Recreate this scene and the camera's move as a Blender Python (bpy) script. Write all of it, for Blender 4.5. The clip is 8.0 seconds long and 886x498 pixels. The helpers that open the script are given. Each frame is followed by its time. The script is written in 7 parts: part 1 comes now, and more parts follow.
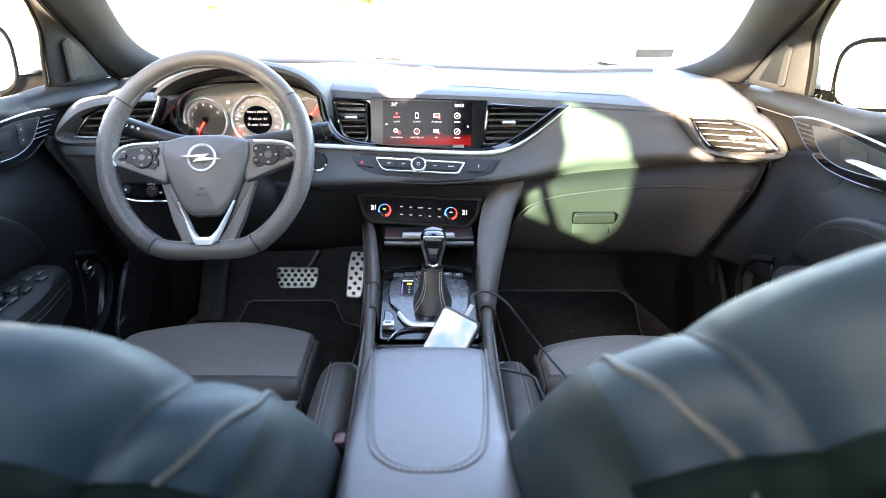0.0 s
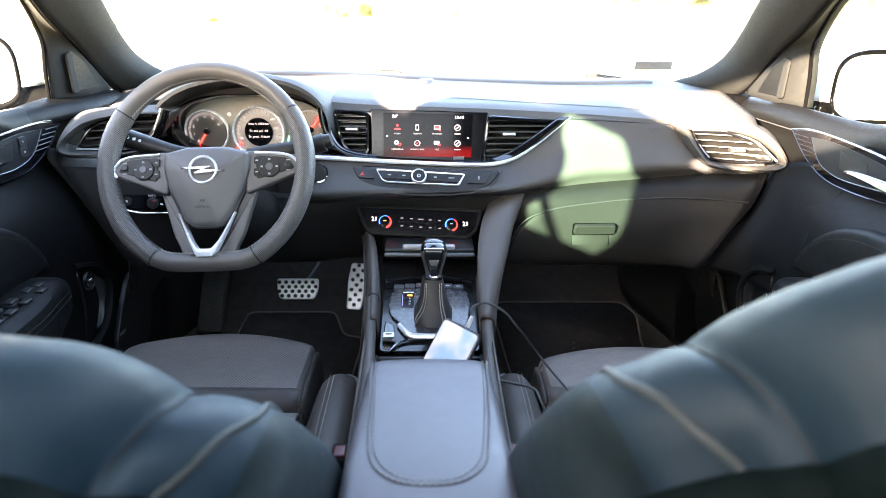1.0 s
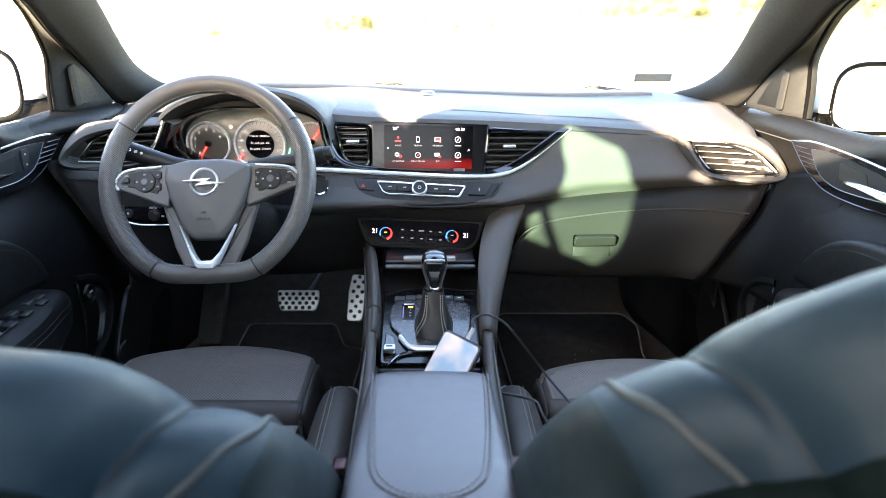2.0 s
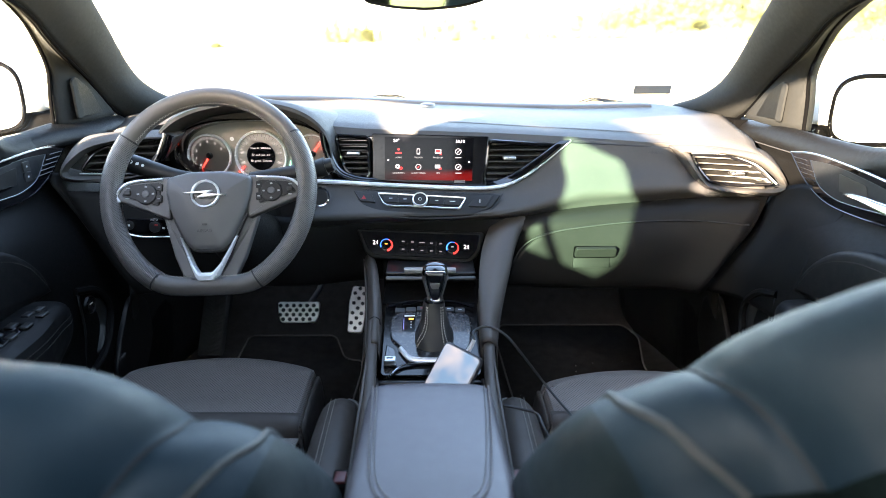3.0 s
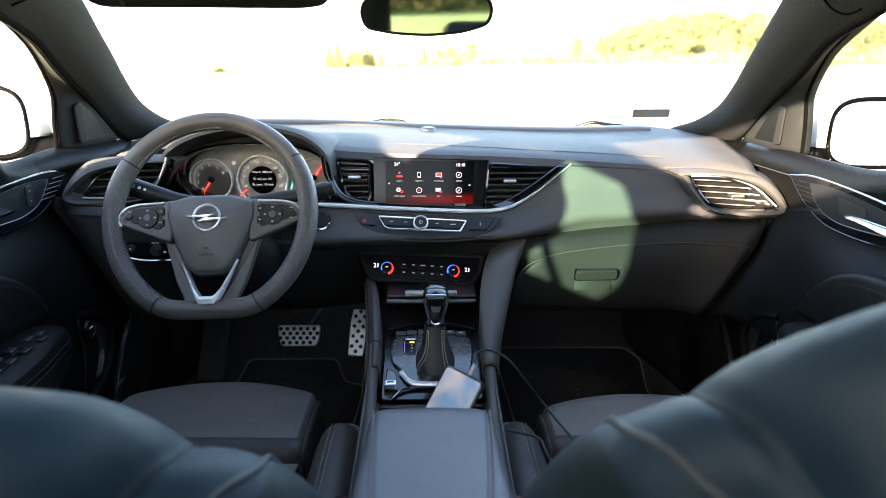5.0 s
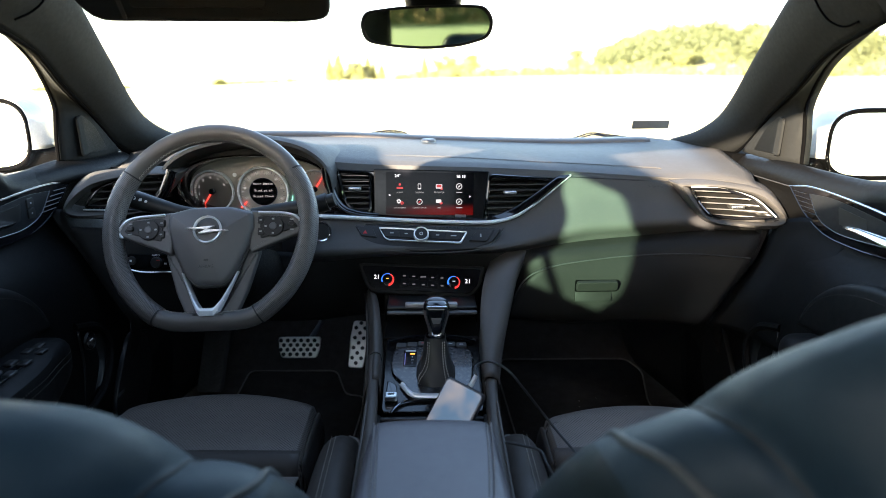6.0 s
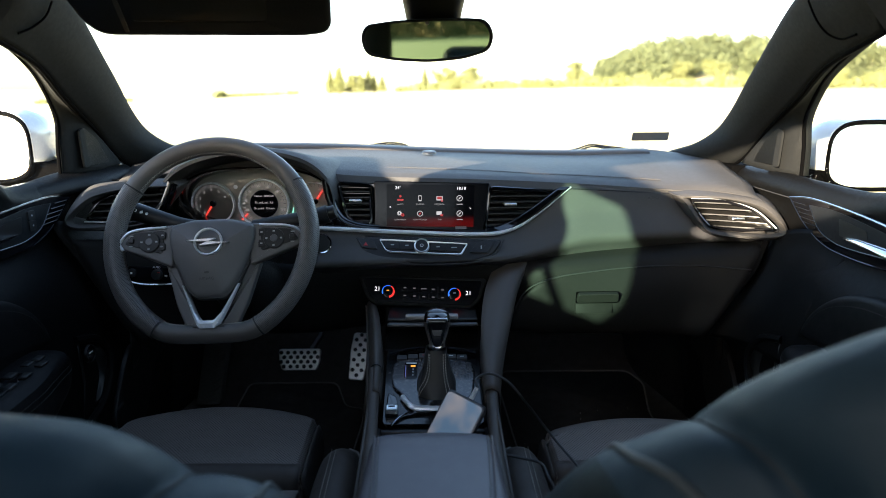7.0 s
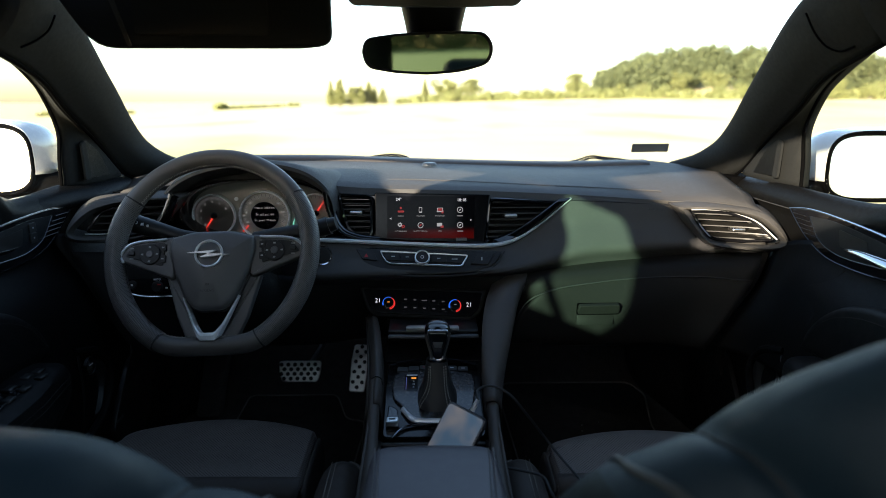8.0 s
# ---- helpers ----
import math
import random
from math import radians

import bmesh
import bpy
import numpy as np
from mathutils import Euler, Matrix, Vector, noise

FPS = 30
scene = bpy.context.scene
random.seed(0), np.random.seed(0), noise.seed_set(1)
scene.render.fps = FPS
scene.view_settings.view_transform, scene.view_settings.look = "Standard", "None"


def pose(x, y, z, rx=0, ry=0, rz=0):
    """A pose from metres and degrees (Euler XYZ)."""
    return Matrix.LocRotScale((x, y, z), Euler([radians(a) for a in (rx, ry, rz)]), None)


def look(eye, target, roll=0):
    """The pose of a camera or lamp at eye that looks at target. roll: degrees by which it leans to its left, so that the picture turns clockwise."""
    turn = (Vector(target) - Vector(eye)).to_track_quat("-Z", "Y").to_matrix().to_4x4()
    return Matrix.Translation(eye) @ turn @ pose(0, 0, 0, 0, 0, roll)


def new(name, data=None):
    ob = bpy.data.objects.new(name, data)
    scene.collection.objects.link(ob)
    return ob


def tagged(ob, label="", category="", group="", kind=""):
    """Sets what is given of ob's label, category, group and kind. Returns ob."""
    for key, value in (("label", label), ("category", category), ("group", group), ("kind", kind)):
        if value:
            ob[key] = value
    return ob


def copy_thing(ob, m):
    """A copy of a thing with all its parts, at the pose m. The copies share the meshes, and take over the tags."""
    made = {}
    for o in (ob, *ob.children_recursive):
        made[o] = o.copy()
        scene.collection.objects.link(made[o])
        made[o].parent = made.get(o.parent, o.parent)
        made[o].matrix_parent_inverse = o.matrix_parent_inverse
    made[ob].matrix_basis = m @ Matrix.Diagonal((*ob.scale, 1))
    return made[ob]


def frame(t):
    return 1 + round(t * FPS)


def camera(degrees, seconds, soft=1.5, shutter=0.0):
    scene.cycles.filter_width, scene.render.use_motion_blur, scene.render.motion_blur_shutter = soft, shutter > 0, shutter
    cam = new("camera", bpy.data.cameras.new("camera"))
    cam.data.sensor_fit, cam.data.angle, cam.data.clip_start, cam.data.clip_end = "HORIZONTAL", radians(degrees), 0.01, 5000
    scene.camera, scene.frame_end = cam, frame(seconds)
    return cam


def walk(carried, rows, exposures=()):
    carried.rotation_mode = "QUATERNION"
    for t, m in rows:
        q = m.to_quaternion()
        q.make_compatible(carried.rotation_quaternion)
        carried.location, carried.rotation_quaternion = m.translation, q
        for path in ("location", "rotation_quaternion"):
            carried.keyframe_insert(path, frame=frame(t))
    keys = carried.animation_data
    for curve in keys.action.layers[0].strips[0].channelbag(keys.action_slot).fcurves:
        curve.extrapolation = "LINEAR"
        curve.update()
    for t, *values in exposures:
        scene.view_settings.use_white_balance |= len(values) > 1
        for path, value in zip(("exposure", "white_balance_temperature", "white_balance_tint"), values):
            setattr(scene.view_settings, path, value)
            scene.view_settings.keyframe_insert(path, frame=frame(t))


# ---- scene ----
cam = camera(69.95, 8.0, soft=0.6)
cam.data.dof.use_dof = True
cam.data.dof.focus_distance = 1.18
cam.data.dof.aperture_fstop = 3.2
# seconds, x, z, pitch, roll, yaw: a tripod head tilting slowly upwards
PATH = [(0, 0.0, 1.17, -21.3, -0.6, -1.4), (0.5, -0.0001, 1.1704, -20.817, -0.598, -1.395), (1, -0.0001, 1.1709, -20.299, -0.575, -1.375),
        (1.5, -0.0002, 1.1713, -19.798, -0.52, -1.37), (3, -0.0004, 1.1726, -18.279, -0.414, -1.33), (3.5, -0.0004, 1.173, -17.801, -0.39, -1.33),
        (4, -0.0005, 1.1735, -17.31, -0.37, -1.325), (4.5, -0.0006, 1.1739, -16.789, -0.329, -1.32), (6, -0.0007, 1.1752, -15.291, -0.18, -1.3),
        (6.5, -0.0008, 1.1757, -14.787, -0.135, -1.3), (7, -0.0009, 1.1761, -14.265, -0.1, -1.28), (7.5, -0.0009, 1.1766, -13.754, -0.055, -1.26),
        (8, -0.001, 1.177, -13.26, 0.0, -1.26)]
EXPOSURE = [(0, 5.85, 7050, 22), (1.5, 5.56, 7000, 21), (3.0, 5.15, 6850, 19), (4.5, 4.65, 6700, 18), (6.0, 4.0, 6450, 16), (7.0, 3.35, 6300, 15), (8.0, 2.6, 6250, 13)]
walk(cam, [(t, pose(x, 0, z, 90 + p, r, w)) for t, x, z, p, r, w in PATH], EXPOSURE)

# ---- daylight: a low evening sun from behind on the driver's side ----
SUN_AZ, SUN_EL = -144.5, 13.5      # degrees from straight ahead (negative: driver's side), above the horizon
world = bpy.data.worlds.new("evening_sky")
scene.world = world
world.use_nodes = True
wn = world.node_tree.nodes
sky = wn.new("ShaderNodeTexSky")
sky.sky_type = "NISHITA"
sky.sun_disc = False
sky.sun_elevation = radians(SUN_EL)
sky.sun_rotation = radians(SUN_AZ)
sky.air_density, sky.dust_density, sky.ozone_density = 1.0, 1.0, 1.0
wn["Background"].inputs["Strength"].default_value = 0.1
world.node_tree.links.new(sky.outputs["Color"], wn["Background"].inputs["Color"])
sun = new("sun", bpy.data.lights.new("sun", "SUN"))
sun.data.energy, sun.data.angle, sun.data.color = 5.0, radians(0.6), (1.0, 0.88, 0.70)
sd = Vector((math.sin(radians(SUN_AZ)) * math.cos(radians(SUN_EL)), math.cos(radians(SUN_AZ)) * math.cos(radians(SUN_EL)), math.sin(radians(SUN_EL))))
sun.matrix_world = look(sd * 50, (0, 0, 0))

# ---- building helpers ----
def spline(knots, n):
    """n points on a smooth curve through the knots, evenly in the knots' chord length."""
    k = np.array(knots, float)
    if len(k) == 2:
        return k[0] + np.linspace(0, 1, n)[:, None] * (k[1] - k[0])
    d = np.r_[0, np.cumsum(np.linalg.norm(np.diff(k, axis=0), axis=1) + 1e-9)]
    slope = np.zeros_like(k)
    for i in range(len(k)):
        a, b = max(i - 1, 0), min(i + 1, len(k) - 1)
        slope[i] = (k[b] - k[a]) / (d[b] - d[a])
    s = np.linspace(0, d[-1], n)
    i = np.clip(np.searchsorted(d, s, "right") - 1, 0, len(k) - 2)
    h = (d[i + 1] - d[i])[:, None]
    t = (s - d[i])[:, None] / h
    return ((2 * t**3 - 3 * t**2 + 1) * k[i] + (t**3 - 2 * t**2 + t) * h * slope[i]
            + (-2 * t**3 + 3 * t**2) * k[i + 1] + (t**3 - t**2) * h * slope[i + 1])


def grid_bm(rows, closed_u=False, closed_v=False, caps=False):
    """A surface from rows of points."""
    bm = bmesh.new()
    vs = [[bm.verts.new(p) for p in r] for r in rows]
    nu, nv = len(vs), len(vs[0])
    for i in range(nu if closed_u else nu - 1):
        for j in range(nv if closed_v else nv - 1):
            q = (vs[i][j], vs[i][(j + 1) % nv], vs[(i + 1) % nu][(j + 1) % nv], vs[(i + 1) % nu][j])
            try:
                bm.faces.new(q)
            except ValueError:
                pass
    if caps and closed_v:
        bm.faces.new(vs[0][::-1])
        bm.faces.new(vs[-1])
    bmesh.ops.recalc_face_normals(bm, faces=bm.faces)
    return bm


def skin_rows(guides, nu=40, nv=16):
    g = [spline(k, nu) for k in guides]
    return [spline([c[i] for c in g], nv) for i in range(nu)]


def skin(guides, nu=40, nv=16):
    """A smooth sheet over guide curves."""
    return grid_bm(skin_rows(guides, nu, nv))


def tube(pts, r, n=8, closed=False, flat=1.0):
    """A round bar along points; r one radius or one for each point. flat squeezes it upright."""
    p = np.array(pts, float)
    m = len(p)
    rr = np.full(m, r) if np.isscalar(r) else np.array(r)
    rows, side = [], None
    for i in range(m):
        a = p[(i - 1) % m] if closed else p[max(i - 1, 0)]
        b = p[(i + 1) % m] if closed else p[min(i + 1, m - 1)]
        t = Vector(b - a).normalized()
        if side is None:
            side = t.orthogonal().normalized()
        side = (side - t * side.dot(t)).normalized()
        up = t.cross(side)
        rows.append([Vector(p[i]) + float(rr[i]) * (math.cos(w) * side + float(flat * math.sin(w)) * up) for w in np.linspace(0, 2 * math.pi, n, endpoint=False)])
    return grid_bm(rows, closed_u=closed, closed_v=True, caps=not closed)


def fillet(pts, r, n=4):
    """A closed 2D outline with its corners rounded."""
    out, m = [], len(pts)
    for i in range(m):
        p, a, b = Vector(pts[i]), Vector(pts[i - 1]), Vector(pts[(i + 1) % m])
        ri = r[i] if isinstance(r, (list, tuple)) else r
        k = min(ri, 0.48 * (a - p).length, 0.48 * (b - p).length)
        s, e = p + (a - p).normalized() * k, p + (b - p).normalized() * k
        for j in range(n + 1):
            t = j / n
            q = (1 - t) ** 2 * s + 2 * t * (1 - t) * p + t * t * e
            out.append((q.x, q.y))
    return out


def rect(w, h, cx=0.0, cy=0.0):
    return [(cx - w / 2, cy - h / 2), (cx + w / 2, cy - h / 2), (cx + w / 2, cy + h / 2), (cx - w / 2, cy + h / 2)]


def ring2d(r, n=32, cx=0.0, cy=0.0, ry=None):
    return [(cx + r * math.cos(a), cy + (ry or r) * math.sin(a)) for a in np.linspace(0, 2 * math.pi, n, endpoint=False)]


def plate(outline, thick, m, bevel=0.0, seg=2, dome=0.0):
    """A slab with that outline in the xy plane of the pose m, from z = 0 to thick, its front edge rounded."""
    bm = bmesh.new()
    c = np.mean(np.array(outline), axis=0)
    levels = [(0.0, 0.0)]
    if bevel:
        levels += [(thick - bevel, 0.0)] + [(thick - bevel + bevel * math.sin(a), bevel * (1 - math.cos(a))) for a in np.linspace(0, math.pi / 2, seg + 1)[1:]]
        levels += [] if dome else [(thick, bevel + 0.0001)]
    else:
        levels += [(thick, 0.0)]
    rows = []
    o = np.array(outline)
    nxt, prv = np.roll(o, -1, 0), np.roll(o, 1, 0)
    tan = nxt - prv
    nrm = np.stack([tan[:, 1], -tan[:, 0]], 1)
    nrm /= np.linalg.norm(nrm, axis=1)[:, None] + 1e-12
    area = 0.5 * np.sum(o[:, 0] * nxt[:, 1] - nxt[:, 0] * o[:, 1])
    nrm *= 1 if area > 0 else -1
    for z, inset in levels:
        rows.append([bm.verts.new(m @ Vector((*(p - q * inset), z))) for p, q in zip(o, nrm)])
    k = len(o)
    for a, b in zip(rows, rows[1:]):
        for j in range(k):
            bm.faces.new((a[j], a[(j + 1) % k], b[(j + 1) % k], b[j]))
    bm.faces.new(rows[0][::-1])
    if dome:
        last = rows[-1]
        top = o - nrm * levels[-1][1]
        for f in (0.75, 0.45):
            ringv = [bm.verts.new(m @ Vector((*(c + (p - c) * f), thick + dome * (1 - f * f)))) for p in top]
            for j in range(k):
                bm.faces.new((last[j], last[(j + 1) % k], ringv[(j + 1) % k], ringv[j]))
            last = ringv
        mid = bm.verts.new(m @ Vector((*c, thick + dome)))
        for j in range(k):
            bm.faces.new((last[j], last[(j + 1) % k], mid))
    else:
        bm.faces.new(rows[-1])
    bmesh.ops.recalc_face_normals(bm, faces=bm.faces)
    return bm


def frame_ring(outer, inner, thick, m):
    """A flat ring between two outlines with the same number of points."""
    bm = bmesh.new()
    lo = [[bm.verts.new(m @ Vector((*p, z))) for p in o] for o, z in ((outer, 0), (outer, thick * 0.7), (np.array(outer) * 0.8 + np.array(inner) * 0.2, thick), (inner, thick * 0.8), (inner, 0))]
    k = len(outer)
    for i in range(5):
        a, b = lo[i], lo[(i + 1) % 5]
        for j in range(k):
            bm.faces.new((a[j], a[(j + 1) % k], b[(j + 1) % k], b[j]))
    bmesh.ops.recalc_face_normals(bm, faces=bm.faces)
    return bm


def slab(x0, x1, y0, y1, z0, z1, bevel=0.004, seg=3):
    """A box with rounded edges."""
    bm = bmesh.new()
    bmesh.ops.create_cube(bm, size=1)
    for v in bm.verts:
        v.co = Vector(((x0 + x1) / 2 + v.co.x * (x1 - x0), (y0 + y1) / 2 + v.co.y * (y1 - y0), (z0 + z1) / 2 + v.co.z * (z1 - z0)))
    if bevel:
        bmesh.ops.bevel(bm, geom=bm.edges[:], offset=bevel, segments=seg, profile=0.5, affect="EDGES")
    return bm


def merge(*bms):
    out = bmesh.new()
    for b in bms:
        me = bpy.data.meshes.new("tmp")
        b.to_mesh(me)
        out.from_mesh(me)
        bpy.data.meshes.remove(me)
        b.free()
    return out


def moved(bm, m):
    bmesh.ops.transform(bm, matrix=m, verts=bm.verts)
    return bm


def face(x, y, z, back=0.0, turn=0.0, lean=0.0):
    """The pose of a panel that faces the rear of the car: its x to the right, its y up; back: degrees that its top leans forward."""
    return Matrix.Translation((x, y, z)) @ Matrix.Rotation(radians(turn), 4, "Z") @ Matrix.Rotation(radians(90 - back), 4, "X") @ Matrix.Rotation(radians(lean), 4, "Z")


def thing(name, at, label, category, group="", kind=""):
    ob = new(name)
    ob.location = at
    ob.empty_display_size = 0.05
    return tagged(ob, label, category, group, kind)


def spot(ob):
    return spot(ob.parent) + ob.location if ob.parent else Vector(ob.location)


def part(name, bm, material, parent=None, label="", smooth=True, solid=0.0, kind="", angle=40):
    """Link a bmesh, given in the car's coordinates, as one mesh object under a thing or a part."""
    me = bpy.data.meshes.new(name)
    bm.to_mesh(me)
    bm.free()
    me.materials.append(material)
    if smooth:
        me.shade_smooth()
        me.set_sharp_from_angle(angle=radians(angle))
    ob = new(name, me)
    if parent:
        ob.parent = parent
        ob.matrix_parent_inverse = Matrix.Translation(-spot(parent))
        if parent.type == "MESH":
            ob.matrix_parent_inverse = Matrix.Identity(4)
    if solid:
        md = ob.modifiers.new("thickness", "SOLIDIFY")
        md.thickness, md.offset = abs(solid), -1 if solid > 0 else 1
    return tagged(ob, label, kind=kind)


def text(name, words, size, m, material, parent, thick=0.0002, align="CENTER", wide=1.0):
    """Raised lettering in the built-in font."""
    cu = bpy.data.curves.new("lettering", "FONT")
    cu.body, cu.size, cu.extrude, cu.align_x, cu.align_y = words, size, thick, align, "CENTER"
    cu.resolution_u = 2
    tmp = bpy.data.objects.new("lettering", cu)
    scene.collection.objects.link(tmp)
    me = bpy.data.meshes.new_from_object(tmp.evaluated_get(bpy.context.evaluated_depsgraph_get()))
    bpy.data.objects.remove(tmp)
    bm = bmesh.new()
    bm.from_mesh(me)
    bpy.data.meshes.remove(me)
    bmesh.ops.transform(bm, matrix=m @ Matrix.Diagonal((wide, 1, 1, 1)), verts=bm.verts)
    return part(name, bm, material, parent, smooth=False)


# ---- materials ----
def mat(name, col, rough=0.5, metal=0.0, var=0.18, scale=9.0, grain=0.0, gscale=700.0, kind="noise", spec=0.5, coat=0.0, wear=0.12, dots=0.0, dust=0.0, sheen=0.0, axis=2):
    """A surface with colour drift, uneven gloss and a fine relief at true size."""
    m = bpy.data.materials.new(name)
    m.use_nodes = True
    nt = m.node_tree
    n, l = nt.nodes, nt.links
    b = n["Principled BSDF"]
    b.inputs["Metallic"].default_value = metal
    b.inputs["Specular IOR Level"].default_value = spec
    b.inputs["Coat Weight"].default_value = coat
    b.inputs["Coat Roughness"].default_value = 0.05
    b.inputs["Sheen Weight"].default_value = sheen
    tc = n.new("ShaderNodeTexCoord")
    big = n.new("ShaderNodeTexNoise")
    big.inputs["Scale"].default_value, big.inputs["Detail"].default_value = scale, 5
    l.new(tc.outputs["Object"], big.inputs["Vector"])
    mix = n.new("ShaderNodeMix")
    mix.data_type = "RGBA"
    lo, hi = [c * (1 - var) for c in col], [min(1, c * (1 + var)) for c in col]
    mix.inputs["A"].default_value, mix.inputs["B"].default_value = (*lo, 1), (*hi, 1)
    l.new(big.outputs["Fac"], mix.inputs["Factor"])
    colour = mix.outputs["Result"]
    fine = n.new("ShaderNodeTexNoise")
    fine.inputs["Scale"].default_value, fine.inputs["Detail"].default_value = scale * 14, 3
    l.new(tc.outputs["Object"], fine.inputs["Vector"])
    if dust:
        ramp = n.new("ShaderNodeMapRange")
        ramp.inputs["From Min"].default_value, ramp.inputs["From Max"].default_value = 0.5, 0.8
        ramp.inputs["To Max"].default_value = dust
        l.new(fine.outputs["Fac"], ramp.inputs["Value"])
        dm = n.new("ShaderNodeMix")
        dm.data_type = "RGBA"
        dm.inputs["B"].default_value = (0.3, 0.27, 0.23, 1)
        l.new(ramp.outputs["Result"], dm.inputs["Factor"])
        l.new(colour, dm.inputs["A"])
        colour = dm.outputs["Result"]
    rr = n.new("ShaderNodeMapRange")
    rr.inputs["To Min"].default_value, rr.inputs["To Max"].default_value = max(0.02, rough - wear), min(1, rough + wear)
    l.new(fine.outputs["Fac"], rr.inputs["Value"])
    l.new(rr.outputs["Result"], b.inputs["Roughness"])
    height = None
    if grain:
        if kind == "leather":
            g = n.new("ShaderNodeTexVoronoi")
            g.feature = "DISTANCE_TO_EDGE"
            g.inputs["Scale"].default_value = gscale
            l.new(tc.outputs["Object"], g.inputs["Vector"])
            height = g.outputs["Distance"]
        else:
            g = n.new("ShaderNodeTexNoise")
            g.inputs["Scale"].default_value, g.inputs["Detail"].default_value = gscale, 2
            l.new(tc.outputs["Object"], g.inputs["Vector"])
            height = g.outputs["Fac"]
    if dots:
        v = n.new("ShaderNodeTexVoronoi")
        v.inputs["Scale"].default_value, v.inputs["Randomness"].default_value = dots, 0.0
        mp = n.new("ShaderNodeMapping")
        mp.inputs["Rotation"].default_value = [radians(45) * (a == axis) for a in range(3)]
        mp.inputs["Scale"].default_value = [0.0 if a == axis else 1.0 for a in range(3)]
        l.new(tc.outputs["Object"], mp.inputs["Vector"])
        l.new(mp.outputs["Vector"], v.inputs["Vector"])
        dr = n.new("ShaderNodeMapRange")
        dr.inputs["From Min"].default_value, dr.inputs["From Max"].default_value = 0.26, 0.34
        l.new(v.outputs["Distance"], dr.inputs["Value"])
        dk = n.new("ShaderNodeMix")
        dk.data_type = "RGBA"
        dk.inputs["A"].default_value = (*[c * 0.25 for c in col], 1)
        l.new(dr.outputs["Result"], dk.inputs["Factor"])
        l.new(colour, dk.inputs["B"])
        colour = dk.outputs["Result"]
        height = dr.outputs["Result"]
        grain = grain or 0.6
    l.new(colour, b.inputs["Base Color"])
    if height:
        bp = n.new("ShaderNodeBump")
        bp.inputs["Strength"].default_value, bp.inputs["Distance"].default_value = grain, 0.0006
        l.new(height, bp.inputs["Height"])
        l.new(bp.outputs["Normal"], b.inputs["Normal"])
    return m


def glow(name, col, strength, spec=0.25):
    m = bpy.data.materials.new(name)
    m.use_nodes = True
    b = m.node_tree.nodes["Principled BSDF"]
    b.inputs["Base Color"].default_value = (0.02, 0.02, 0.02, 1)
    b.inputs["Emission Color"].default_value = (*col, 1)
    b.inputs["Emission Strength"].default_value = strength
    b.inputs["Roughness"].default_value = 0.25
    b.inputs["Specular IOR Level"].default_value = spec
    return m


def pane(name, tint, gloss=0.5):
    """A thin sheet of glass: tinted, clear through, with a weak mirror image that grows at flat angles."""
    m = bpy.data.materials.new(name)
    m.use_nodes = True
    nt = m.node_tree
    n, l = nt.nodes, nt.links
    n.remove(n["Principled BSDF"])
    t, g, f, x = n.new("ShaderNodeBsdfTransparent"), n.new("ShaderNodeBsdfGlossy"), n.new("ShaderNodeLayerWeight"), n.new("ShaderNodeMixShader")
    p, q = n.new("ShaderNodeMath"), n.new("ShaderNodeMath")
    p.operation, q.operation = "POWER", "MULTIPLY_ADD"
    p.inputs[1].default_value = 5.0
    q.inputs[1].default_value, q.inputs[2].default_value = gloss, 0.02
    t.inputs["Color"].default_value = (*tint, 1)
    g.inputs["Roughness"].default_value = 0.02
    f.inputs["Blend"].default_value = 0.5
    l.new(f.outputs["Facing"], p.inputs[0])
    l.new(p.outputs[0], q.inputs[0])
    l.new(q.outputs[0], x.inputs[0])
    l.new(t.outputs[0], x.inputs[1])
    l.new(g.outputs[0], x.inputs[2])
    l.new(x.outputs[0], n["Material Output"].inputs["Surface"])
    return m


M_DASH = mat("soft_dash_plastic", (0.051, 0.0484, 0.0461), 0.62, spec=0.3, grain=0.35, gscale=900, kind="leather", dust=0.025)
M_LOWER = mat("hard_black_plastic", (0.0125, 0.0121, 0.0117), 0.5, spec=0.12, grain=0.3, gscale=1100, kind="leather", dust=0.006)
M_LEATHER = mat("slate_leather", (0.0105, 0.0248, 0.0368), 0.6, spec=0.36, grain=0.35, gscale=520, kind="leather", scale=5)
M_FLANK = mat("grey_green_leather", (0.0115, 0.0200, 0.0225), 0.6, spec=0.3, grain=0.35, gscale=520, kind="leather", scale=5)
M_ARM = mat("armrest_leather", (0.084, 0.076, 0.086), 0.46, spec=0.6, grain=0.35, gscale=620, kind="leather", scale=5)
# door pads: the shade low in the cabin is put into this near-black
M_PAD = mat("shaded_door_leather", (0.0045, 0.0045, 0.0048), 0.55, grain=0.3, gscale=620, kind="leather", scale=5, spec=0.18)
M_BOLSTER = mat("grey_leather", (0.062, 0.053, 0.047), 0.52, spec=0.28, grain=0.35, gscale=520, kind="leather", scale=5)
M_CONSOLE = mat("satin_console_plastic", (0.063, 0.053, 0.046), 0.48, spec=0.3, grain=0.2, gscale=1100, kind="leather", dust=0.03)
M_PERF = mat("perforated_leather", (0.168, 0.144, 0.128), 0.5, dots=260, scale=5)
M_RIM = mat("wheel_leather", (0.108, 0.096, 0.087), 0.42, spec=0.55, grain=0.3, gscale=800, kind="leather")
M_RIMP = mat("perforated_wheel_leather", (0.118, 0.107, 0.100), 0.42, dots=420, axis=1)
M_HUB = mat("airbag_cover", (0.100, 0.094, 0.092), 0.42, spec=0.6, grain=0.35, gscale=1200, kind="leather")
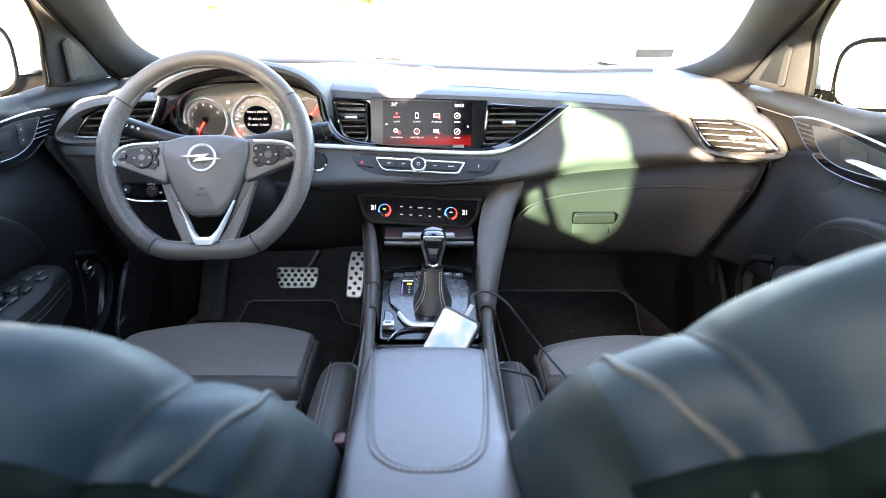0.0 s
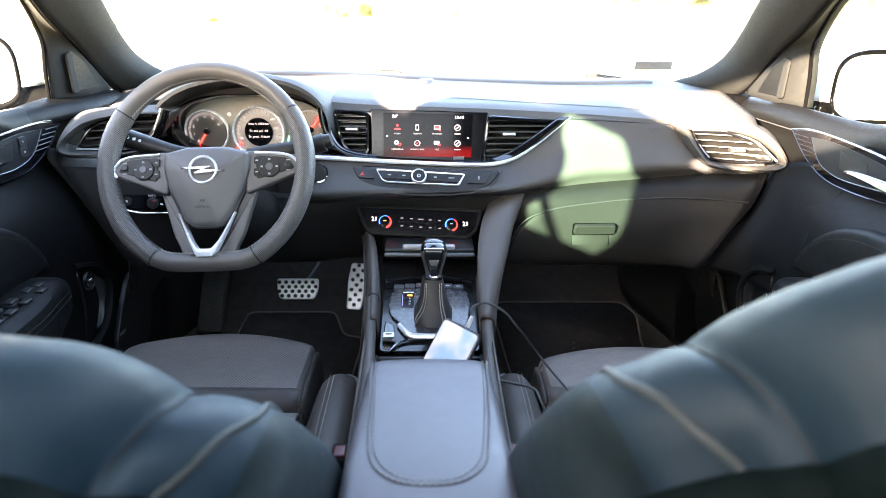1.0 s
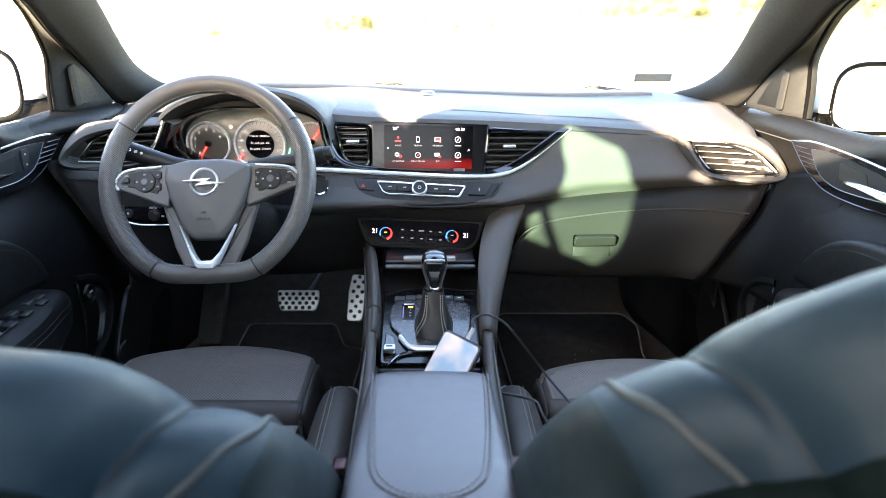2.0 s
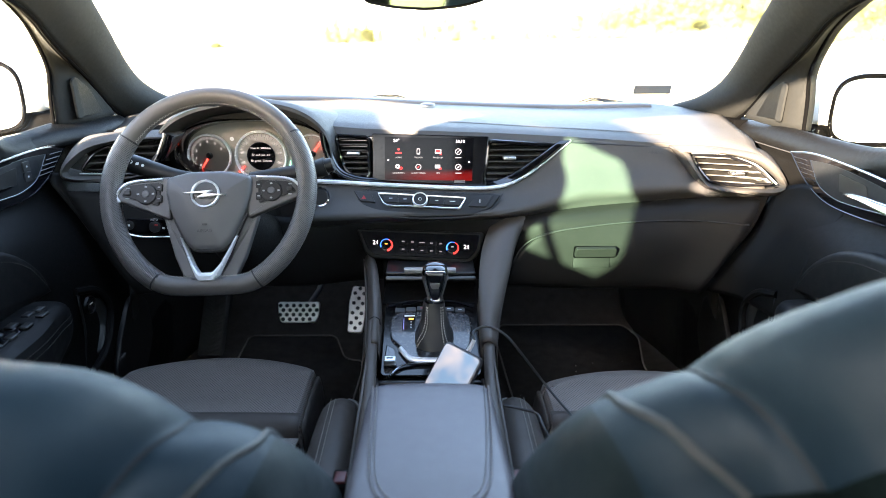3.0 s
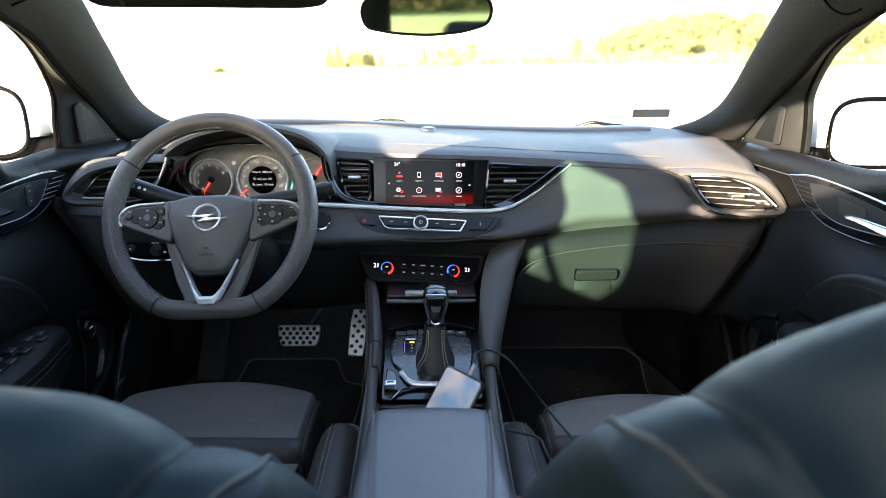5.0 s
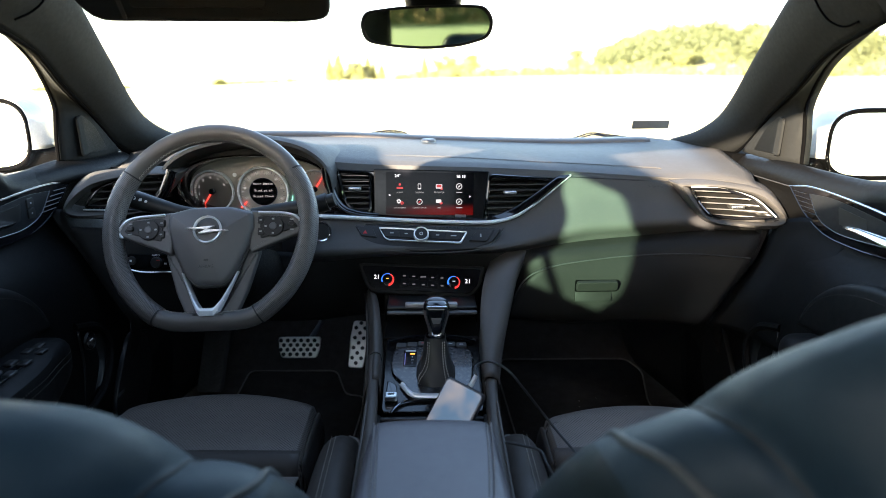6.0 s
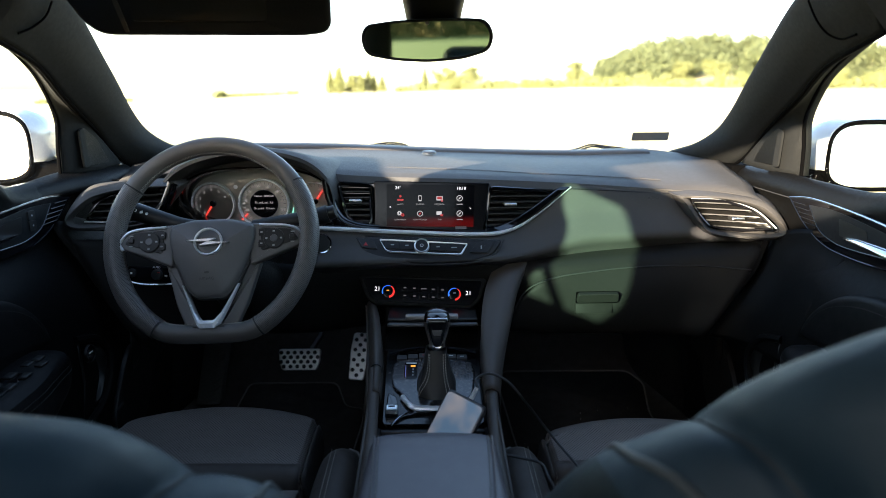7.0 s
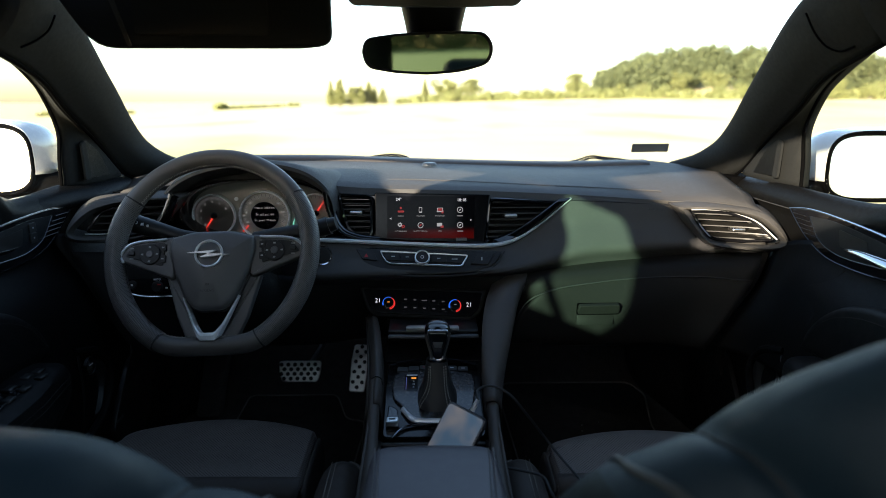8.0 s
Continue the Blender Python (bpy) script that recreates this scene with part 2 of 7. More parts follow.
M_PIANO = mat("piano_black", (0.004, 0.004, 0.005), 0.10, var=0.3, coat=0.6, wear=0.05)
M_ISLAND = mat("smudged_gloss", (0.034, 0.032, 0.034), 0.22, var=0.35, scale=14, coat=0.45, wear=0.1, dust=0.28)
M_CUP = mat("slate_recess", (0.008, 0.009, 0.0105), 0.5, grain=0.2, gscale=900, spec=0.25)
M_PANEL = mat("black_control_face", (0.004, 0.004, 0.005), 0.14, var=0.2, spec=0.22, wear=0.05)
M_DUSTY = mat("dusty_piano_black", (0.005, 0.0045, 0.0045), 0.16, var=0.3, coat=0.15, wear=0.08, dust=0.10, spec=0.35)
M_CHROME = mat("chrome", (0.78, 0.78, 0.80), 0.10, metal=1.0, var=0.04, wear=0.05)
M_SATIN = mat("satin_aluminium", (0.72, 0.72, 0.70), 0.30, metal=1.0, var=0.10, scale=30, wear=0.1)
M_TRIM = mat("bright_trim", (0.80, 0.80, 0.82), 0.25, metal=1.0, var=0.03, wear=0.02)
# chrome kept partly diffuse and pale, so bright reflections sit in the colour
M_BRIGHT = mat("bright_satin_chrome", (0.78, 0.78, 0.79), 0.30, metal=0.45, var=0.03, wear=0.06)
M_SHELL = mat("seat_back_shell", (0.003, 0.007, 0.006), 0.75, spec=0.1, grain=0.3, gscale=700)
M_BOOT = mat("boot_leather", (0.022, 0.0205, 0.0195), 0.45, spec=0.4, grain=0.5, gscale=420, kind="leather", scale=30)
# blacker than any plastic: shade from an unmodelled blocker is put into the colour
M_SHADEBLACK = mat("shade_black_trim", (0.0014, 0.0014, 0.0015), 0.85, spec=0.02)
M_SLAT = mat("vent_slat_grey", (0.013, 0.0125, 0.012), 0.4, wear=0.08)
# chrome of the vee and gauge rings; its bright reflection is painted in
M_SILVER = mat("chrome_with_painted_sheen", (0.92, 0.92, 0.93), 0.26, metal=0.25, var=0.03, wear=0.05)
M_STEEL = mat("dark_steel", (0.12, 0.12, 0.12), 0.45, metal=0.8)
M_THREAD = mat("beige_thread", (0.25, 0.23, 0.20), 0.8, var=0.2, scale=200)
M_DARKTHREAD = mat("dark_thread", (0.060, 0.057, 0.053), 0.8, var=0.2, scale=200)
M_EDGING = mat("beige_edging", (0.13, 0.11, 0.09), 0.8, var=0.15, scale=60)
M_PIPING = mat("grey_piping", (0.115, 0.112, 0.108), 0.7, var=0.12, scale=60)
M_SEATPIPING = mat("slate_piping", (0.060, 0.064, 0.064), 0.65, var=0.12, scale=60)
M_CARPET = mat("black_carpet", (0.040, 0.033, 0.027), 0.98, var=0.5, scale=40, grain=1.0, gscale=900, spec=0.1, dust=0.05)
M_RUBBER = mat("black_rubber", (0.014, 0.014, 0.014), 0.7, grain=0.3, gscale=500)
M_FOOTREST = mat("dusty_rubber", (0.062, 0.057, 0.045), 0.75, grain=0.3, gscale=500, dust=0.06)
M_BUTTON = mat("button_black", (0.018, 0.0178, 0.018), 0.45, spec=0.3, wear=0.06)
M_MODE = mat("grey_satin_buttons", (0.050, 0.049, 0.050), 0.45, spec=0.3, wear=0.06)
M_VENT = mat("vent_black", (0.007, 0.007, 0.007), 0.4, wear=0.08)
M_PILLAR = mat("charcoal_pillar_trim", (0.0085, 0.0092, 0.0092), 0.85, grain=0.4, gscale=900, spec=0.2)
# door trim: its base colour is lowered to stand for the doors' shade
M_DOOR = mat("shaded_door_plastic", (0.0031, 0.0031, 0.0032), 0.52, grain=0.35, gscale=900, kind="leather", spec=0.11)
M_HEAD = mat("black_headliner", (0.014, 0.014, 0.015), 0.95, grain=0.6, gscale=700, spec=0.15)
M_BODY = mat("white_car_paint", (0.62, 0.63, 0.63), 0.25, coat=1.0, var=0.03, dust=0.06)
M_DARKBODY = mat("body_underside", (0.03, 0.03, 0.03), 0.8)
M_WHITE = mat("white_print", (0.75, 0.75, 0.75), 0.6, var=0.05)
M_PHONE_BACK = mat("dark_phone_shell", (0.03, 0.03, 0.035), 0.3)
M_CABLE = mat("black_cable", (0.018, 0.018, 0.018), 0.5)
M_PLUG = mat("pale_plug", (0.55, 0.55, 0.55), 0.4)
M_RED = mat("red_plastic", (0.45, 0.02, 0.02), 0.4)
M_PRINT = mat("grey_print", (0.34, 0.34, 0.34), 0.6, var=0.05)
# dial faces in two tones: sunlight painted pale, shade on the rev counter dark
M_DIALFACE = mat("dial_face", (0.30, 0.265, 0.225), 0.45, var=0.2)
M_DIALSHADE = mat("shaded_dial_face", (0.085, 0.072, 0.058), 0.45, var=0.2)
M_PEDAL = mat("pedal_metal", (0.90, 0.88, 0.84), 0.42, metal=0.9, var=0.08, scale=30, wear=0.1)
M_PULL = mat("grey_satin_pull", (0.30, 0.29, 0.28), 0.4, var=0.06)
M_DARKRED = mat("dark_red_plastic", (0.10, 0.008, 0.008), 0.45)
M_STITCH = mat("pale_thread", (0.42, 0.39, 0.35), 0.8, var=0.2, scale=200)
M_GREY = mat("mid_grey_plastic", (0.09, 0.09, 0.095), 0.4)
M_MIRROR = mat("mirror_silver", (0.86, 0.88, 0.87), 0.03, metal=1.0, var=0.02, wear=0.01)
M_DIMMIRROR = mat("dimming_mirror", (0.84, 0.94, 0.84), 0.03, metal=1.0, var=0.02, wear=0.01)
M_GLASS = pane("clear_screen_glass", (0.93, 0.96, 0.93))
M_SIDE = pane("tinted_side_glass", (0.84, 0.85, 0.81))
M_ROOFGLASS = pane("added_roof_glass", (0.765, 0.730, 0.645))
M_PRIVACY = pane("dark_rear_glass", (0.17, 0.19, 0.16))
M_GREEN = pane("green_rear_glass", (0.205, 0.375, 0.285))

# ---- the car's shell ----
CX = 0.0125                        # middle plane of the pillars


def sided(knots, s):
    """Knots given for the passenger's side, for the side s (1 passenger, -1 driver)."""
    return [(CX + s * x, y, z) for x, y, z in knots]


def set_piece(name, bm, material, label, category, solid=0.0):
    ob = part(name, bm, material, None, label, solid=solid)
    return tagged(ob, label, category, kind="structure")


# floor with the transmission tunnel and the rising toe board
rows = []
for x in np.linspace(-0.74, 0.74, 49):
    hump = 0.20 * max(0.0, 1 - (abs(x) / 0.15) ** 4)
    prof = spline([(-1.3, 0.36), (0.0, 0.36), (1.45, 0.36), (1.66, 0.375), (1.80, 0.47), (1.92, 0.66)], 40)
    rows.append([(x, y, z + hump) for y, z in prof])
set_piece("floor", grid_bm(rows), M_CARPET, "black carpeted car floor with raised middle tunnel", "floor", -0.02)
set_piece("wall_front", slab(-0.76, 0.76, 1.90, 1.93, 0.3, 0.985, 0.004), M_DARKBODY, "dark bulkhead behind the dashboard", "wall")
set_piece("cowl", skin([[(-0.74, 1.70, 0.985), (0, 1.80, 0.985), (0.74, 1.70, 0.985)], [(-0.74, 1.88, 0.985), (0, 1.97, 0.992), (0.74, 1.88, 0.985)], [(-0.74, 1.98, 0.945), (0, 2.08, 0.955), (0.74, 1.98, 0.945)]], 30, 8), M_RUBBER, "black plastic scuttle below the windscreen", "scuttle", 0.01)

# roof lining, with an unseen glazed opening added to light the dashboard's passenger end
RX = [-0.58, -0.40, -0.2, 0.0125, 0.225, 0.425, 0.605]
def roof_z(x, y):
    e = abs(x - CX)
    return 1.432 - 0.16 * e * e - 0.04 * max(0.0, e - 0.45) - 0.10 * max(0.0, y - 0.35) ** 2 - 0.05 * max(0.0, -y) ** 2 - 0.05 * max(0.0, y - 0.8)
def roof_strip(xs, y0, y1):
    return grid_bm([[(x, y, roof_z(x, y)) for y in np.linspace(y0(x) if callable(y0) else y0, y1(x) if callable(y1) else y1, 16)] for x in xs])
nose = lambda x: 0.958 - 0.28 * (x - CX) ** 2
tail = lambda x: -1.0
ROOF_A, ROOF_B, ROOF_X = -0.47, 0.13, 0.12
strips = [roof_strip(np.linspace(-0.58, 0.605, 30), ROOF_B, nose), roof_strip(np.linspace(-0.58, 0.605, 30), tail, ROOF_A),
          roof_strip(np.linspace(-0.58, -0.562, 4), ROOF_A, ROOF_B), roof_strip(np.linspace(ROOF_X, 0.605, 5), ROOF_A, ROOF_B)]
set_piece("ceiling", merge(*strips), M_HEAD, "black cloth roof lining of the car", "ceiling", -0.02)
set_piece("sunlight_pane_roof", grid_bm([[(x, y, roof_z(x, y) + 0.022) for y in np.linspace(ROOF_A - 0.01, ROOF_B + 0.01, 8)] for x in np.linspace(-0.57, ROOF_X + 0.01, 10)]), M_ROOFGLASS, "added tinted roof pane that lets sunlight in", "window")

for s, who in ((-1, "driver"), (1, "passenger")):
    inner = sided([(0.605, 1.63, 1.015), (0.642, 1.56, 1.042), (0.668, 1.49, 1.09), (0.6345, 1.30, 1.206), (0.5695, 1.05, 1.316), (0.53, 0.86, 1.352)], s)
    seal = sided([(0.70, 1.50, 0.99), (0.70, 1.424, 1.025), (0.695, 1.327, 1.094), (0.67, 1.188, 1.158), (0.635, 1.06, 1.21), (0.60, 0.88, 1.25)], s)
    mid = [((a[0] + b[0]) / 2 - s * 0.014, (a[1] + b[1]) / 2 - 0.022, (a[2] + b[2]) / 2 + 0.004) for a, b in zip(inner, seal)]
    lip = [(a[0] + s * 0.02, a[1] + 0.035, a[2] + 0.004) for a in inner]
    set_piece("pillar_front_" + who, skin([lip, inner, mid, seal], 40, 14), M_PILLAR, "charcoal windscreen pillar trim with soft matt covering", "pillar", 0.006)
    set_piece("seal_" + who, tube(spline(seal, 40), 0.0036, 8), M_SHADEBLACK, "black rubber door seal along the windscreen pillar", "door seal")
    joint = [(0.576, 1.012, 1.306), (0.589, 1.005, 1.277), (0.603, 0.996, 1.257), (0.612, 0.974, 1.247), (0.608, 0.935, 1.251)] if s > 0 else [(-0.553, 1.004, 1.299), (-0.564, 1.002, 1.278), (-0.575, 0.987, 1.262), (-0.584, 0.962, 1.250)]
    set_piece("trim_pillar_joint_" + who, tube(spline(joint, 20), 0.0016, 6), M_SHADEBLACK, "dark joint at the top of the pillar trim", "trim")
    lift = 0.035 if s < 0 else 0.0
    back = (-0.15, -0.29) if s < 0 else (-0.30, -0.95)
    upper = sided([(0.60, 0.88, 1.25), (0.595, 0.6, 1.292), (0.595, 0.2, 1.32 + lift), (0.595, back[0], 1.325 + lift), (0.59, back[1], 1.32 + lift)], s)
    rail = sided([(0.545, 0.86, 1.348), (0.585, 0.6, 1.362), (0.585, 0.2, 1.372 + lift * 0.4), (0.58, back[0], 1.365 + lift * 0.6), (0.565, back[1], 1.36 + lift * 0.6)], s)
    rmid = [((a[0] + b[0]) / 2 - s * 0.02, (a[1] + b[1]) / 2, (a[2] + b[2]) / 2) for a, b in zip(upper, rail)]
    set_piece("roof_rail_" + who, skin([upper, rmid, rail], 40, 8), M_HEAD, "black roof side lining above the doors", "roof rail", 0.02)
    # B pillar, rear side wall, rear quarter
    # the driver's pillar, out of view, is widened to keep sun off the dashboard
    pb = ((0.0, 0.095), (0.23, 0.23), (0.46, 0.44)) if s < 0 else ((0.14, 0.16), (0.22, 0.22), (0.31, 0.29))
    pc = (-0.335, -0.16) if s < 0 else (-0.42, -0.32)
    rear_edge = [(0.70, pb[0][0], 0.40), (0.70, pb[0][0], 1.08), (0.60, pb[0][1], 1.33)]
    if s < 0:                       # the cover of the belt guide bulges rearwards, its unseen edge shaped to bound the sun patch
        rear_edge = [(0.70, -0.03, 0.40), (0.70, -0.035, 0.80), (0.70, -0.035, 1.05), (0.692, 0.0, 1.135), (0.675, 0.038, 1.165), (0.662, 0.030, 1.190), (0.650, -0.006, 1.228), (0.635, 0.012, 1.272), (0.620, 0.066, 1.302), (0.600, 0.105, 1.345)]
    set_piece("pillar_middle_" + who, skin([sided(rear_edge, s), sided([(0.672, pb[1][0], 0.40), (0.672, pb[1][0], 1.0), (0.578, pb[1][1], 1.33)], s), sided([(0.70, pb[2][0], 0.40), (0.70, pb[2][0], 1.0), (0.60, pb[2][1], 1.31)], s)], 48, 10), M_PILLAR, "charcoal middle pillar trim between the doors", "pillar", 0.03)
    set_piece("wall_rear_" + who, skin([sided([(0.74, 0.20, 0.34), (0.74, -0.26, 0.34), (0.74, -0.42, 0.34), (0.74, -0.8, 0.34), (0.74, -1.3, 0.34)], s), sided([(0.70, 0.20, 0.7), (0.70, -0.26, 0.7), (0.70, -0.42, 0.7), (0.70, -0.8, 0.7), (0.70, -1.3, 0.7)], s), sided([(0.72 if s > 0 else 0.70, y, 1.12 if s > 0 else 1.134) for y in (0.20, -0.26, -0.42, -0.8, -1.3)], s)], 12, 10), M_LOWER, "dark rear side wall of the cabin", "wall", 0.03)
    quarter = [[(0.72, pc[0], 1.05), (0.60, pc[1], 1.34)], [(0.71, pc[0] * 0.5 - 0.5, 1.05), (0.59, pc[1] * 0.5 - 0.45, 1.34)], [(0.70, -1.05, 1.01), (0.57, -0.95, 1.33)], [(0.62, -1.32, 1.01), (0.53, -1.02, 1.33)]]
    # driver's trim edge curved, unseen, to outline the sunlight on the glove box
    if s < 0:
        quarter = [[(0.70, -0.165, 1.088), (0.683, -0.235, 1.145), (0.667, -0.268, 1.187), (0.648, -0.258, 1.245), (0.622, -0.208, 1.30), (0.610, -0.150, 1.34), (0.60, -0.062, 1.368)], [(0.715, -0.40, 1.05), (0.61, -0.33, 1.36)], [(0.71, -0.47, 1.05), (0.62, -0.42, 1.372)], [(0.70, -0.62, 1.04), (0.62, -0.62, 1.386)], [(0.70, -0.66, 1.04), (0.60, -0.67, 1.40)], [(0.70, -1.05, 1.01), (0.58, -0.95, 1.40)], [(0.62, -1.32, 1.01), (0.53, -1.02, 1.33)]]
    set_piece("pillar_rear_" + who, skin([sided(q, s) for q in quarter], 24, 20), M_HEAD, "black rear roof pillar trim", "pillar", 0.03)
    set_piece("body_side_" + who, skin([sided([(0.80, 1.95, 0.24), (0.82, 0.4, 0.24), (0.80, -1.4, 0.24)], s), sided([(0.83, 1.95, 0.6), (0.86, 0.4, 0.6), (0.84, -1.4, 0.6)], s), sided([(0.76, 1.85, 0.985), (0.775, 0.4, 0.995), (0.76, -1.4, 1.0)], s)], 24, 12), M_BODY, "white painted outer side of the car", "car body", 0.015)
    # glass of the doors
    sill = sided([(0.735, 1.26, 1.005), (0.735, 0.31, 1.005)], s)
    top = sided([(0.712, 1.245, 1.116), (0.60, 0.29, 1.305)], s)
    edge = spline(sided([(0.733, 1.255, 1.01), (0.712, 1.235, 1.116), (0.69, 1.165, 1.179), (0.66, 1.07, 1.212), (0.63, 0.95, 1.26), (0.61, 0.6, 1.295), (0.60, 0.29, 1.305)], s), 40)
    low = spline(sided([(0.735, 1.25, 1.005), (0.735, 0.31, 1.005)], s), 40)
    lowfit = [(l[0], e[1], 1.003) for e, l in zip(edge, low)]
    g = set_piece("window_front_" + who, grid_bm(list(zip(lowfit, edge))), M_SIDE, "clear raised side window glass", "window")
    # rear door glass
    pc = (-0.345, -0.345) if s < 0 else pc
    edge = spline(sided([(0.60, pb[0][1], 1.33 + lift), (0.60, (pb[0][1] + pc[1]) / 2, 1.33 + lift), (0.60, pc[1], 1.33 + lift)], s), 12)
    lowfit = spline(sided([(0.712, pb[0][0], 1.10), (0.712, (pb[0][0] + pc[0]) / 2, 1.10), (0.712, pc[0], 1.10)], s), 12)
    set_piece("window_rear_" + who, grid_bm(list(zip(lowfit, edge))), M_GREEN if s < 0 else M_PRIVACY, "tinted rear side window glass", "window")

set_piece("wall_rear", slab(-0.72, 0.745, -1.34, -1.30, 0.34, 1.0, 0.004), M_LOWER, "dark rear wall below the back window", "wall")
set_piece("window_back", grid_bm([[(-0.60, -1.32, 1.0), (-0.52, -1.0, 1.335)], [(0.0125, -1.36, 1.0), (0.0125, -1.02, 1.372)], [(0.625, -1.32, 1.0), (0.545, -1.0, 1.335)]]), M_PRIVACY, "dark tinted back window glass", "window")
shield = [[(-0.68, 1.60, 1.012), (-0.3, 1.74, 1.008), (0.0125, 1.775, 1.006), (0.33, 1.74, 1.008), (0.705, 1.60, 1.012)],
          [(-0.62, 1.24, 1.245), (-0.3, 1.36, 1.225), (0.0125, 1.40, 1.22), (0.33, 1.36, 1.225), (0.645, 1.24, 1.245)],
          [(-0.55, 0.90, 1.36), (-0.3, 0.955, 1.378), (0.0125, 0.975, 1.382), (0.33, 0.955, 1.378), (0.575, 0.90, 1.36)]]
set_piece("windscreen", skin(shield, 24, 14), M_GLASS, "raked clear windscreen with specks of dirt", "windscreen")

# ---- dashboard ----
dash = thing("dashboard", (0, 1.45, 0.70), "wide black soft-touch dashboard with stitched top and chrome line", "dashboard")
BROW = [(-0.640, 1.200, 0.968), (-0.56, 1.225, 1.004), (-0.515, 1.285, 1.010), (-0.40, 1.325, 1.014), (-0.26, 1.32, 1.014), (-0.205, 1.268, 1.006), (-0.11, 1.262, 0.999), (0.117, 1.264, 0.992), (0.285, 1.264, 0.985), (0.49, 1.245, 0.977), (0.585, 1.208, 0.979), (0.630, 1.168, 0.969)]


def shifted(knots, dy, dz):
    return [(x, y + dy, z + dz) for x, y, z in knots]


far_edge = [(-0.69, 1.50, 1.006), (-0.56, 1.64, 1.036), (-0.28, 1.73, 1.028), (0.0, 1.765, 1.014), (0.35, 1.755, 1.007), (0.56, 1.67, 1.022), (0.69, 1.50, 1.012)]
back_low = [(-0.656, 1.385, 0.996), (-0.55, 1.50, 1.022), (-0.28, 1.62, 1.022), (0.0, 1.65, 1.012), (0.35, 1.64, 1.003), (0.56, 1.54, 1.013), (0.660, 1.35, 1.000)]
crest = [(-0.630, 1.272, 0.988), (-0.52, 1.36, 1.022), (-0.28, 1.42, 1.026), (0.0, 1.45, 1.016), (0.33, 1.44, 1.006), (0.54, 1.38, 1.006), (0.645, 1.25, 0.990)]
part("top_pad", skin([shifted(BROW, 0.02, -0.012), shifted(BROW, 0.002, -0.008), BROW, shifted(BROW, 0.03, 0.011), crest, back_low, far_edge], 70, 30), M_DASH, dash, "matt black padded top", solid=0.004)
part("brow_gap", tube(spline(shifted([(0.285, 1.264, 0.985), (0.40, 1.256, 0.981), (0.49, 1.245, 0.977), (0.56, 1.218, 0.978)], -0.002, -0.0055), 40), 0.0016, 6), M_RUBBER, dash, "dark seam below the padded brow")
# stitched fold over the top and the slot of the demister
fold = spline([(-0.16, 1.340, 1.0150), (0.05, 1.340, 1.0095), (0.2, 1.327, 1.0030), (0.35, 1.316, 0.9975), (0.48, 1.294, 0.9925)], 120)
part("stitched_fold", tube(fold, 0.0006, 6), M_DASH, dash, "raised stitched seam")
for k in range(0, 119):
    a, b = fold[k], fold[k] * 0.35 + fold[k + 1] * 0.65
    for dy in (-0.0045, 0.0045):
        part("stitch", tube([a + (0, dy, 0.0006 + 0.06 * dy), b + (0, dy, 0.0006 + 0.06 * dy)], 0.0004, 4), M_CONSOLE, dash, smooth=False)
ledge = [(-0.56, 1.628, 1.036), (-0.28, 1.716, 1.028), (0.0, 1.750, 1.015), (0.35, 1.740, 1.008), (0.56, 1.655, 1.020)]
part("rear_ledge", skin([shifted(ledge, -0.055, -0.006), shifted(ledge, -0.045, 0.0005), shifted(ledge, -0.02, 0.0030), shifted(ledge, 0.004, 0.0025)], 50, 8), M_CONSOLE, dash, "dark ledge with the demister outlet", solid=-0.003)
part("sensor_dome", plate(ring2d(0.018, 20), 0.007, Matrix.Translation((0.0, 1.60, 1.0165)), 0.005, 3), M_GREY, dash, "small grey light sensor dome")

# passenger fascia and centre: rolls from the chrome line to the crease
T = [(-0.245, 1.205, 0.908), (-0.212, 1.210, 0.907), (-0.06, 1.230, 0.895), (0.107, 1.232, 0.889), (0.16, 1.242, 0.895), (0.205, 1.252, 0.917), (0.285, 1.266, 0.980), (0.40, 1.258, 0.976), (0.49, 1.248, 0.972), (0.585, 1.240, 0.970), (0.640, 1.20, 0.945)]
C = [(-0.235, 1.175, 0.835), (-0.209, 1.178, 0.830), (-0.125, 1.192, 0.834), (0.128, 1.20, 0.840), (0.18, 1.21, 0.842), (0.231, 1.22, 0.846), (0.32, 1.23, 0.854), (0.402, 1.232, 0.862), (0.50, 1.226, 0.873), (0.58, 1.195, 0.886), (0.645, 1.155, 0.894)]
def between(f, dy, end=0.0):
    """A line at the share f of the way from the chrome line down to the crease, dy towards the rear."""
    return [(a[0] + (b[0] - a[0]) * f, a[1] + (b[1] - a[1]) * f - dy + (dy + 0.008) * end * min(1.0, max(0.0, (b[0] - 0.50) / 0.06)), a[2] + (b[2] - a[2]) * f) for a, b in zip(T, C)]


part("fascia", skin([T, between(0.35, 0.006, 0.9), between(0.62, 0.018, 0.9), between(0.72, 0.0215, 0.9), between(0.79, 0.0185, 0.8), between(0.91, 0.003), between(1.0, -0.008)], 70, 34), M_DASH, dash, "matt black rolled fascia panel", solid=0.004)
text("airbag_lettering", "AIRBAG", 0.0085, face(0.450, 1.2385, 0.964, 18, -4), M_VENT, dash)

# chrome line
chrome = [(-0.245, 1.199, 0.913), (-0.212, 1.204, 0.912), (-0.06, 1.224, 0.900), (0.107, 1.226, 0.894), (0.16, 1.236, 0.900), (0.205, 1.246, 0.922), (0.285, 1.260, 0.984)]
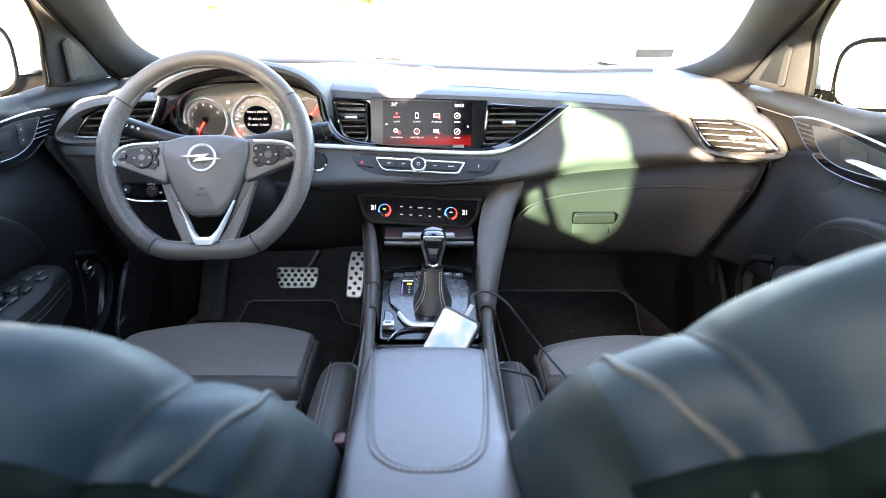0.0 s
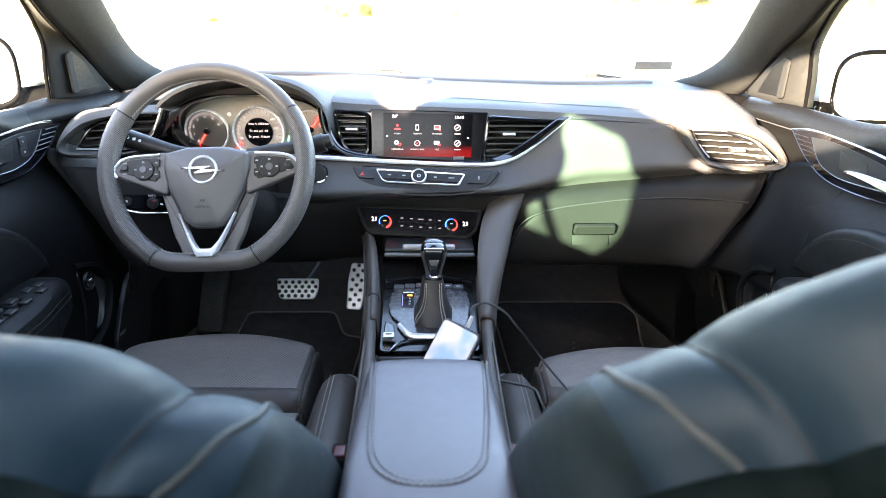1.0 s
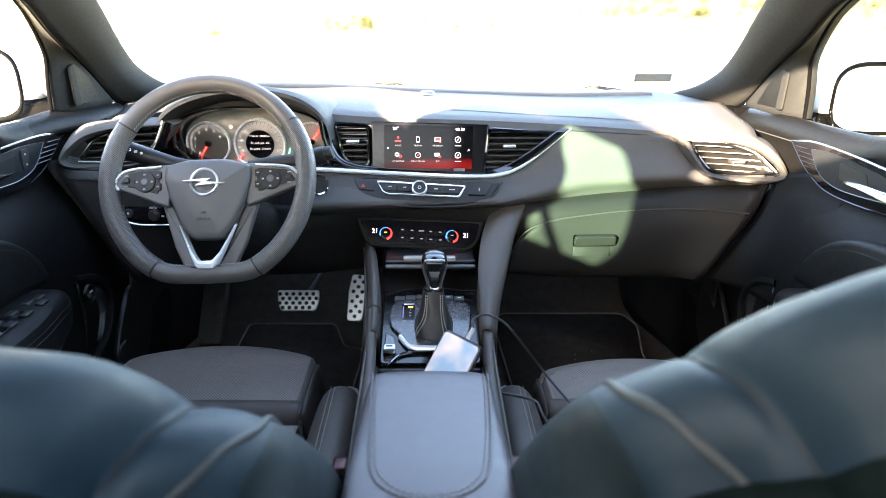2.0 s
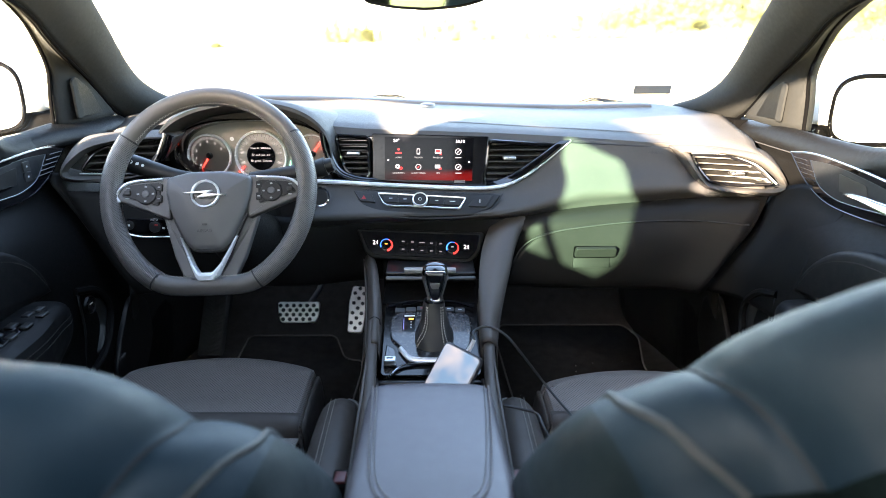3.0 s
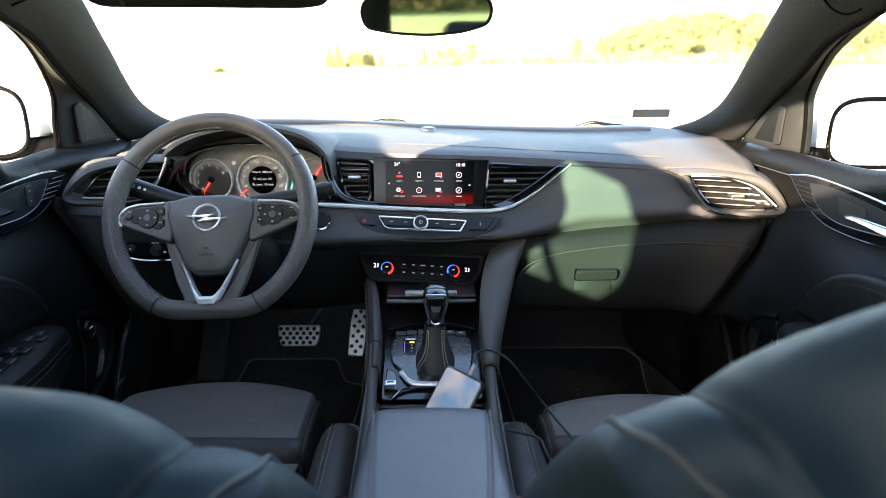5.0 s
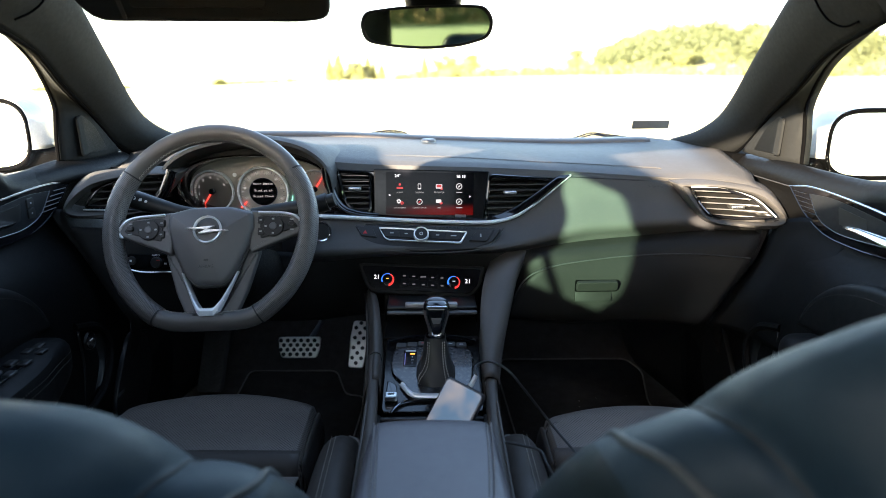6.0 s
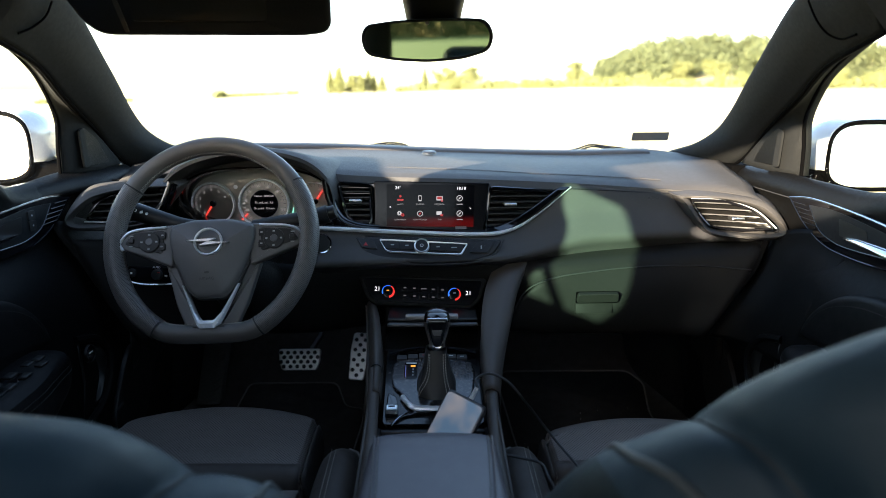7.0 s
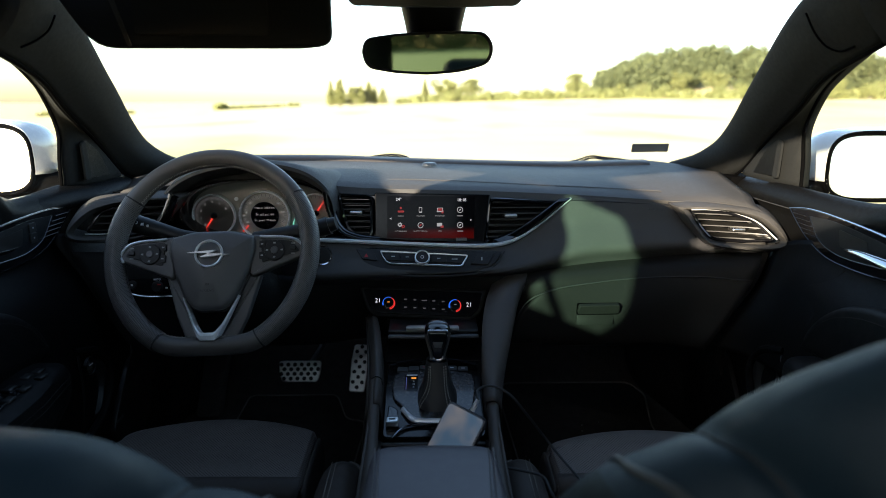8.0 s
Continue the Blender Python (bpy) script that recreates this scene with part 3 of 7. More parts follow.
part("chrome_strip", tube(spline(chrome, 60), np.concatenate([np.full(40, 0.0042), np.linspace(0.0042, 0.0022, 20)]), 8), M_BRIGHT, dash, "bright chrome line")
inner_line = [(-0.205, 1.232, 0.924), (-0.10, 1.244, 0.907), (0.06, 1.246, 0.902), (0.125, 1.246, 0.903), (0.175, 1.25, 0.922), (0.262, 1.262, 0.982)]
part("gloss_surround", skin([chrome[1:], inner_line], 40, 5), M_PIANO, dash, "gloss black surround", solid=0.003)
part("centre_backing", plate([(-0.205, 0.0), (-0.06, -0.006), (0.107, -0.010), (0.2, 0.02), (0.29, 0.088), (0.117, 0.10), (-0.11, 0.102), (-0.205, 0.112)], 0.006, face(0, 1.268, 0.898, 12), 0.001), M_PIANO, dash, "gloss black backing")

# lower dashboard: driver's knee panel, centre, glove box
LT = [(-0.66, 1.15, 0.905), (-0.58, 1.185, 0.892), (-0.45, 1.195, 0.865), (-0.235, 1.20, 0.838), (-0.125, 1.21, 0.836), (0.128, 1.218, 0.842), (0.231, 1.238, 0.848), (0.402, 1.248, 0.864), (0.50, 1.242, 0.875), (0.58, 1.210, 0.886), (0.636, 1.165, 0.892)]
L1 = [(-0.645, 1.15, 0.86), (-0.56, 1.178, 0.84), (-0.45, 1.185, 0.825), (-0.235, 1.192, 0.81), (-0.125, 1.215, 0.808), (0.128, 1.218, 0.808), (0.231, 1.200, 0.828), (0.402, 1.207, 0.842), (0.50, 1.200, 0.850), (0.58, 1.174, 0.857), (0.626, 1.151, 0.861)]
L2 = [(-0.61, 1.16, 0.77), (-0.55, 1.18, 0.765), (-0.45, 1.19, 0.76), (-0.235, 1.20, 0.755), (-0.125, 1.235, 0.755), (0.128, 1.235, 0.755), (0.231, 1.20, 0.765), (0.402, 1.195, 0.768), (0.50, 1.19, 0.77), (0.55, 1.175, 0.77), (0.588, 1.158, 0.772)]
L3 = [(-0.575, 1.17, 0.70), (-0.53, 1.19, 0.70), (-0.45, 1.205, 0.70), (-0.235, 1.22, 0.70), (-0.125, 1.25, 0.70), (0.128, 1.25, 0.70), (0.231, 1.205, 0.70), (0.402, 1.20, 0.70), (0.48, 1.195, 0.70), (0.52, 1.185, 0.70), (0.550, 1.168, 0.70)]
part("lower_panel", skin([LT, shifted(L1, 0.0, 0.0), L2, L3, shifted(L3, 0.02, -0.012), shifted(L3, 0.22, -0.03)], 70, 30), M_LOWER, dash, "hard black lower panel", solid=0.004)

# glove box door, a shallow raised lid with its own gap
GT = [(x, y - 0.007, z) for x, y, z in [(0.205, 1.197, 0.797), (0.225, 1.197, 0.808), (0.274, 1.20, 0.822), (0.402, 1.204, 0.832), (0.52, 1.194, 0.838), (0.612, 1.152, 0.841)]]
GM = [(x, y - 0.007, z) for x, y, z in [(0.176, 1.19, 0.765), (0.20, 1.189, 0.766), (0.274, 1.19, 0.768), (0.402, 1.187, 0.769), (0.51, 1.182, 0.77), (0.578, 1.152, 0.772)]]
GB = [(x, y - 0.007, z) for x, y, z in [(0.152, 1.196, 0.703), (0.20, 1.196, 0.703), (0.274, 1.196, 0.703), (0.402, 1.193, 0.703), (0.48, 1.19, 0.703), (0.540, 1.163, 0.703)]]
gbox = part("glovebox_door", skin([shifted(GT, 0.012, 0.0), GT, GM, GB, shifted(GB, 0.03, -0.008)], 40, 16), M_LOWER, dash, "black glove box lid with finger latch", solid=0.004)
part("lid_gap", tube(spline([(0.150, 1.186, 0.705), (0.168, 1.184, 0.748), (0.183, 1.185, 0.780), (0.205, 1.187, 0.799), (0.248, 1.1885, 0.8145), (0.300, 1.191, 0.8230)] + shifted(GT[3:], -0.001, 0.0010), 60), 0.0016, 6), M_RUBBER, dash, "dark gap above the lid")
hm = face(0.327, 1.181, 0.765, -1, 1)
part("latch_gap", plate(fillet(rect(0.084, 0.024, 0.0028, 0.0115), 0.004), 0.0030, hm, 0.0005), M_SHADEBLACK, gbox, "dark gap round the latch")
part("latch", plate(fillet([(-0.0385, 0.0005), (0.0436, 0.0018), (0.0430, 0.0222), (-0.0370, 0.0210)], 0.005), 0.0085, hm @ Matrix.Translation((0, 0.004, 0.001)) @ Matrix.Rotation(radians(16), 4, "X"), 0.002, 3), M_LOWER, gbox, "black latch with bright edge", angle=20)
dip = bmesh.new()
dv = [dip.verts.new(hm @ Vector(q)) for q in ((-0.0385, 0.0, 0.001), (0.034, 0.001, 0.001), (0.034, -0.0195, 0.0075), (-0.0395, -0.0195, 0.0075), (-0.0385, 0.0, -0.004), (0.034, 0.001, -0.004), (0.034, -0.0215, -0.002), (-0.0395, -0.0215, -0.002))]
for q in ((0, 3, 2, 1), (4, 5, 6, 7), (0, 1, 5, 4), (2, 3, 7, 6), (1, 2, 6, 5), (3, 0, 4, 7)):
    dip.faces.new([dv[k] for k in q])
bmesh.ops.recalc_face_normals(dip, faces=dip.faces)
bmesh.ops.bevel(dip, geom=dip.edges[:], offset=0.0009, segments=2, profile=0.5, affect="EDGES")
part("latch_recess", dip, M_LOWER, gbox, "sloping finger recess below the latch")

# end caps towards the doors
for s in (-1, 1):
    ea = [(0.690, 1.150, 0.925), (0.684, 1.143, 0.905), (0.668, 1.145, 0.888), (0.648, 1.150, 0.850), (0.608, 1.155, 0.770), (0.572, 1.165, 0.700)]
    if s > 0:
        ea = [(0.641, 1.158, 0.900), (0.636, 1.158, 0.880), (0.622, 1.160, 0.833), (0.586, 1.167, 0.770), (0.548, 1.175, 0.713)]
    if s < 0:
        ea = [(x, y + 0.008, z + (0.012 if z > 0.9 else 0.0)) for x, y, z in ea]
    part("end_cap", skin([[(s * (x - 0.012), y + 0.012, z - 0.002) for x, y, z in ea], [(s * x, y, z) for x, y, z in ea], [(s * (x + 0.012), y + 0.012, z) for x, y, z in ea], [(s * (x + 0.035), y + 0.07, z) for x, y, z in ea]], 40, 10), M_LOWER, dash, "black end cap by the door", solid=0.003)
# added blocks that stand for the dark corner gaps and stop outside light
for s in (-1, 1):
    part("corner_gap_filler", slab(*sorted((s * 0.688, s * 0.752)), 1.425, 1.64, 0.93, 1.007 if s > 0 else 1.004, 0.004, 3), M_SHADEBLACK, dash, "black filler for the dark gap at the foot of the pillar")
# centre console cheeks that sweep from the dashboard to the rails
CHEEKS = {1: ([(0.128, 1.222, 0.820), (0.110, 1.165, 0.796), (0.098, 1.095, 0.762), (0.093, 1.00, 0.716), (0.093, 0.95, 0.693)], [(0.206, 1.232, 0.842), (0.174, 1.188, 0.820), (0.146, 1.105, 0.764), (0.117, 1.00, 0.711), (0.110, 0.95, 0.690)]),
          -1: ([(-0.106, 1.20, 0.757), (-0.097, 1.15, 0.752), (-0.090, 1.09, 0.742), (-0.084, 1.00, 0.714), (-0.083, 0.95, 0.692)], [(-0.124, 1.215, 0.758), (-0.116, 1.15, 0.752), (-0.109, 1.09, 0.740), (-0.101, 1.00, 0.711), (-0.099, 0.95, 0.690)])}
for s in (-1, 1):
    I, O = CHEEKS[s]
    ch = part("console_cheek", skin([shifted(I, 0.002, -0.006), I, [((a[0] + b[0]) / 2, (a[1] + b[1]) / 2 - 0.004, (a[2] + b[2]) / 2 + 0.007) for a, b in zip(I, O)], O, [(x + s * 0.004, y + 0.004, z - 0.010) for x, y, z in O]], 30, 16), M_CONSOLE, dash, "swept black cheek beside the console", solid=0.003)
    part("cheek_flank", skin([[(x + s * 0.004, y + 0.004, z - 0.009) for x, y, z in O], [(s * (0.119 + 0.35 * (abs(x) - 0.11)), y + 0.02, 0.5 * z + 0.26) for x, y, z in O], [(s * 0.122, y + 0.03, 0.42) for x, y, z in O]], 24, 10), M_CONSOLE, dash, "outer flank", solid=0.003)
    part("cheek_inside", skin([shifted(I, 0.002, -0.006), [(x - s * 0.004, y + 0.01, z - 0.06) for x, y, z in I], [(x - s * 0.004, y + 0.01, z - 0.12) for x, y, z in I]], 24, 6), M_CONSOLE, dash, "inner flank", solid=0.002)
    part("cheek_joint", tube(spline([(I[3][0] - s * 0.002, 1.0, I[3][2] - 0.01), (I[3][0], 1.0, I[3][2] + 0.001), ((I[3][0] + O[3][0]) / 2, 0.996, O[3][2] + 0.0105), (O[3][0] + s * 0.001, 1.0, O[3][2] + 0.001), (O[3][0] + s * 0.006, 1.004, O[3][2] - 0.02)], 14), 0.0010, 5), M_RUBBER, ch)
# bright blades that bound the screen and vents
for pts, lbl in (([(-0.201, 1.236, 1.000), (-0.196, 1.230, 0.970), (-0.184, 1.224, 0.940), (-0.168, 1.222, 0.922), (-0.140, 1.224, 0.911), (-0.10, 1.228, 0.906)], "curved gloss black blade beside the binnacle"), ([(-0.492, 1.212, 0.998), (-0.500, 1.206, 0.975), (-0.512, 1.200, 0.952), (-0.535, 1.190, 0.932), (-0.57, 1.175, 0.928)], "curved gloss black blade by the outer vent")):
    part("blade", tube(spline(pts, 30), np.linspace(0.005, 0.0025, 30), 10, flat=0.6), M_PIANO, dash, lbl)
    part("blade_back", tube(spline(shifted(pts, 0.010, 0.0), 30), np.linspace(0.012, 0.006, 30), 10, flat=0.8), M_PIANO, dash, "gloss black backing of the blade")


# ---- air vents ----
def air_vent(outline, y_of, slats, label, tab=None, tilt=12.0, ring=M_PIANO, ringr=0.004):
    """An outlet whose outline is given as (x, z); y_of gives the depth across."""
    cx, cz = np.mean(np.array(outline), axis=0)
    v = thing("air_vent", (cx, y_of(cx), min(p[1] for p in outline)), label, "air vent", "dashboard air vents")
    lean = math.tan(radians(tilt))
    pt = lambda x, z, d=0.0: (x, y_of(x) + (z - cz) * lean + d, z)
    o = fillet(outline, 0.010, 4)
    part("frame", tube([pt(*p) for p in o], ringr, 8, closed=True), ring, v, "glossy frame")
    bm = bmesh.new()
    front = [bm.verts.new(pt(*p)) for p in o]
    back = [bm.verts.new(pt(cx + (p[0] - cx) * 0.9, cz + (p[1] - cz) * 0.9, 0.060)) for p in o]
    for i in range(len(o)):
        bm.faces.new((front[i], front[(i + 1) % len(o)], back[(i + 1) % len(o)], back[i]))
    bm.faces.new(back)
    part("duct", bm, M_VENT, v, "dark duct", solid=0.001)
    zs = [p[1] for p in outline]

    def span(z):
        xs = []
        for (xa, za), (xb, zb) in zip(o, o[1:] + o[:1]):
            if (za - z) * (zb - z) < 0:
                xs.append(xa + (z - za) / (zb - za) * (xb - xa))
        return (min(xs), max(xs)) if len(xs) > 1 else None
    for k in range(slats):
        z = min(zs) + (k + 0.5) / slats * (max(zs) - min(zs))
        sp = span(z)
        if not sp or sp[1] - sp[0] < 0.02:
            continue
        n = 6
        sec = []
        for x in np.linspace(sp[0] + 0.001, sp[1] - 0.001, n):
            sec.append([pt(x, z - 0.0011, 0.001), pt(x, z + 0.0011, 0.001), pt(x, z + 0.0048, 0.022), pt(x, z + 0.0028, 0.022)])
        part("slat", grid_bm(sec, closed_v=True, caps=True), M_SLAT, v, angle=30)
    xa, xb = min(p[0] for p in outline), max(p[0] for p in outline)
    for x in np.arange(xa + 0.014, xb - 0.006, 0.013 if ringr > 0.0035 else 0.024):
        zz = [z for z in np.linspace(min(zs), max(zs), 40) if (sp := span(z)) and sp[0] < x < sp[1]]
        if len(zz) > 4:
            part("vane", grid_bm([[pt(x - 0.0008, z, 0.024), pt(x + 0.0008, z, 0.024), pt(x + 0.0008, z, 0.038), pt(x - 0.0008, z, 0.038)] for z in (zz[0], zz[-1])], closed_v=True, caps=True), M_VENT, v)
    if tab:
        x, z = tab
        part("tab", moved(slab(-0.013, 0.013, -0.010, 0.012, -0.0035, 0.0035, 0.0028), Matrix.Translation(pt(x, z))), M_SATIN, v, "small silver thumb tab")
    return v


air_vent([(-0.182, 0.992), (-0.116, 0.988), (-0.116, 0.912), (-0.150, 0.914), (-0.166, 0.93)], lambda x: 1.252 + 0.05 * (x + 0.15), 7, "black louvred centre air vent beside the instrument binnacle", (-0.147, 0.958))
air_vent([(0.122, 0.982), (0.258, 0.974), (0.215, 0.932), (0.180, 0.905), (0.112, 0.903)], lambda x: 1.252 + 0.03 * (x - 0.12), 7, "black louvred triangular centre air vent beside the screen", (0.163, 0.950))
air_vent([(-0.640, 0.937), (-0.615, 0.972), (-0.570, 0.990), (-0.488, 0.997), (-0.505, 0.965), (-0.535, 0.932)], lambda x: 1.172 + 0.33 * (x + 0.64), 5, "leaf-shaped black outer air vent by the driver's door", None, 8, M_PIANO, 0.0030)
air_vent([(0.512, 0.964), (0.572, 0.966), (0.618, 0.952), (0.652, 0.920), (0.60, 0.911), (0.548, 0.914), (0.530, 0.935)], lambda x: 1.212 - 0.33 * (x - 0.51) - 1.0 * max(0, x - 0.6) ** 1.5, 5, "leaf-shaped black outer air vent by the passenger's door", (0.592, 0.934), 8, M_PIANO, 0.0030)
for v, pts, y_of in ((bpy.data.objects["air_vent.002"], [(-0.640, 0.934), (-0.59, 0.9305), (-0.535, 0.929)], lambda x: 1.166 + 0.33 * (x + 0.64)),
                     (bpy.data.objects["air_vent.003"], [(0.512, 0.968), (0.542, 0.9695), (0.572, 0.9685), (0.602, 0.9605), (0.626, 0.948), (0.652, 0.921)], lambda x: 1.210 - 0.33 * (x - 0.51) - 1.0 * max(0, x - 0.6) ** 1.5)):
    part("chrome_lip", tube(spline([(x, y_of(x) + (z - 0.945) * 0.14, z) for x, z in pts], 30), 0.0015, 6), M_BRIGHT, v, "thin chrome lip")
# pods that carry the outer vents
for s in (-1, 1):
    o1 = [(0.480, 1.238, 0.974), (0.515, 1.226, 0.977), (0.575, 1.203, 0.977), (0.628, 1.168, 0.970), (0.650, 1.150, 0.952), (0.668, 1.141, 0.925), (0.668, 1.141, 0.908), (0.648, 1.150, 0.898), (0.60, 1.176, 0.894), (0.545, 1.200, 0.900), (0.520, 1.214, 0.922), (0.480, 1.238, 0.974)]
    i1 = [(0.510, 1.216, 0.966), (0.530, 1.208, 0.968), (0.578, 1.190, 0.966), (0.618, 1.166, 0.955), (0.640, 1.150, 0.938), (0.655, 1.143, 0.922), (0.655, 1.143, 0.916), (0.640, 1.150, 0.911), (0.60, 1.174, 0.908), (0.548, 1.196, 0.912), (0.530, 1.206, 0.934), (0.510, 1.216, 0.966)]
    if s < 0:
        o1 = [(-x + 0.008, y, z + 0.022) for x, y, z in o1]
        i1 = [(-x + 0.008, y, z + 0.022) for x, y, z in i1]
    m1 = [((a[0] + b[0]) / 2, (a[1] + b[1]) / 2 - 0.012, (a[2] + b[2]) / 2) for a, b in zip(o1, i1)]
    b1 = [(a[0] + s * 0.032 * min(1.0, max(0.0, abs(a[0]) - 0.58) / 0.06), a[1] + 0.03 + 0.05 * min(1.0, max(0.0, abs(a[0]) - 0.58) / 0.06), a[2] + 0.004) for a in o1]
    part("vent_pod", skin([b1, o1, m1, i1], 60, 10), M_DASH, dash, "rounded pod round the outer vent", solid=0.003)


# ---- touchscreen ----
scr = thing("touchscreen", (0.003, 1.245, 0.897), "eight-inch dark touchscreen showing a menu of icons", "screen")
SM = face(0.003, 1.243, 0.897, 14.5)
part("bezel", plate(fillet([(-0.113, -0.002), (0.105, -0.004), (0.119, 0.096), (-0.113, 0.101)], 0.004), 0.008, SM, 0.002), M_PANEL, scr, "gloss black bezel")
GS = SM @ Matrix.Translation((0, 0, 0.0083))
G_WHITE = glow("screen_white", (1, 1, 1), 0.15)
G_ICON = glow("screen_icon_white", (1, 0.97, 0.95), 0.062)
G_LABEL = glow("screen_label_grey", (1, 0.97, 0.95), 0.035)
G_RED = glow("screen_red", (1.0, 0.06, 0.06), 0.045)
G_BG = glow("screen_black", (0.05, 0.05, 0.06), 0.0003, 0.06)
G_BG.node_tree.nodes["Principled BSDF"].inputs["Base Color"].default_value = (0.003, 0.003, 0.004, 1)


def glowing_screen(name):
    """A dark display with a soft red glow along its foot."""
    m = glow(name, (0.9, 0.02, 0.012), 0.0, 0.10)
    nt = m.node_tree
    n, l = nt.nodes, nt.links
    b = n["Principled BSDF"]
    b.inputs["Base Color"].default_value, b.inputs["Roughness"].default_value = (0.003, 0.003, 0.004, 1), 0.10
    tc, sp = n.new("ShaderNodeTexCoord"), n.new("ShaderNodeSeparateXYZ")
    l.new(tc.outputs["Generated"], sp.inputs["Vector"])
    up, across, both = n.new("ShaderNodeMapRange"), n.new("ShaderNodeMapRange"), n.new("ShaderNodeMath")
    up.interpolation_type = across.interpolation_type = "SMOOTHSTEP"
    up.inputs["From Min"].default_value, up.inputs["From Max"].default_value = 0.29, 0.10
    across.inputs["From Min"].default_value, across.inputs["From Max"].default_value = 0.0, 0.62
    across.inputs["To Min"].default_value, across.inputs["To Max"].default_value = 0.0008, 0.009
    both.operation = "MULTIPLY"
    l.new(sp.outputs["Z"], up.inputs["Value"])
    l.new(sp.outputs["X"], across.inputs["Value"])
    l.new(up.outputs["Result"], both.inputs[0])
    l.new(across.outputs["Result"], both.inputs[1])
    l.new(both.outputs[0], b.inputs["Emission Strength"])
    return m


part("display", plate(fillet([(-0.088, 0.010), (0.085, 0.008), (0.088, 0.092), (-0.088, 0.094)], 0.001), 0.0002, GS), glowing_screen("menu_display"), scr, "lit display")
GI = GS @ Matrix.Translation((0, 0, 0.001))


def icon(name, outlines, mats):
    for o, m in zip(outlines, mats):
        part(name, plate(o, 0.0003, GI), m, scr, smooth=False)


XI, Y1, Y2 = (-0.0606, -0.0215, 0.0175, 0.0576), 0.0654, 0.0349
icon("icon_people", [ring2d(0.0025, 12, XI[0], Y1 + 0.004), fillet(rect(0.013, 0.004, XI[0], Y1 - 0.003), 0.002)], [G_RED, G_RED])
icon("icon_phone", [fillet(rect(0.0065, 0.0115, XI[1], Y1), 0.001)], [G_ICON])
part("icon_phone_face", plate(rect(0.0045, 0.0075, XI[1], Y1 + 0.0005), 0.0003, GI @ Matrix.Translation((0, 0, 0.0003))), G_BG, scr)
icon("icon_projection", [fillet(rect(0.0125, 0.0085, XI[2], Y1), 0.001), rect(0.004, 0.006, XI[2] + 0.005, Y1 - 0.004)], [G_ICON, G_RED])
part("icon_projection_face", plate(rect(0.0095, 0.0055, XI[2], Y1 + 0.0006), 0.0003, GI @ Matrix.Translation((0, 0, 0.0003))), G_RED, scr)
for name, x, y, r in (("icon_compass", XI[3], Y1, 0.0062), ("icon_gauge", XI[1], Y2, 0.0058), ("icon_globe", XI[3], Y2, 0.0062)):
    part(name, frame_ring(ring2d(r, 24, x, y), ring2d(r * 0.78, 24, x, y), 0.0003, GI), G_ICON, scr)
    part(name + "_hand", plate([(x - 0.003, y - 0.003), (x + 0.001, y - 0.001), (x + 0.003, y + 0.003), (x - 0.001, y + 0.001)], 0.0003, GI), G_RED if r < 0.006 else G_ICON, scr)
for dx, dy, r, m in ((-0.002, 0.001, 0.0042, G_ICON), (0.0045, -0.0025, 0.0032, G_RED)):
    part("icon_gear", frame_ring([((r * (1.15 if (j // 2) % 2 else 0.9)) * math.cos(j * math.pi / 16) + XI[0] + dx, (r * (1.15 if (j // 2) % 2 else 0.9)) * math.sin(j * math.pi / 16) + Y2 + dy) for j in range(32)], ring2d(r * 0.4, 32, XI[0] + dx, Y2 + dy), 0.0003, GI), m, scr)
icon("icon_message", [fillet(rect(0.0105, 0.007, XI[2] - 0.001, Y2 + 0.001), 0.001), fillet(rect(0.006, 0.0045, XI[2] + 0.004, Y2 - 0.003), 0.001)], [G_ICON, G_RED])
for words, x, y in (("AUDIO", XI[0], 0.0534), ("TELEFON", XI[1], 0.0534), ("PROJEKCJA", XI[2], 0.0534), ("USTAWIENIA", XI[0], 0.0229), ("KLIMATYZACJA", XI[1], 0.0229), ("SMS", XI[2], 0.0229)):
    text("icon_label", words, 0.0040, GI @ Matrix.Translation((x, y, 0)), G_LABEL, scr)
for x, y in ((XI[3], 0.0534), (XI[3], 0.0229)):
    part("icon_label", plate(rect(0.012, 0.0018, x, y), 0.0003, GI), G_LABEL, scr)
text("temperature", "24°", 0.0085, GI @ Matrix.Translation((-0.065, 0.0865, 0)), G_WHITE, scr)
text("clock", "18:18", 0.0085, GI @ Matrix.Translation((0.061, 0.085, 0)), G_WHITE, scr)
text("arrow", "<", 0.007, GI @ Matrix.Translation((-0.081, 0.048, 0)), G_WHITE, scr)
text("arrow", ">", 0.007, GI @ Matrix.Translation((0.079, 0.0446, 0)), G_WHITE, scr)
part("tab_button", plate(fillet(rect(0.022, 0.006, 0.060, 0.0065), 0.001), 0.0006, GS), M_GREY, scr, "small grey tab")

# ---- row of buttons under the screen ----
bp = thing("button_panel", (0, 1.21, 0.85), "curved black button row with hazard switch and volume knob", "button panel")
BM = face(0.0, 1.2015, 0.869, 40)
pan = [(-0.160, 0.0315), (-0.1305, -0.0067), (-0.0863, -0.0250), (-0.0155, -0.0318), (0.0883, -0.0272), (0.1217, -0.0135), (0.1455, 0.0196), (0.05, 0.024), (-0.05, 0.027)]
part("panel", plate(fillet(pan, 0.010), 0.012, BM @ Matrix.Translation((0, 0, -0.006)), 0.004, 3), M_BUTTON, bp, "satin black panel")
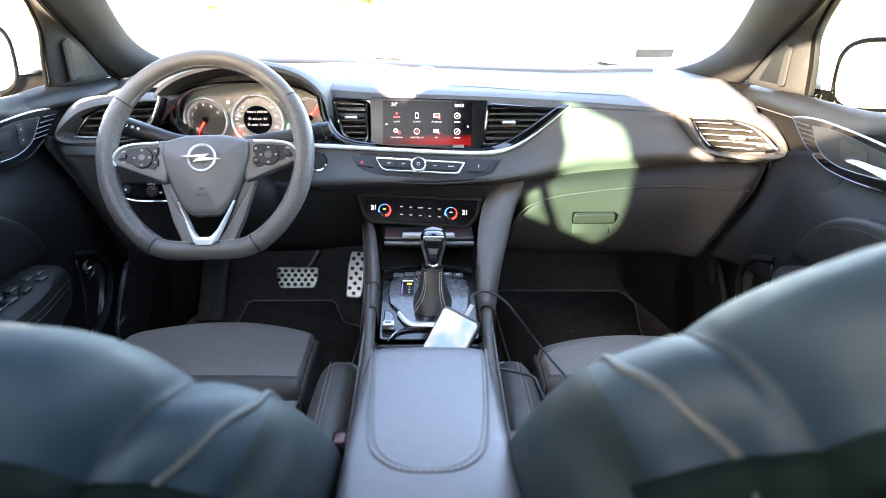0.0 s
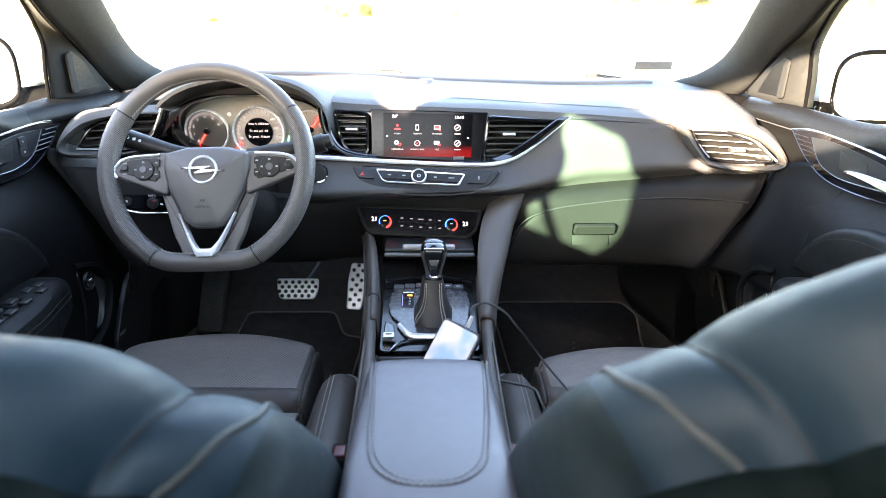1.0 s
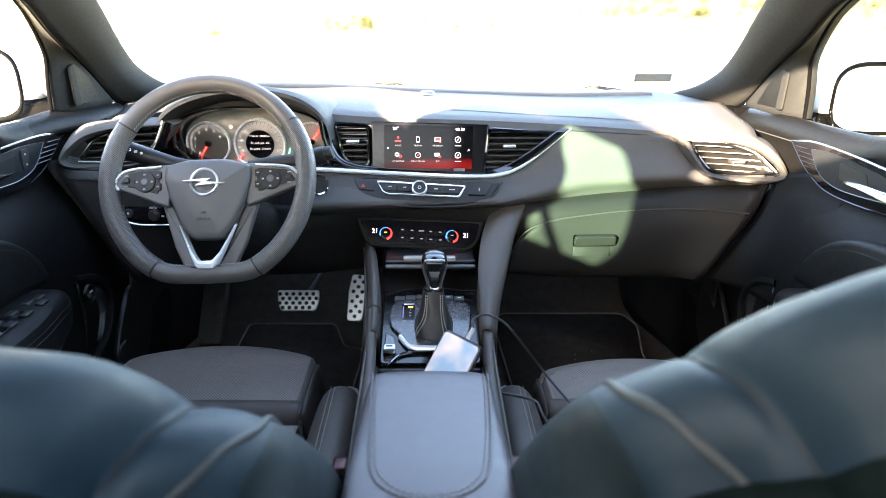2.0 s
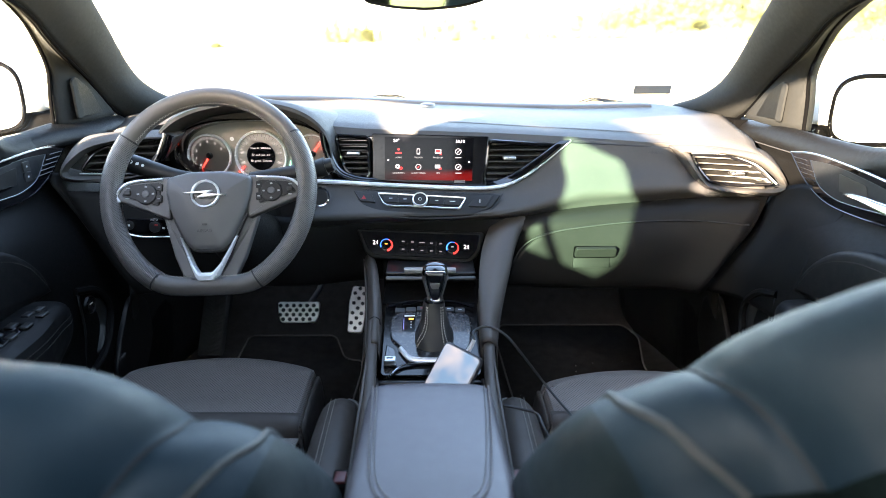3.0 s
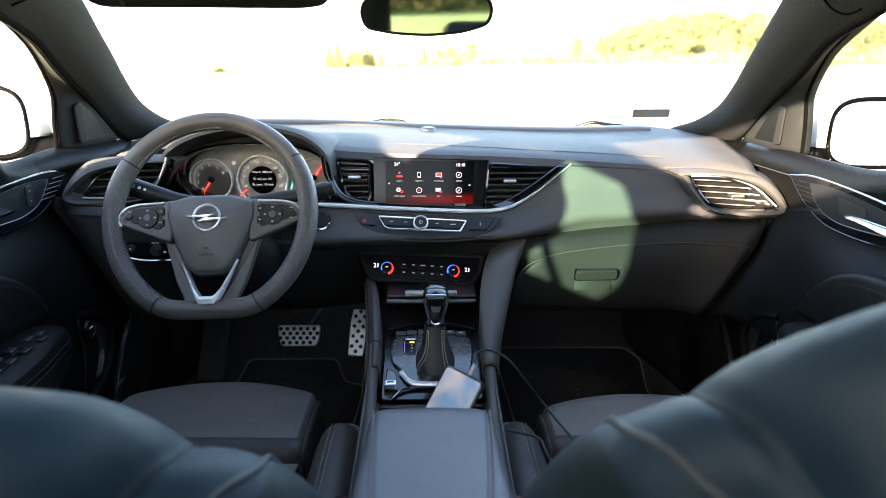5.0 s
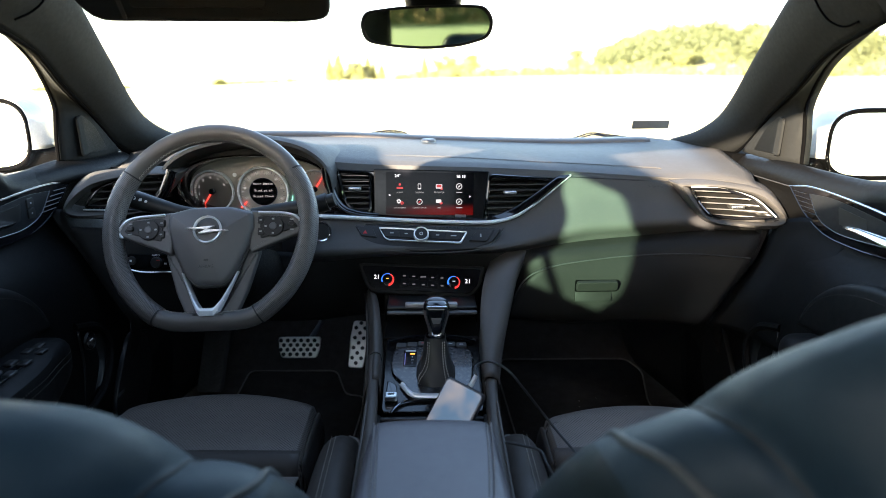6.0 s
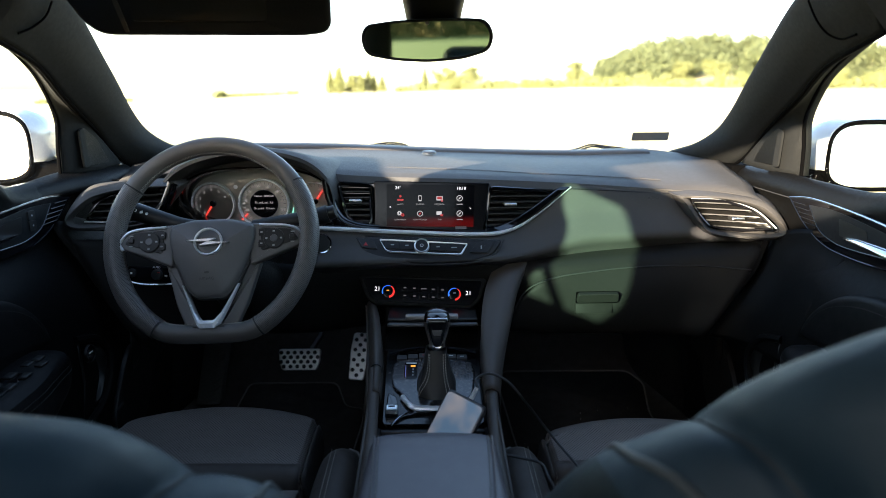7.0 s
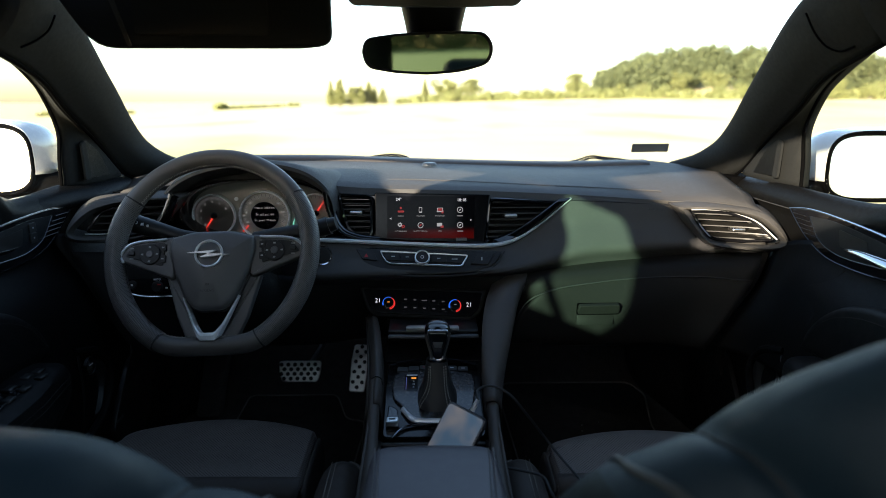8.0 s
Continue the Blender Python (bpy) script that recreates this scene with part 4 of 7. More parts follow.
part("groove", tube(spline([BM @ Vector((x * 1.012, y * 1.03 - 0.0004, 0.003)) for x, y in pan[:7]], 60), 0.0016, 6), M_RUBBER, bp, "dark groove round the panel")
BT = BM @ Matrix.Translation((0, 0, 0.006))
row_y = lambda x: 0.0035 - 0.055 * x
hz = part("hazard_button", plate(fillet([(-0.1451, 0.0245), (-0.1309, 0.0018), (-0.1011, -0.0019), (-0.1094, 0.0165)], 0.003), 0.003, BT, 0.001), M_BUTTON, bp)
part("warning_triangle", plate([(-0.1285, 0.0055), (-0.1195, 0.0055), (-0.124, 0.0135)], 0.0006, BT @ Matrix.Translation((0, 0, 0.003))), M_RED, hz)
ov_o = fillet([(-0.0985, 0.0205), (-0.0860, -0.0040), (-0.0770, -0.0085), (0.0625, -0.0155), (0.0755, 0.0095)], 0.004)
ov_c = np.mean(np.array(ov_o), axis=0)
ov_i = [(ov_c[0] + (x - ov_c[0]) * 0.968, ov_c[1] + (y - ov_c[1]) * 0.83) for x, y in ov_o]
part("chrome_loop", frame_ring(ov_o, ov_i, 0.004, BT), M_BRIGHT, bp, "thin chrome loop")
for x0, x1 in ((-0.086, -0.058), (-0.057, -0.031), (0.003, 0.031), (0.032, 0.064)):
    xm = (x0 + x1) / 2
    b = part("button", plate(fillet([(x0, row_y(x0) - 0.008), (x1, row_y(x1) - 0.008), (x1, row_y(x1) + 0.008), (x0, row_y(x0) + 0.008)], 0.002), 0.0022, BT, 0.0008), M_BUTTON, bp)
    part("mark", plate(rect(0.0065 if x0 < 0.03 else 0.011, 0.0020, xm, row_y(xm)), 0.0004, BT @ Matrix.Translation((0, 0, 0.0022))), M_PRINT, b)
b = part("side_button", plate(fillet([(0.0929, 0.011), (0.0779, -0.0098), (0.113, -0.0111), (0.1274, 0.0134)], 0.003), 0.003, BT, 0.001), M_BUTTON, bp)
part("mark", plate(rect(0.0026, 0.007, 0.101, 0.001), 0.0004, BT @ Matrix.Translation((0, 0, 0.003))), M_PRINT, b)
KX, KY = -0.0150, 0.0035
knob = part("volume_knob", plate(ring2d(0.0142, 32, KX, KY), 0.007, BT, 0.002), M_BUTTON, bp, "round knob with chrome ring")
part("knob_ring", frame_ring(ring2d(0.0150, 36, KX, KY), ring2d(0.0122, 36, KX, KY), 0.0090, BT), M_BRIGHT, knob)
part("power_mark", frame_ring(ring2d(0.0034, 20, KX, KY), ring2d(0.0026, 20, KX, KY), 0.0004, BT @ Matrix.Translation((0, 0, 0.007))), M_WHITE, knob)

# ---- climate panel ----
cp = thing("climate_panel", (0, 1.18, 0.77), "gloss black climate control panel with two lit dials", "climate control")
CM = face(-0.012, 1.192, 0.788, 27)
glass_o = [(-0.121, 0.0269), (-0.1037, -0.0126), (-0.0925, -0.0204), (0.0903, -0.0302), (0.1073, -0.0135), (0.1160, 0.0185)]
part("surround", plate(fillet([(-0.130, 0.0330), (-0.112, -0.0150), (-0.0965, -0.0275), (0.093, -0.0375), (0.115, -0.0170), (0.126, 0.0245)], 0.010), 0.016, CM @ Matrix.Translation((0, 0, -0.0145)), 0.004, 3), M_LOWER, cp, "satin black surround")
part("glass", plate(fillet(glass_o, 0.006), 0.004, CM, 0.001), M_PANEL, cp, "gloss black face")
CT = CM @ Matrix.Translation((0, 0, 0.004))
G_MARK = glow("lit_mark", (0.9, 0.9, 0.95), 0.010)
G_BLUE, G_HOT, G_AMBER = glow("dial_blue", (0.03, 0.2, 1.0), 0.13), glow("dial_red", (1.0, 0.04, 0.03), 0.11), glow("amber_mark", (1.0, 0.4, 0.05), 0.13)
for k, x in enumerate((-0.0693, 0.0605)):
    yb = -0.0018 if k == 0 else -0.0079
    dial = part("dial", plate(ring2d(0.0098, 32, x, yb), 0.010, CT, 0.002), M_PANEL, cp, "round temperature dial")
    part("dial_ring", frame_ring(ring2d(0.0101, 32, x, yb), ring2d(0.0091, 32, x, yb), 0.0104, CT), M_CHROME, dial)
    arc = lambda a0, a1, r: [(x + r * math.cos(a), yb + r * math.sin(a)) for a in np.linspace(radians(a0), radians(a1), 14)]
    part("cold_arc", plate(arc(200, 70, 0.0104) + arc(70, 200, 0.0126), 0.0012, CT), G_BLUE, dial)
    part("hot_arc", plate(arc(65, -80, 0.0104) + arc(-80, 65, 0.0126), 0.0012, CT), G_HOT, dial)
    part("dial_mark", plate(rect(0.005, 0.0016, x, yb + 0.001), 0.0004, CT @ Matrix.Translation((0, 0, 0.010))), G_AMBER if k == 0 else M_WHITE, dial)
    text("temperature_setting", "21", 0.0118, CT @ Matrix.Translation((-0.0905 if k == 0 else 0.0885, 0.0037 if k == 0 else -0.006, 0.0005)), G_WHITE, cp)
for r in range(2):
    for i in range(5):
        x0 = -0.045 + i * 0.0185
        y0 = 0.0055 - r * 0.0155 - 0.0012 * i
        b = part("button", plate(fillet(rect(0.0172, 0.0125, x0 + 0.0085, y0), 0.0015), 0.0016, CT, 0.0005), M_PANEL, cp)
        part("mark", plate(rect(0.0105 if i == 2 and r == 0 else 0.0055, 0.0022, x0 + 0.0085, y0), 0.0004, CT @ Matrix.Translation((0, 0, 0.0016))), G_MARK, b)

# ---- instrument binnacle ----
ic = thing("instrument_cluster", (-0.345, 1.27, 0.90), "round instruments under a black hood with red needles", "instruments")
arch = [(-0.525, 0.945), (-0.520, 0.985), (-0.475, 1.026), (-0.40, 1.050), (-0.32, 1.054), (-0.24, 1.036), (-0.195, 0.995), (-0.185, 0.93)]
part("inner_backing", slab(-0.665, -0.165, 1.318, 1.326, 0.86, 0.992, 0.002), M_LOWER, dash, "black carrier behind the instruments")
hood = [[(x, 1.262, z - 0.006) for x, z in [(-0.345 + (a + 0.345) * 0.93, 0.96 + (b - 0.96) * 0.86) for a, b in arch]],
        [(x, 1.226, z - 0.001) for x, z in arch], [(x, 1.222, z + 0.003) for x, z in arch], [(-0.345 + (x + 0.345) * 1.03, 1.25, z + 0.010) for x, z in arch],
        [(-0.345 + (x + 0.345) * 1.25, 1.37, min(z + 0.002, 1.030)) for x, z in arch], [(-0.345 + (x + 0.345) * 1.3, 1.50, min(z, 1.015)) for x, z in arch]]
part("hood", skin(hood, 44, 26), M_DASH, ic, "padded black hood", solid=0.003)
lens_o = [(-0.345 + 0.158 * math.copysign(abs(math.cos(a)) ** 0.8, math.cos(a)), 0.957 + (0.068 if math.sin(a) > 0 else 0.058) * math.copysign(abs(math.sin(a)) ** 0.85, math.sin(a))) for a in np.linspace(0, 2 * math.pi, 48, endpoint=False)]
part("bezel", grid_bm([[(x, 1.258, z) for x, z in lens_o], [(-0.345 + (x + 0.345) * 0.975, 1.252, 0.957 + (z - 0.957) * 0.96) for x, z in lens_o],
                       [(-0.345 + (x + 0.345) * 0.95, 1.258, 0.957 + (z - 0.957) * 0.92) for x, z in lens_o], [(-0.345 + (x + 0.345) * 0.90, 1.298, 0.955 + (z - 0.957) * 0.86) for x, z in lens_o]], closed_v=True), M_PIANO, ic, "gloss black oval bezel")
part("surround", frame_ring([(1.06 * (x + 0.345), 1.30 * (z - 0.957)) for x, z in lens_o], [(0.96 * (x + 0.345), 0.94 * (z - 0.957)) for x, z in lens_o], 0.003, face(-0.345, 1.266, 0.957, 0)), M_LOWER, ic, "black panel round the instruments")
part("backplate", plate([((x + 0.345) * 0.91, (z - 0.957) * 0.9) for x, z in lens_o], 0.004, face(-0.345, 1.302, 0.955, 0)), M_DIALFACE, ic, "dial plate in the sunlit tone")
G_DIAL = glow("dial_print", (1, 0.95, 0.9), 0.042)
G_NEEDLE = glow("needle_red", (1.0, 0.05, 0.03), 0.22)
G_GREENLAMP = glow("green_glow", (0.3, 1.0, 0.75), 0.18)
DF = face(-0.345, 1.296, 0.953, 0)


def gauge(cx, cy, r, ticks, a0, a1, needle, label, face_mat=M_DIALFACE):
    g = part("gauge", plate(ring2d(r * 0.97, 36, cx, cy), 0.002, DF), face_mat, ic, label)
    part("gauge_ring", frame_ring(ring2d(r * 1.07, 40, cx, cy), ring2d(r * 0.98, 40, cx, cy), 0.009, DF), M_SILVER, g, "chrome ring")
    for k in range(ticks):
        a = radians(a0 + (a1 - a0) * k / (ticks - 1))
        c, s_ = math.cos(a), math.sin(a)
        q = [(cx + c * u - s_ * w, cy + s_ * u + c * w) for u, w in ((r * 0.80, -0.0004), (r * 0.91, -0.0004), (r * 0.91, 0.0004), (r * 0.80, 0.0004))]
        part("tick", plate(q, 0.0004, DF @ Matrix.Translation((0, 0, 0.002))), G_DIAL, g, smooth=False)
    if needle is not None:
        a = radians(needle)
        c, s_ = math.cos(a), math.sin(a)
        q = [(cx + c * u - s_ * w, cy + s_ * u + c * w) for u, w in ((-r * 0.12, -0.0016), (r * 0.80, -0.0005), (r * 0.80, 0.0005), (-r * 0.12, 0.0016))]
        part("needle", plate(q, 0.0012, DF @ Matrix.Translation((0, 0, 0.004))), G_NEEDLE, g, "red needle")
        part("needle_cap", plate(ring2d(r * 0.16, 20, cx, cy), 0.004, DF @ Matrix.Translation((0, 0, 0.003)), 0.001), M_PIANO, g)
    return g


rev = gauge(-0.098, -0.0075, 0.0415, 25, 225, 30, 236, "rev counter", M_DIALSHADE)
for k in range(7):
    a = radians(225 - 32.5 * k)
    text("numeral", str(k), 0.0075, DF @ Matrix.Translation((-0.098 + 0.028 * math.cos(a), -0.0075 + 0.028 * math.sin(a), 0.0022)), G_DIAL, rev)
spd = gauge(0.0055, -0.0085, 0.0495, 28, 232, -52, None, "speedometer")
part("trip_display", plate(ring2d(0.0285, 32, 0.0055, -0.0085), 0.0006, DF @ Matrix.Translation((0, 0, 0.0021))), M_PANEL, spd, "dark round trip display")
part("display_ring", frame_ring(ring2d(0.0292, 36, 0.0055, -0.0085), ring2d(0.0283, 36, 0.0055, -0.0085), 0.001, DF @ Matrix.Translation((0, 0, 0.0021))), M_GREY, spd)
for k in range(1, 10):
    a = radians(232 - 31.5 * k)
    text("numeral", str(30 * k), 0.0062, DF @ Matrix.Translation((0.0055 + 0.037 * math.cos(a), -0.0085 + 0.037 * math.sin(a), 0.0022)), G_DIAL, spd)
for words, yy in (("Trasa A  388.8 km", 0.008), ("Śr. zuż. pal.  8.0", -0.006), ("Śr. pręd.  73 km/h", -0.018)):
    text("trip_line", words, 0.0056, DF @ Matrix.Translation((0.0055, yy, 0.003)), G_DIAL, spd)
side = gauge(0.111, -0.003, 0.038, 17, 200, -20, 55, "side gauges")
part("speed_needle", plate([(-0.042, -0.040), (-0.040, -0.042), (-0.028, -0.029), (-0.029, -0.028)], 0.0012, DF @ Matrix.Translation((0, 0, 0.004))), G_NEEDLE, spd)
for x, s_ in ((-0.138, 1), (0.060, -1)):
    part("green_sweep", plate([(x, -0.036), (x + 0.003, -0.036), (x - 0.004 * s_ + 0.002, -0.016), (x - 0.006 * s_, -0.014)], 0.0006, DF @ Matrix.Translation((0, 0, 0.004))), G_GREENLAMP, ic)
part("indicator_lamp", plate(ring2d(0.0042, 16, -0.0505, 0.0265), 0.0008, DF @ Matrix.Translation((0, 0, 0.002))), M_WHITE, ic, "pale indicator lamp")

# ---- steering wheel ----
sw = thing("steering_wheel", (-0.361, 1.05, 0.94), "flat-bottomed leather steering wheel with chrome trim and buttons", "steering wheel")
WM = face(-0.3565, 1.03, 0.936, 27, 0, 1.8)


def rim_point(a, r=0.160):
    k = r / 0.160 * (1 + 0.085 * max(0.0, -math.sin(a)) ** 2)
    x, y = 0.160 * k * math.cos(a), 0.160 * k * math.sin(a)
    flat = -0.161 * r / 0.160
    if y < flat + 0.012:
        y = flat + 0.012 - 0.012 * math.tanh((flat + 0.012 - y) / 0.012)
    return Vector((x - 0.003, y + 0.0008, 0))


def rim_arc(a0, a1, n, r=0.0168, flat=1.08):
    return tube([WM @ rim_point(radians(a)) for a in np.linspace(a0, a1, n)], r, 16, flat=flat)


part("rim_top", rim_arc(33, 147, 44, 0.0146), M_RIM, sw, "smooth leather rim")
part("rim_bottom", rim_arc(242, 298, 22, 0.0152), M_RIM, sw, "flat smooth leather rim")
part("rim_grip", rim_arc(146.5, 242.5, 40, 0.0162), M_RIMP, sw, "perforated leather grip")
part("rim_grip", rim_arc(-62.5, 33.5, 40, 0.0162), M_RIMP, sw, "perforated leather grip")
for a in (33, 147, 242, 298):
    part("rim_seam", rim_arc(a - 0.4, a + 0.4, 3, 0.0165), M_RUBBER, sw)
# cross stitches along the inner side of the rim
for a0, a1 in ((12, 168), (198, 262), (278, 342)):
    for k, a in enumerate(np.arange(a0, a1, 1.05)):
        c0, c1 = (radians(a), radians(a + 0.60))[::1 if k % 2 else -1]
        p0 = WM @ (rim_point(c0, 0.160) * (1 - 0.0139 / 0.160) + Vector((0, 0, 0.0066)))
        p1 = WM @ (rim_point(c1, 0.160) * (1 - 0.0152 / 0.160) + Vector((0, 0, 0.0042)))
        part("stitch", tube([p0, p1], 0.0006, 4), M_STITCH, sw, smooth=False)
hub_o = fillet([(-0.068, 0.018), (-0.030, 0.0275), (0.030, 0.0275), (0.068, 0.018), (0.070, -0.006), (0.059, -0.044), (0.040, -0.085), (0.022, -0.103), (-0.022, -0.103), (-0.040, -0.085), (-0.059, -0.044), (-0.070, -0.006)], 0.008)
part("hub_gap", plate([(x * 1.035, y * 1.025 + 0.0005) for x, y in hub_o], 0.008, WM @ Matrix.Translation((0, 0, -0.0035)), 0.001), M_VENT, sw, "dark gap round the airbag cover")
hub = part("airbag_cover", plate(hub_o, 0.022, WM @ Matrix.Translation((0, 0, -0.004)), 0.010, 4, dome=0.010), M_HUB, sw, "domed grey-black airbag cover")
HT = WM @ Matrix.Translation((0, -0.0145, 0.0268))
part("emblem", frame_ring(ring2d(0.0228, 44), ring2d(0.0196, 44), 0.005, HT), M_BRIGHT, hub, "plain chrome ring emblem")
part("emblem_bar", plate([(-0.034, 0.0022), (0.012, 0.0050), (0.001, -0.0004), (0.034, -0.0026), (-0.013, -0.0064), (-0.001, 0.0004)], 0.0060, HT), M_BRIGHT, hub, "chrome bar of the emblem")
text("airbag_lettering", "AIRBAG", 0.0068, WM @ Matrix.Translation((-0.001, -0.0742, 0.0256)) @ Matrix.Rotation(radians(4), 4, "X"), M_VENT, hub)
part("airbag_mark", plate(rect(0.007, 0.003, -0.001, -0.0640), 0.0010, WM @ Matrix.Translation((0, 0, 0.0262))), M_VENT, hub)
for s in (-1, 1):
    sp = part("spoke", plate(fillet([(s * 0.060, 0.022), (s * 0.150, 0.012), (s * 0.152, -0.016), (s * 0.105, -0.034), (s * 0.062, -0.052)][::s], 0.008), 0.014, WM @ Matrix.Translation((0, 0, -0.006)), 0.004, 3), M_HUB, sw, "black side spoke")
    st = WM @ Matrix.Translation((0, 0, 0.008))
    part("chrome_edge", tube(spline([st @ Vector(p) for p in ((s * 0.076, 0.017, 0.001), (s * 0.132, 0.011, 0.001), (s * 0.150, -0.008, 0.0), (s * 0.144, -0.020, 0.0))], 24), 0.0025, 6), M_BRIGHT, sp, "chrome edge of the buttons")
    part("button_field", plate(fillet([(s * 0.078, 0.012), (s * 0.128, 0.008), (s * 0.142, -0.010), (s * 0.080, -0.028)][::s], 0.005), 0.002, st, 0.0008), M_BUTTON, sp)
    bx = s * 0.101
    ring = part("round_pad", plate(ring2d(0.0170, 32, bx, -0.008), 0.005, st, 0.0015), M_BUTTON, sp, "round four-way button")
    part("pad_centre", plate(ring2d(0.0062, 20, bx, -0.008), 0.0065, st, 0.0015), M_GREY, ring)
    for dx, dy in ((0.012, 0), (-0.012, 0), (0, 0.012), (0, -0.012)):
        part("mark", plate(rect(0.0036, 0.0026, bx + dx, -0.008 + dy), 0.0004, st @ Matrix.Translation((0, 0, 0.005))), M_PRINT, ring)
    for dy in (0.003, -0.016):
        b = part("button", plate(fillet(rect(0.010, 0.012, s * 0.0805 + 0.0, dy), 0.002), 0.0035, st, 0.001), M_BUTTON, sp)
        part("mark", plate(rect(0.004, 0.002, s * 0.0805, dy), 0.0004, st @ Matrix.Translation((0, 0, 0.0035))), M_PRINT, b)
    part("rocker", plate(fillet(rect(0.010, 0.008, s * 0.131, -0.005), 0.002), 0.005, st, 0.0015), M_VENT, sp)
    for dy in (0.003, -0.014):
        part("mark", plate(rect(0.006, 0.0018, s * 0.131, dy), 0.0004, st @ Matrix.Translation((0, 0, 0.002))), M_PRINT, sp)
# lower spoke: two arms with an opening between them, and the chrome V on top
for s in (-1, 1):
    arm = [(s * 0.050, -0.045), (s * 0.046, -0.078), (s * 0.036, -0.1015), (s * 0.0245, -0.127), (s * 0.014, -0.143), (s * 0.0, -0.148), (s * 0.0, -0.170), (s * 0.036, -0.162), (s * 0.045, -0.138), (s * 0.057, -0.112), (s * 0.066, -0.082), (s * 0.078, -0.042)]
    part("lower_spoke", plate(fillet(arm[::s], 0.006), 0.014, WM @ Matrix.Translation((0, 0, -0.016)), 0.004), M_HUB, sw, "black lower spoke arm")
vm = WM @ Matrix.Translation((0, 0, 0.007))
vee_r = [(0.011, -0.1525), (0.0155, -0.147), (0.0245, -0.129), (0.036, -0.1035), (0.046, -0.080)]
vee_s = [(0.009, -0.1405), (0.0122, -0.139), (0.0208, -0.1275), (0.0322, -0.1035), (0.0425, -0.0815)]
vee_o = [(-x, y) for x, y in vee_r[::-1]] + vee_r
vee_i = [(-x, y) for x, y in vee_s[::-1]] + vee_s
rows = []
for a, b in zip(vee_o, vee_i):
    c = (0.4 * a[0] + 0.6 * b[0], 0.4 * a[1] + 0.6 * b[1])
    up = 0.012 * min(1.0, max(0.0, (-a[1] - 0.088) / 0.06))
    rows.append([vm @ Vector((*a, -0.006)), vm @ Vector((*a, 0.001 + up)), vm @ Vector((*c, 0.003 + up)), vm @ Vector((*b, 0.001 + up)), vm @ Vector((*b, -0.008))])
part("chrome_vee", grid_bm(rows, closed_v=True, caps=True), M_SILVER, sw, "satin chrome V of the lower spoke", angle=15)
part("rim_foot", plate(fillet([(-0.030, -0.149), (-0.018, -0.166), (0.018, -0.166), (0.030, -0.149)], 0.004), 0.0195, WM @ Matrix.Translation((0, 0, -0.006)), 0.006), M_RIM, sw, "leather foot of the lower spoke")
# column
col = thing("steering_column", (-0.361, 1.20, 0.86), "black steering column shroud with two stalks", "steering column")
part("shroud", tube([WM @ Vector((0, -0.01, z)) for z in (-0.02, -0.05, -0.12, -0.22)], [0.042, 0.055, 0.062, 0.07], 24, flat=0.8), M_LOWER, col, "black shroud")
part("shroud_lower", tube([WM @ Vector((0.01, -0.05, z)) for z in (-0.03, -0.08, -0.22)], [0.03, 0.05, 0.07], 24, flat=0.9), M_LOWER, col, "lower cover")
for s, lbl in ((-1, "lamp stalk with white symbols"), (1, "wiper stalk with silver tip")):
    pts = [WM @ Vector(p) for p in ((s * 0.04, 0.032, -0.05), (s * 0.075, 0.037, -0.048), (s * 0.105, 0.046, -0.046), (s * 0.150, 0.060, -0.040))] if s < 0 else [WM @ Vector(p) for p in ((0.05, 0.03, -0.05), (0.13, 0.038, -0.048), (0.165, 0.043, -0.046), (0.182, 0.047, -0.044))]
    stk = part("stalk", tube(spline(pts, 16), np.linspace(0.011, 0.0165, 16), 14, flat=0.95), M_BUTTON, col, lbl)
    if s < 0:
        for dx, out in ((0.0, ring2d(0.0030, 12, -0.145, 0.0585)), (0.009, rect(0.0050, 0.0045, -0.135, 0.0555)), (0.018, ring2d(0.0026, 6, -0.126, 0.0525))):
            part("symbol", plate(out, 0.0008, WM @ Matrix.Translation((0, 0, -0.0262 - 0.13 * dx))), M_WHITE, stk)
    else:
        part("stalk_tip", tube([WM @ Vector(p) for p in ((0.181, 0.0468, -0.044), (0.194, 0.050, -0.042))], [0.0130, 0.0115], 16), M_BUTTON, stk, "grey end cap")
ib = thing("start_button", (-0.195, 1.185, 0.885), "round start button with bright ring", "button")
IM = face(-0.207, 1.186, 0.886, 15, 15)
part("button", plate(ring2d(0.016, 28), 0.006, IM, 0.002), M_BUTTON, ib)
part("ring", frame_ring(ring2d(0.019, 28), ring2d(0.016, 28), 0.007, IM), M_CHROME, ib, "bright ring")

# ---- lamp switches beside the column ----
ls = thing("lamp_switch", (-0.535, 1.17, 0.82), "black lamp switch panel with round red-marked knob", "switch panel")
LM = face(-0.534, 1.176, 0.833, 8, -6)
part("panel", plate(fillet([(-0.052, 0.013), (0.058, 0.013), (0.062, -0.013), (-0.034, -0.017), (-0.050, -0.006)], 0.008), 0.010, LM, 0.002), M_PIANO, ls, "gloss black panel")
part("trim_line", tube(spline([LM @ Vector(p) for p in ((-0.045, -0.016, 0.008), (-0.01, -0.022, 0.008), (0.05, -0.020, 0.008))], 14), 0.0016, 6), M_SATIN, ls)
kn = part("knob", plate(ring2d(0.0105, 28, 0.020, -0.002), 0.018, LM, 0.003), M_BUTTON, ls, "round lamp knob")
part("knob_mark", plate(rect(0.006, 0.002, 0.026, 0.003), 0.0006, LM @ Matrix.Translation((0, 0, 0.018))), M_RED, kn)
kn = part("level_wheel", plate(ring2d(0.0085, 24, -0.030, 0.0), 0.014, LM, 0.002), M_BUTTON, ls)
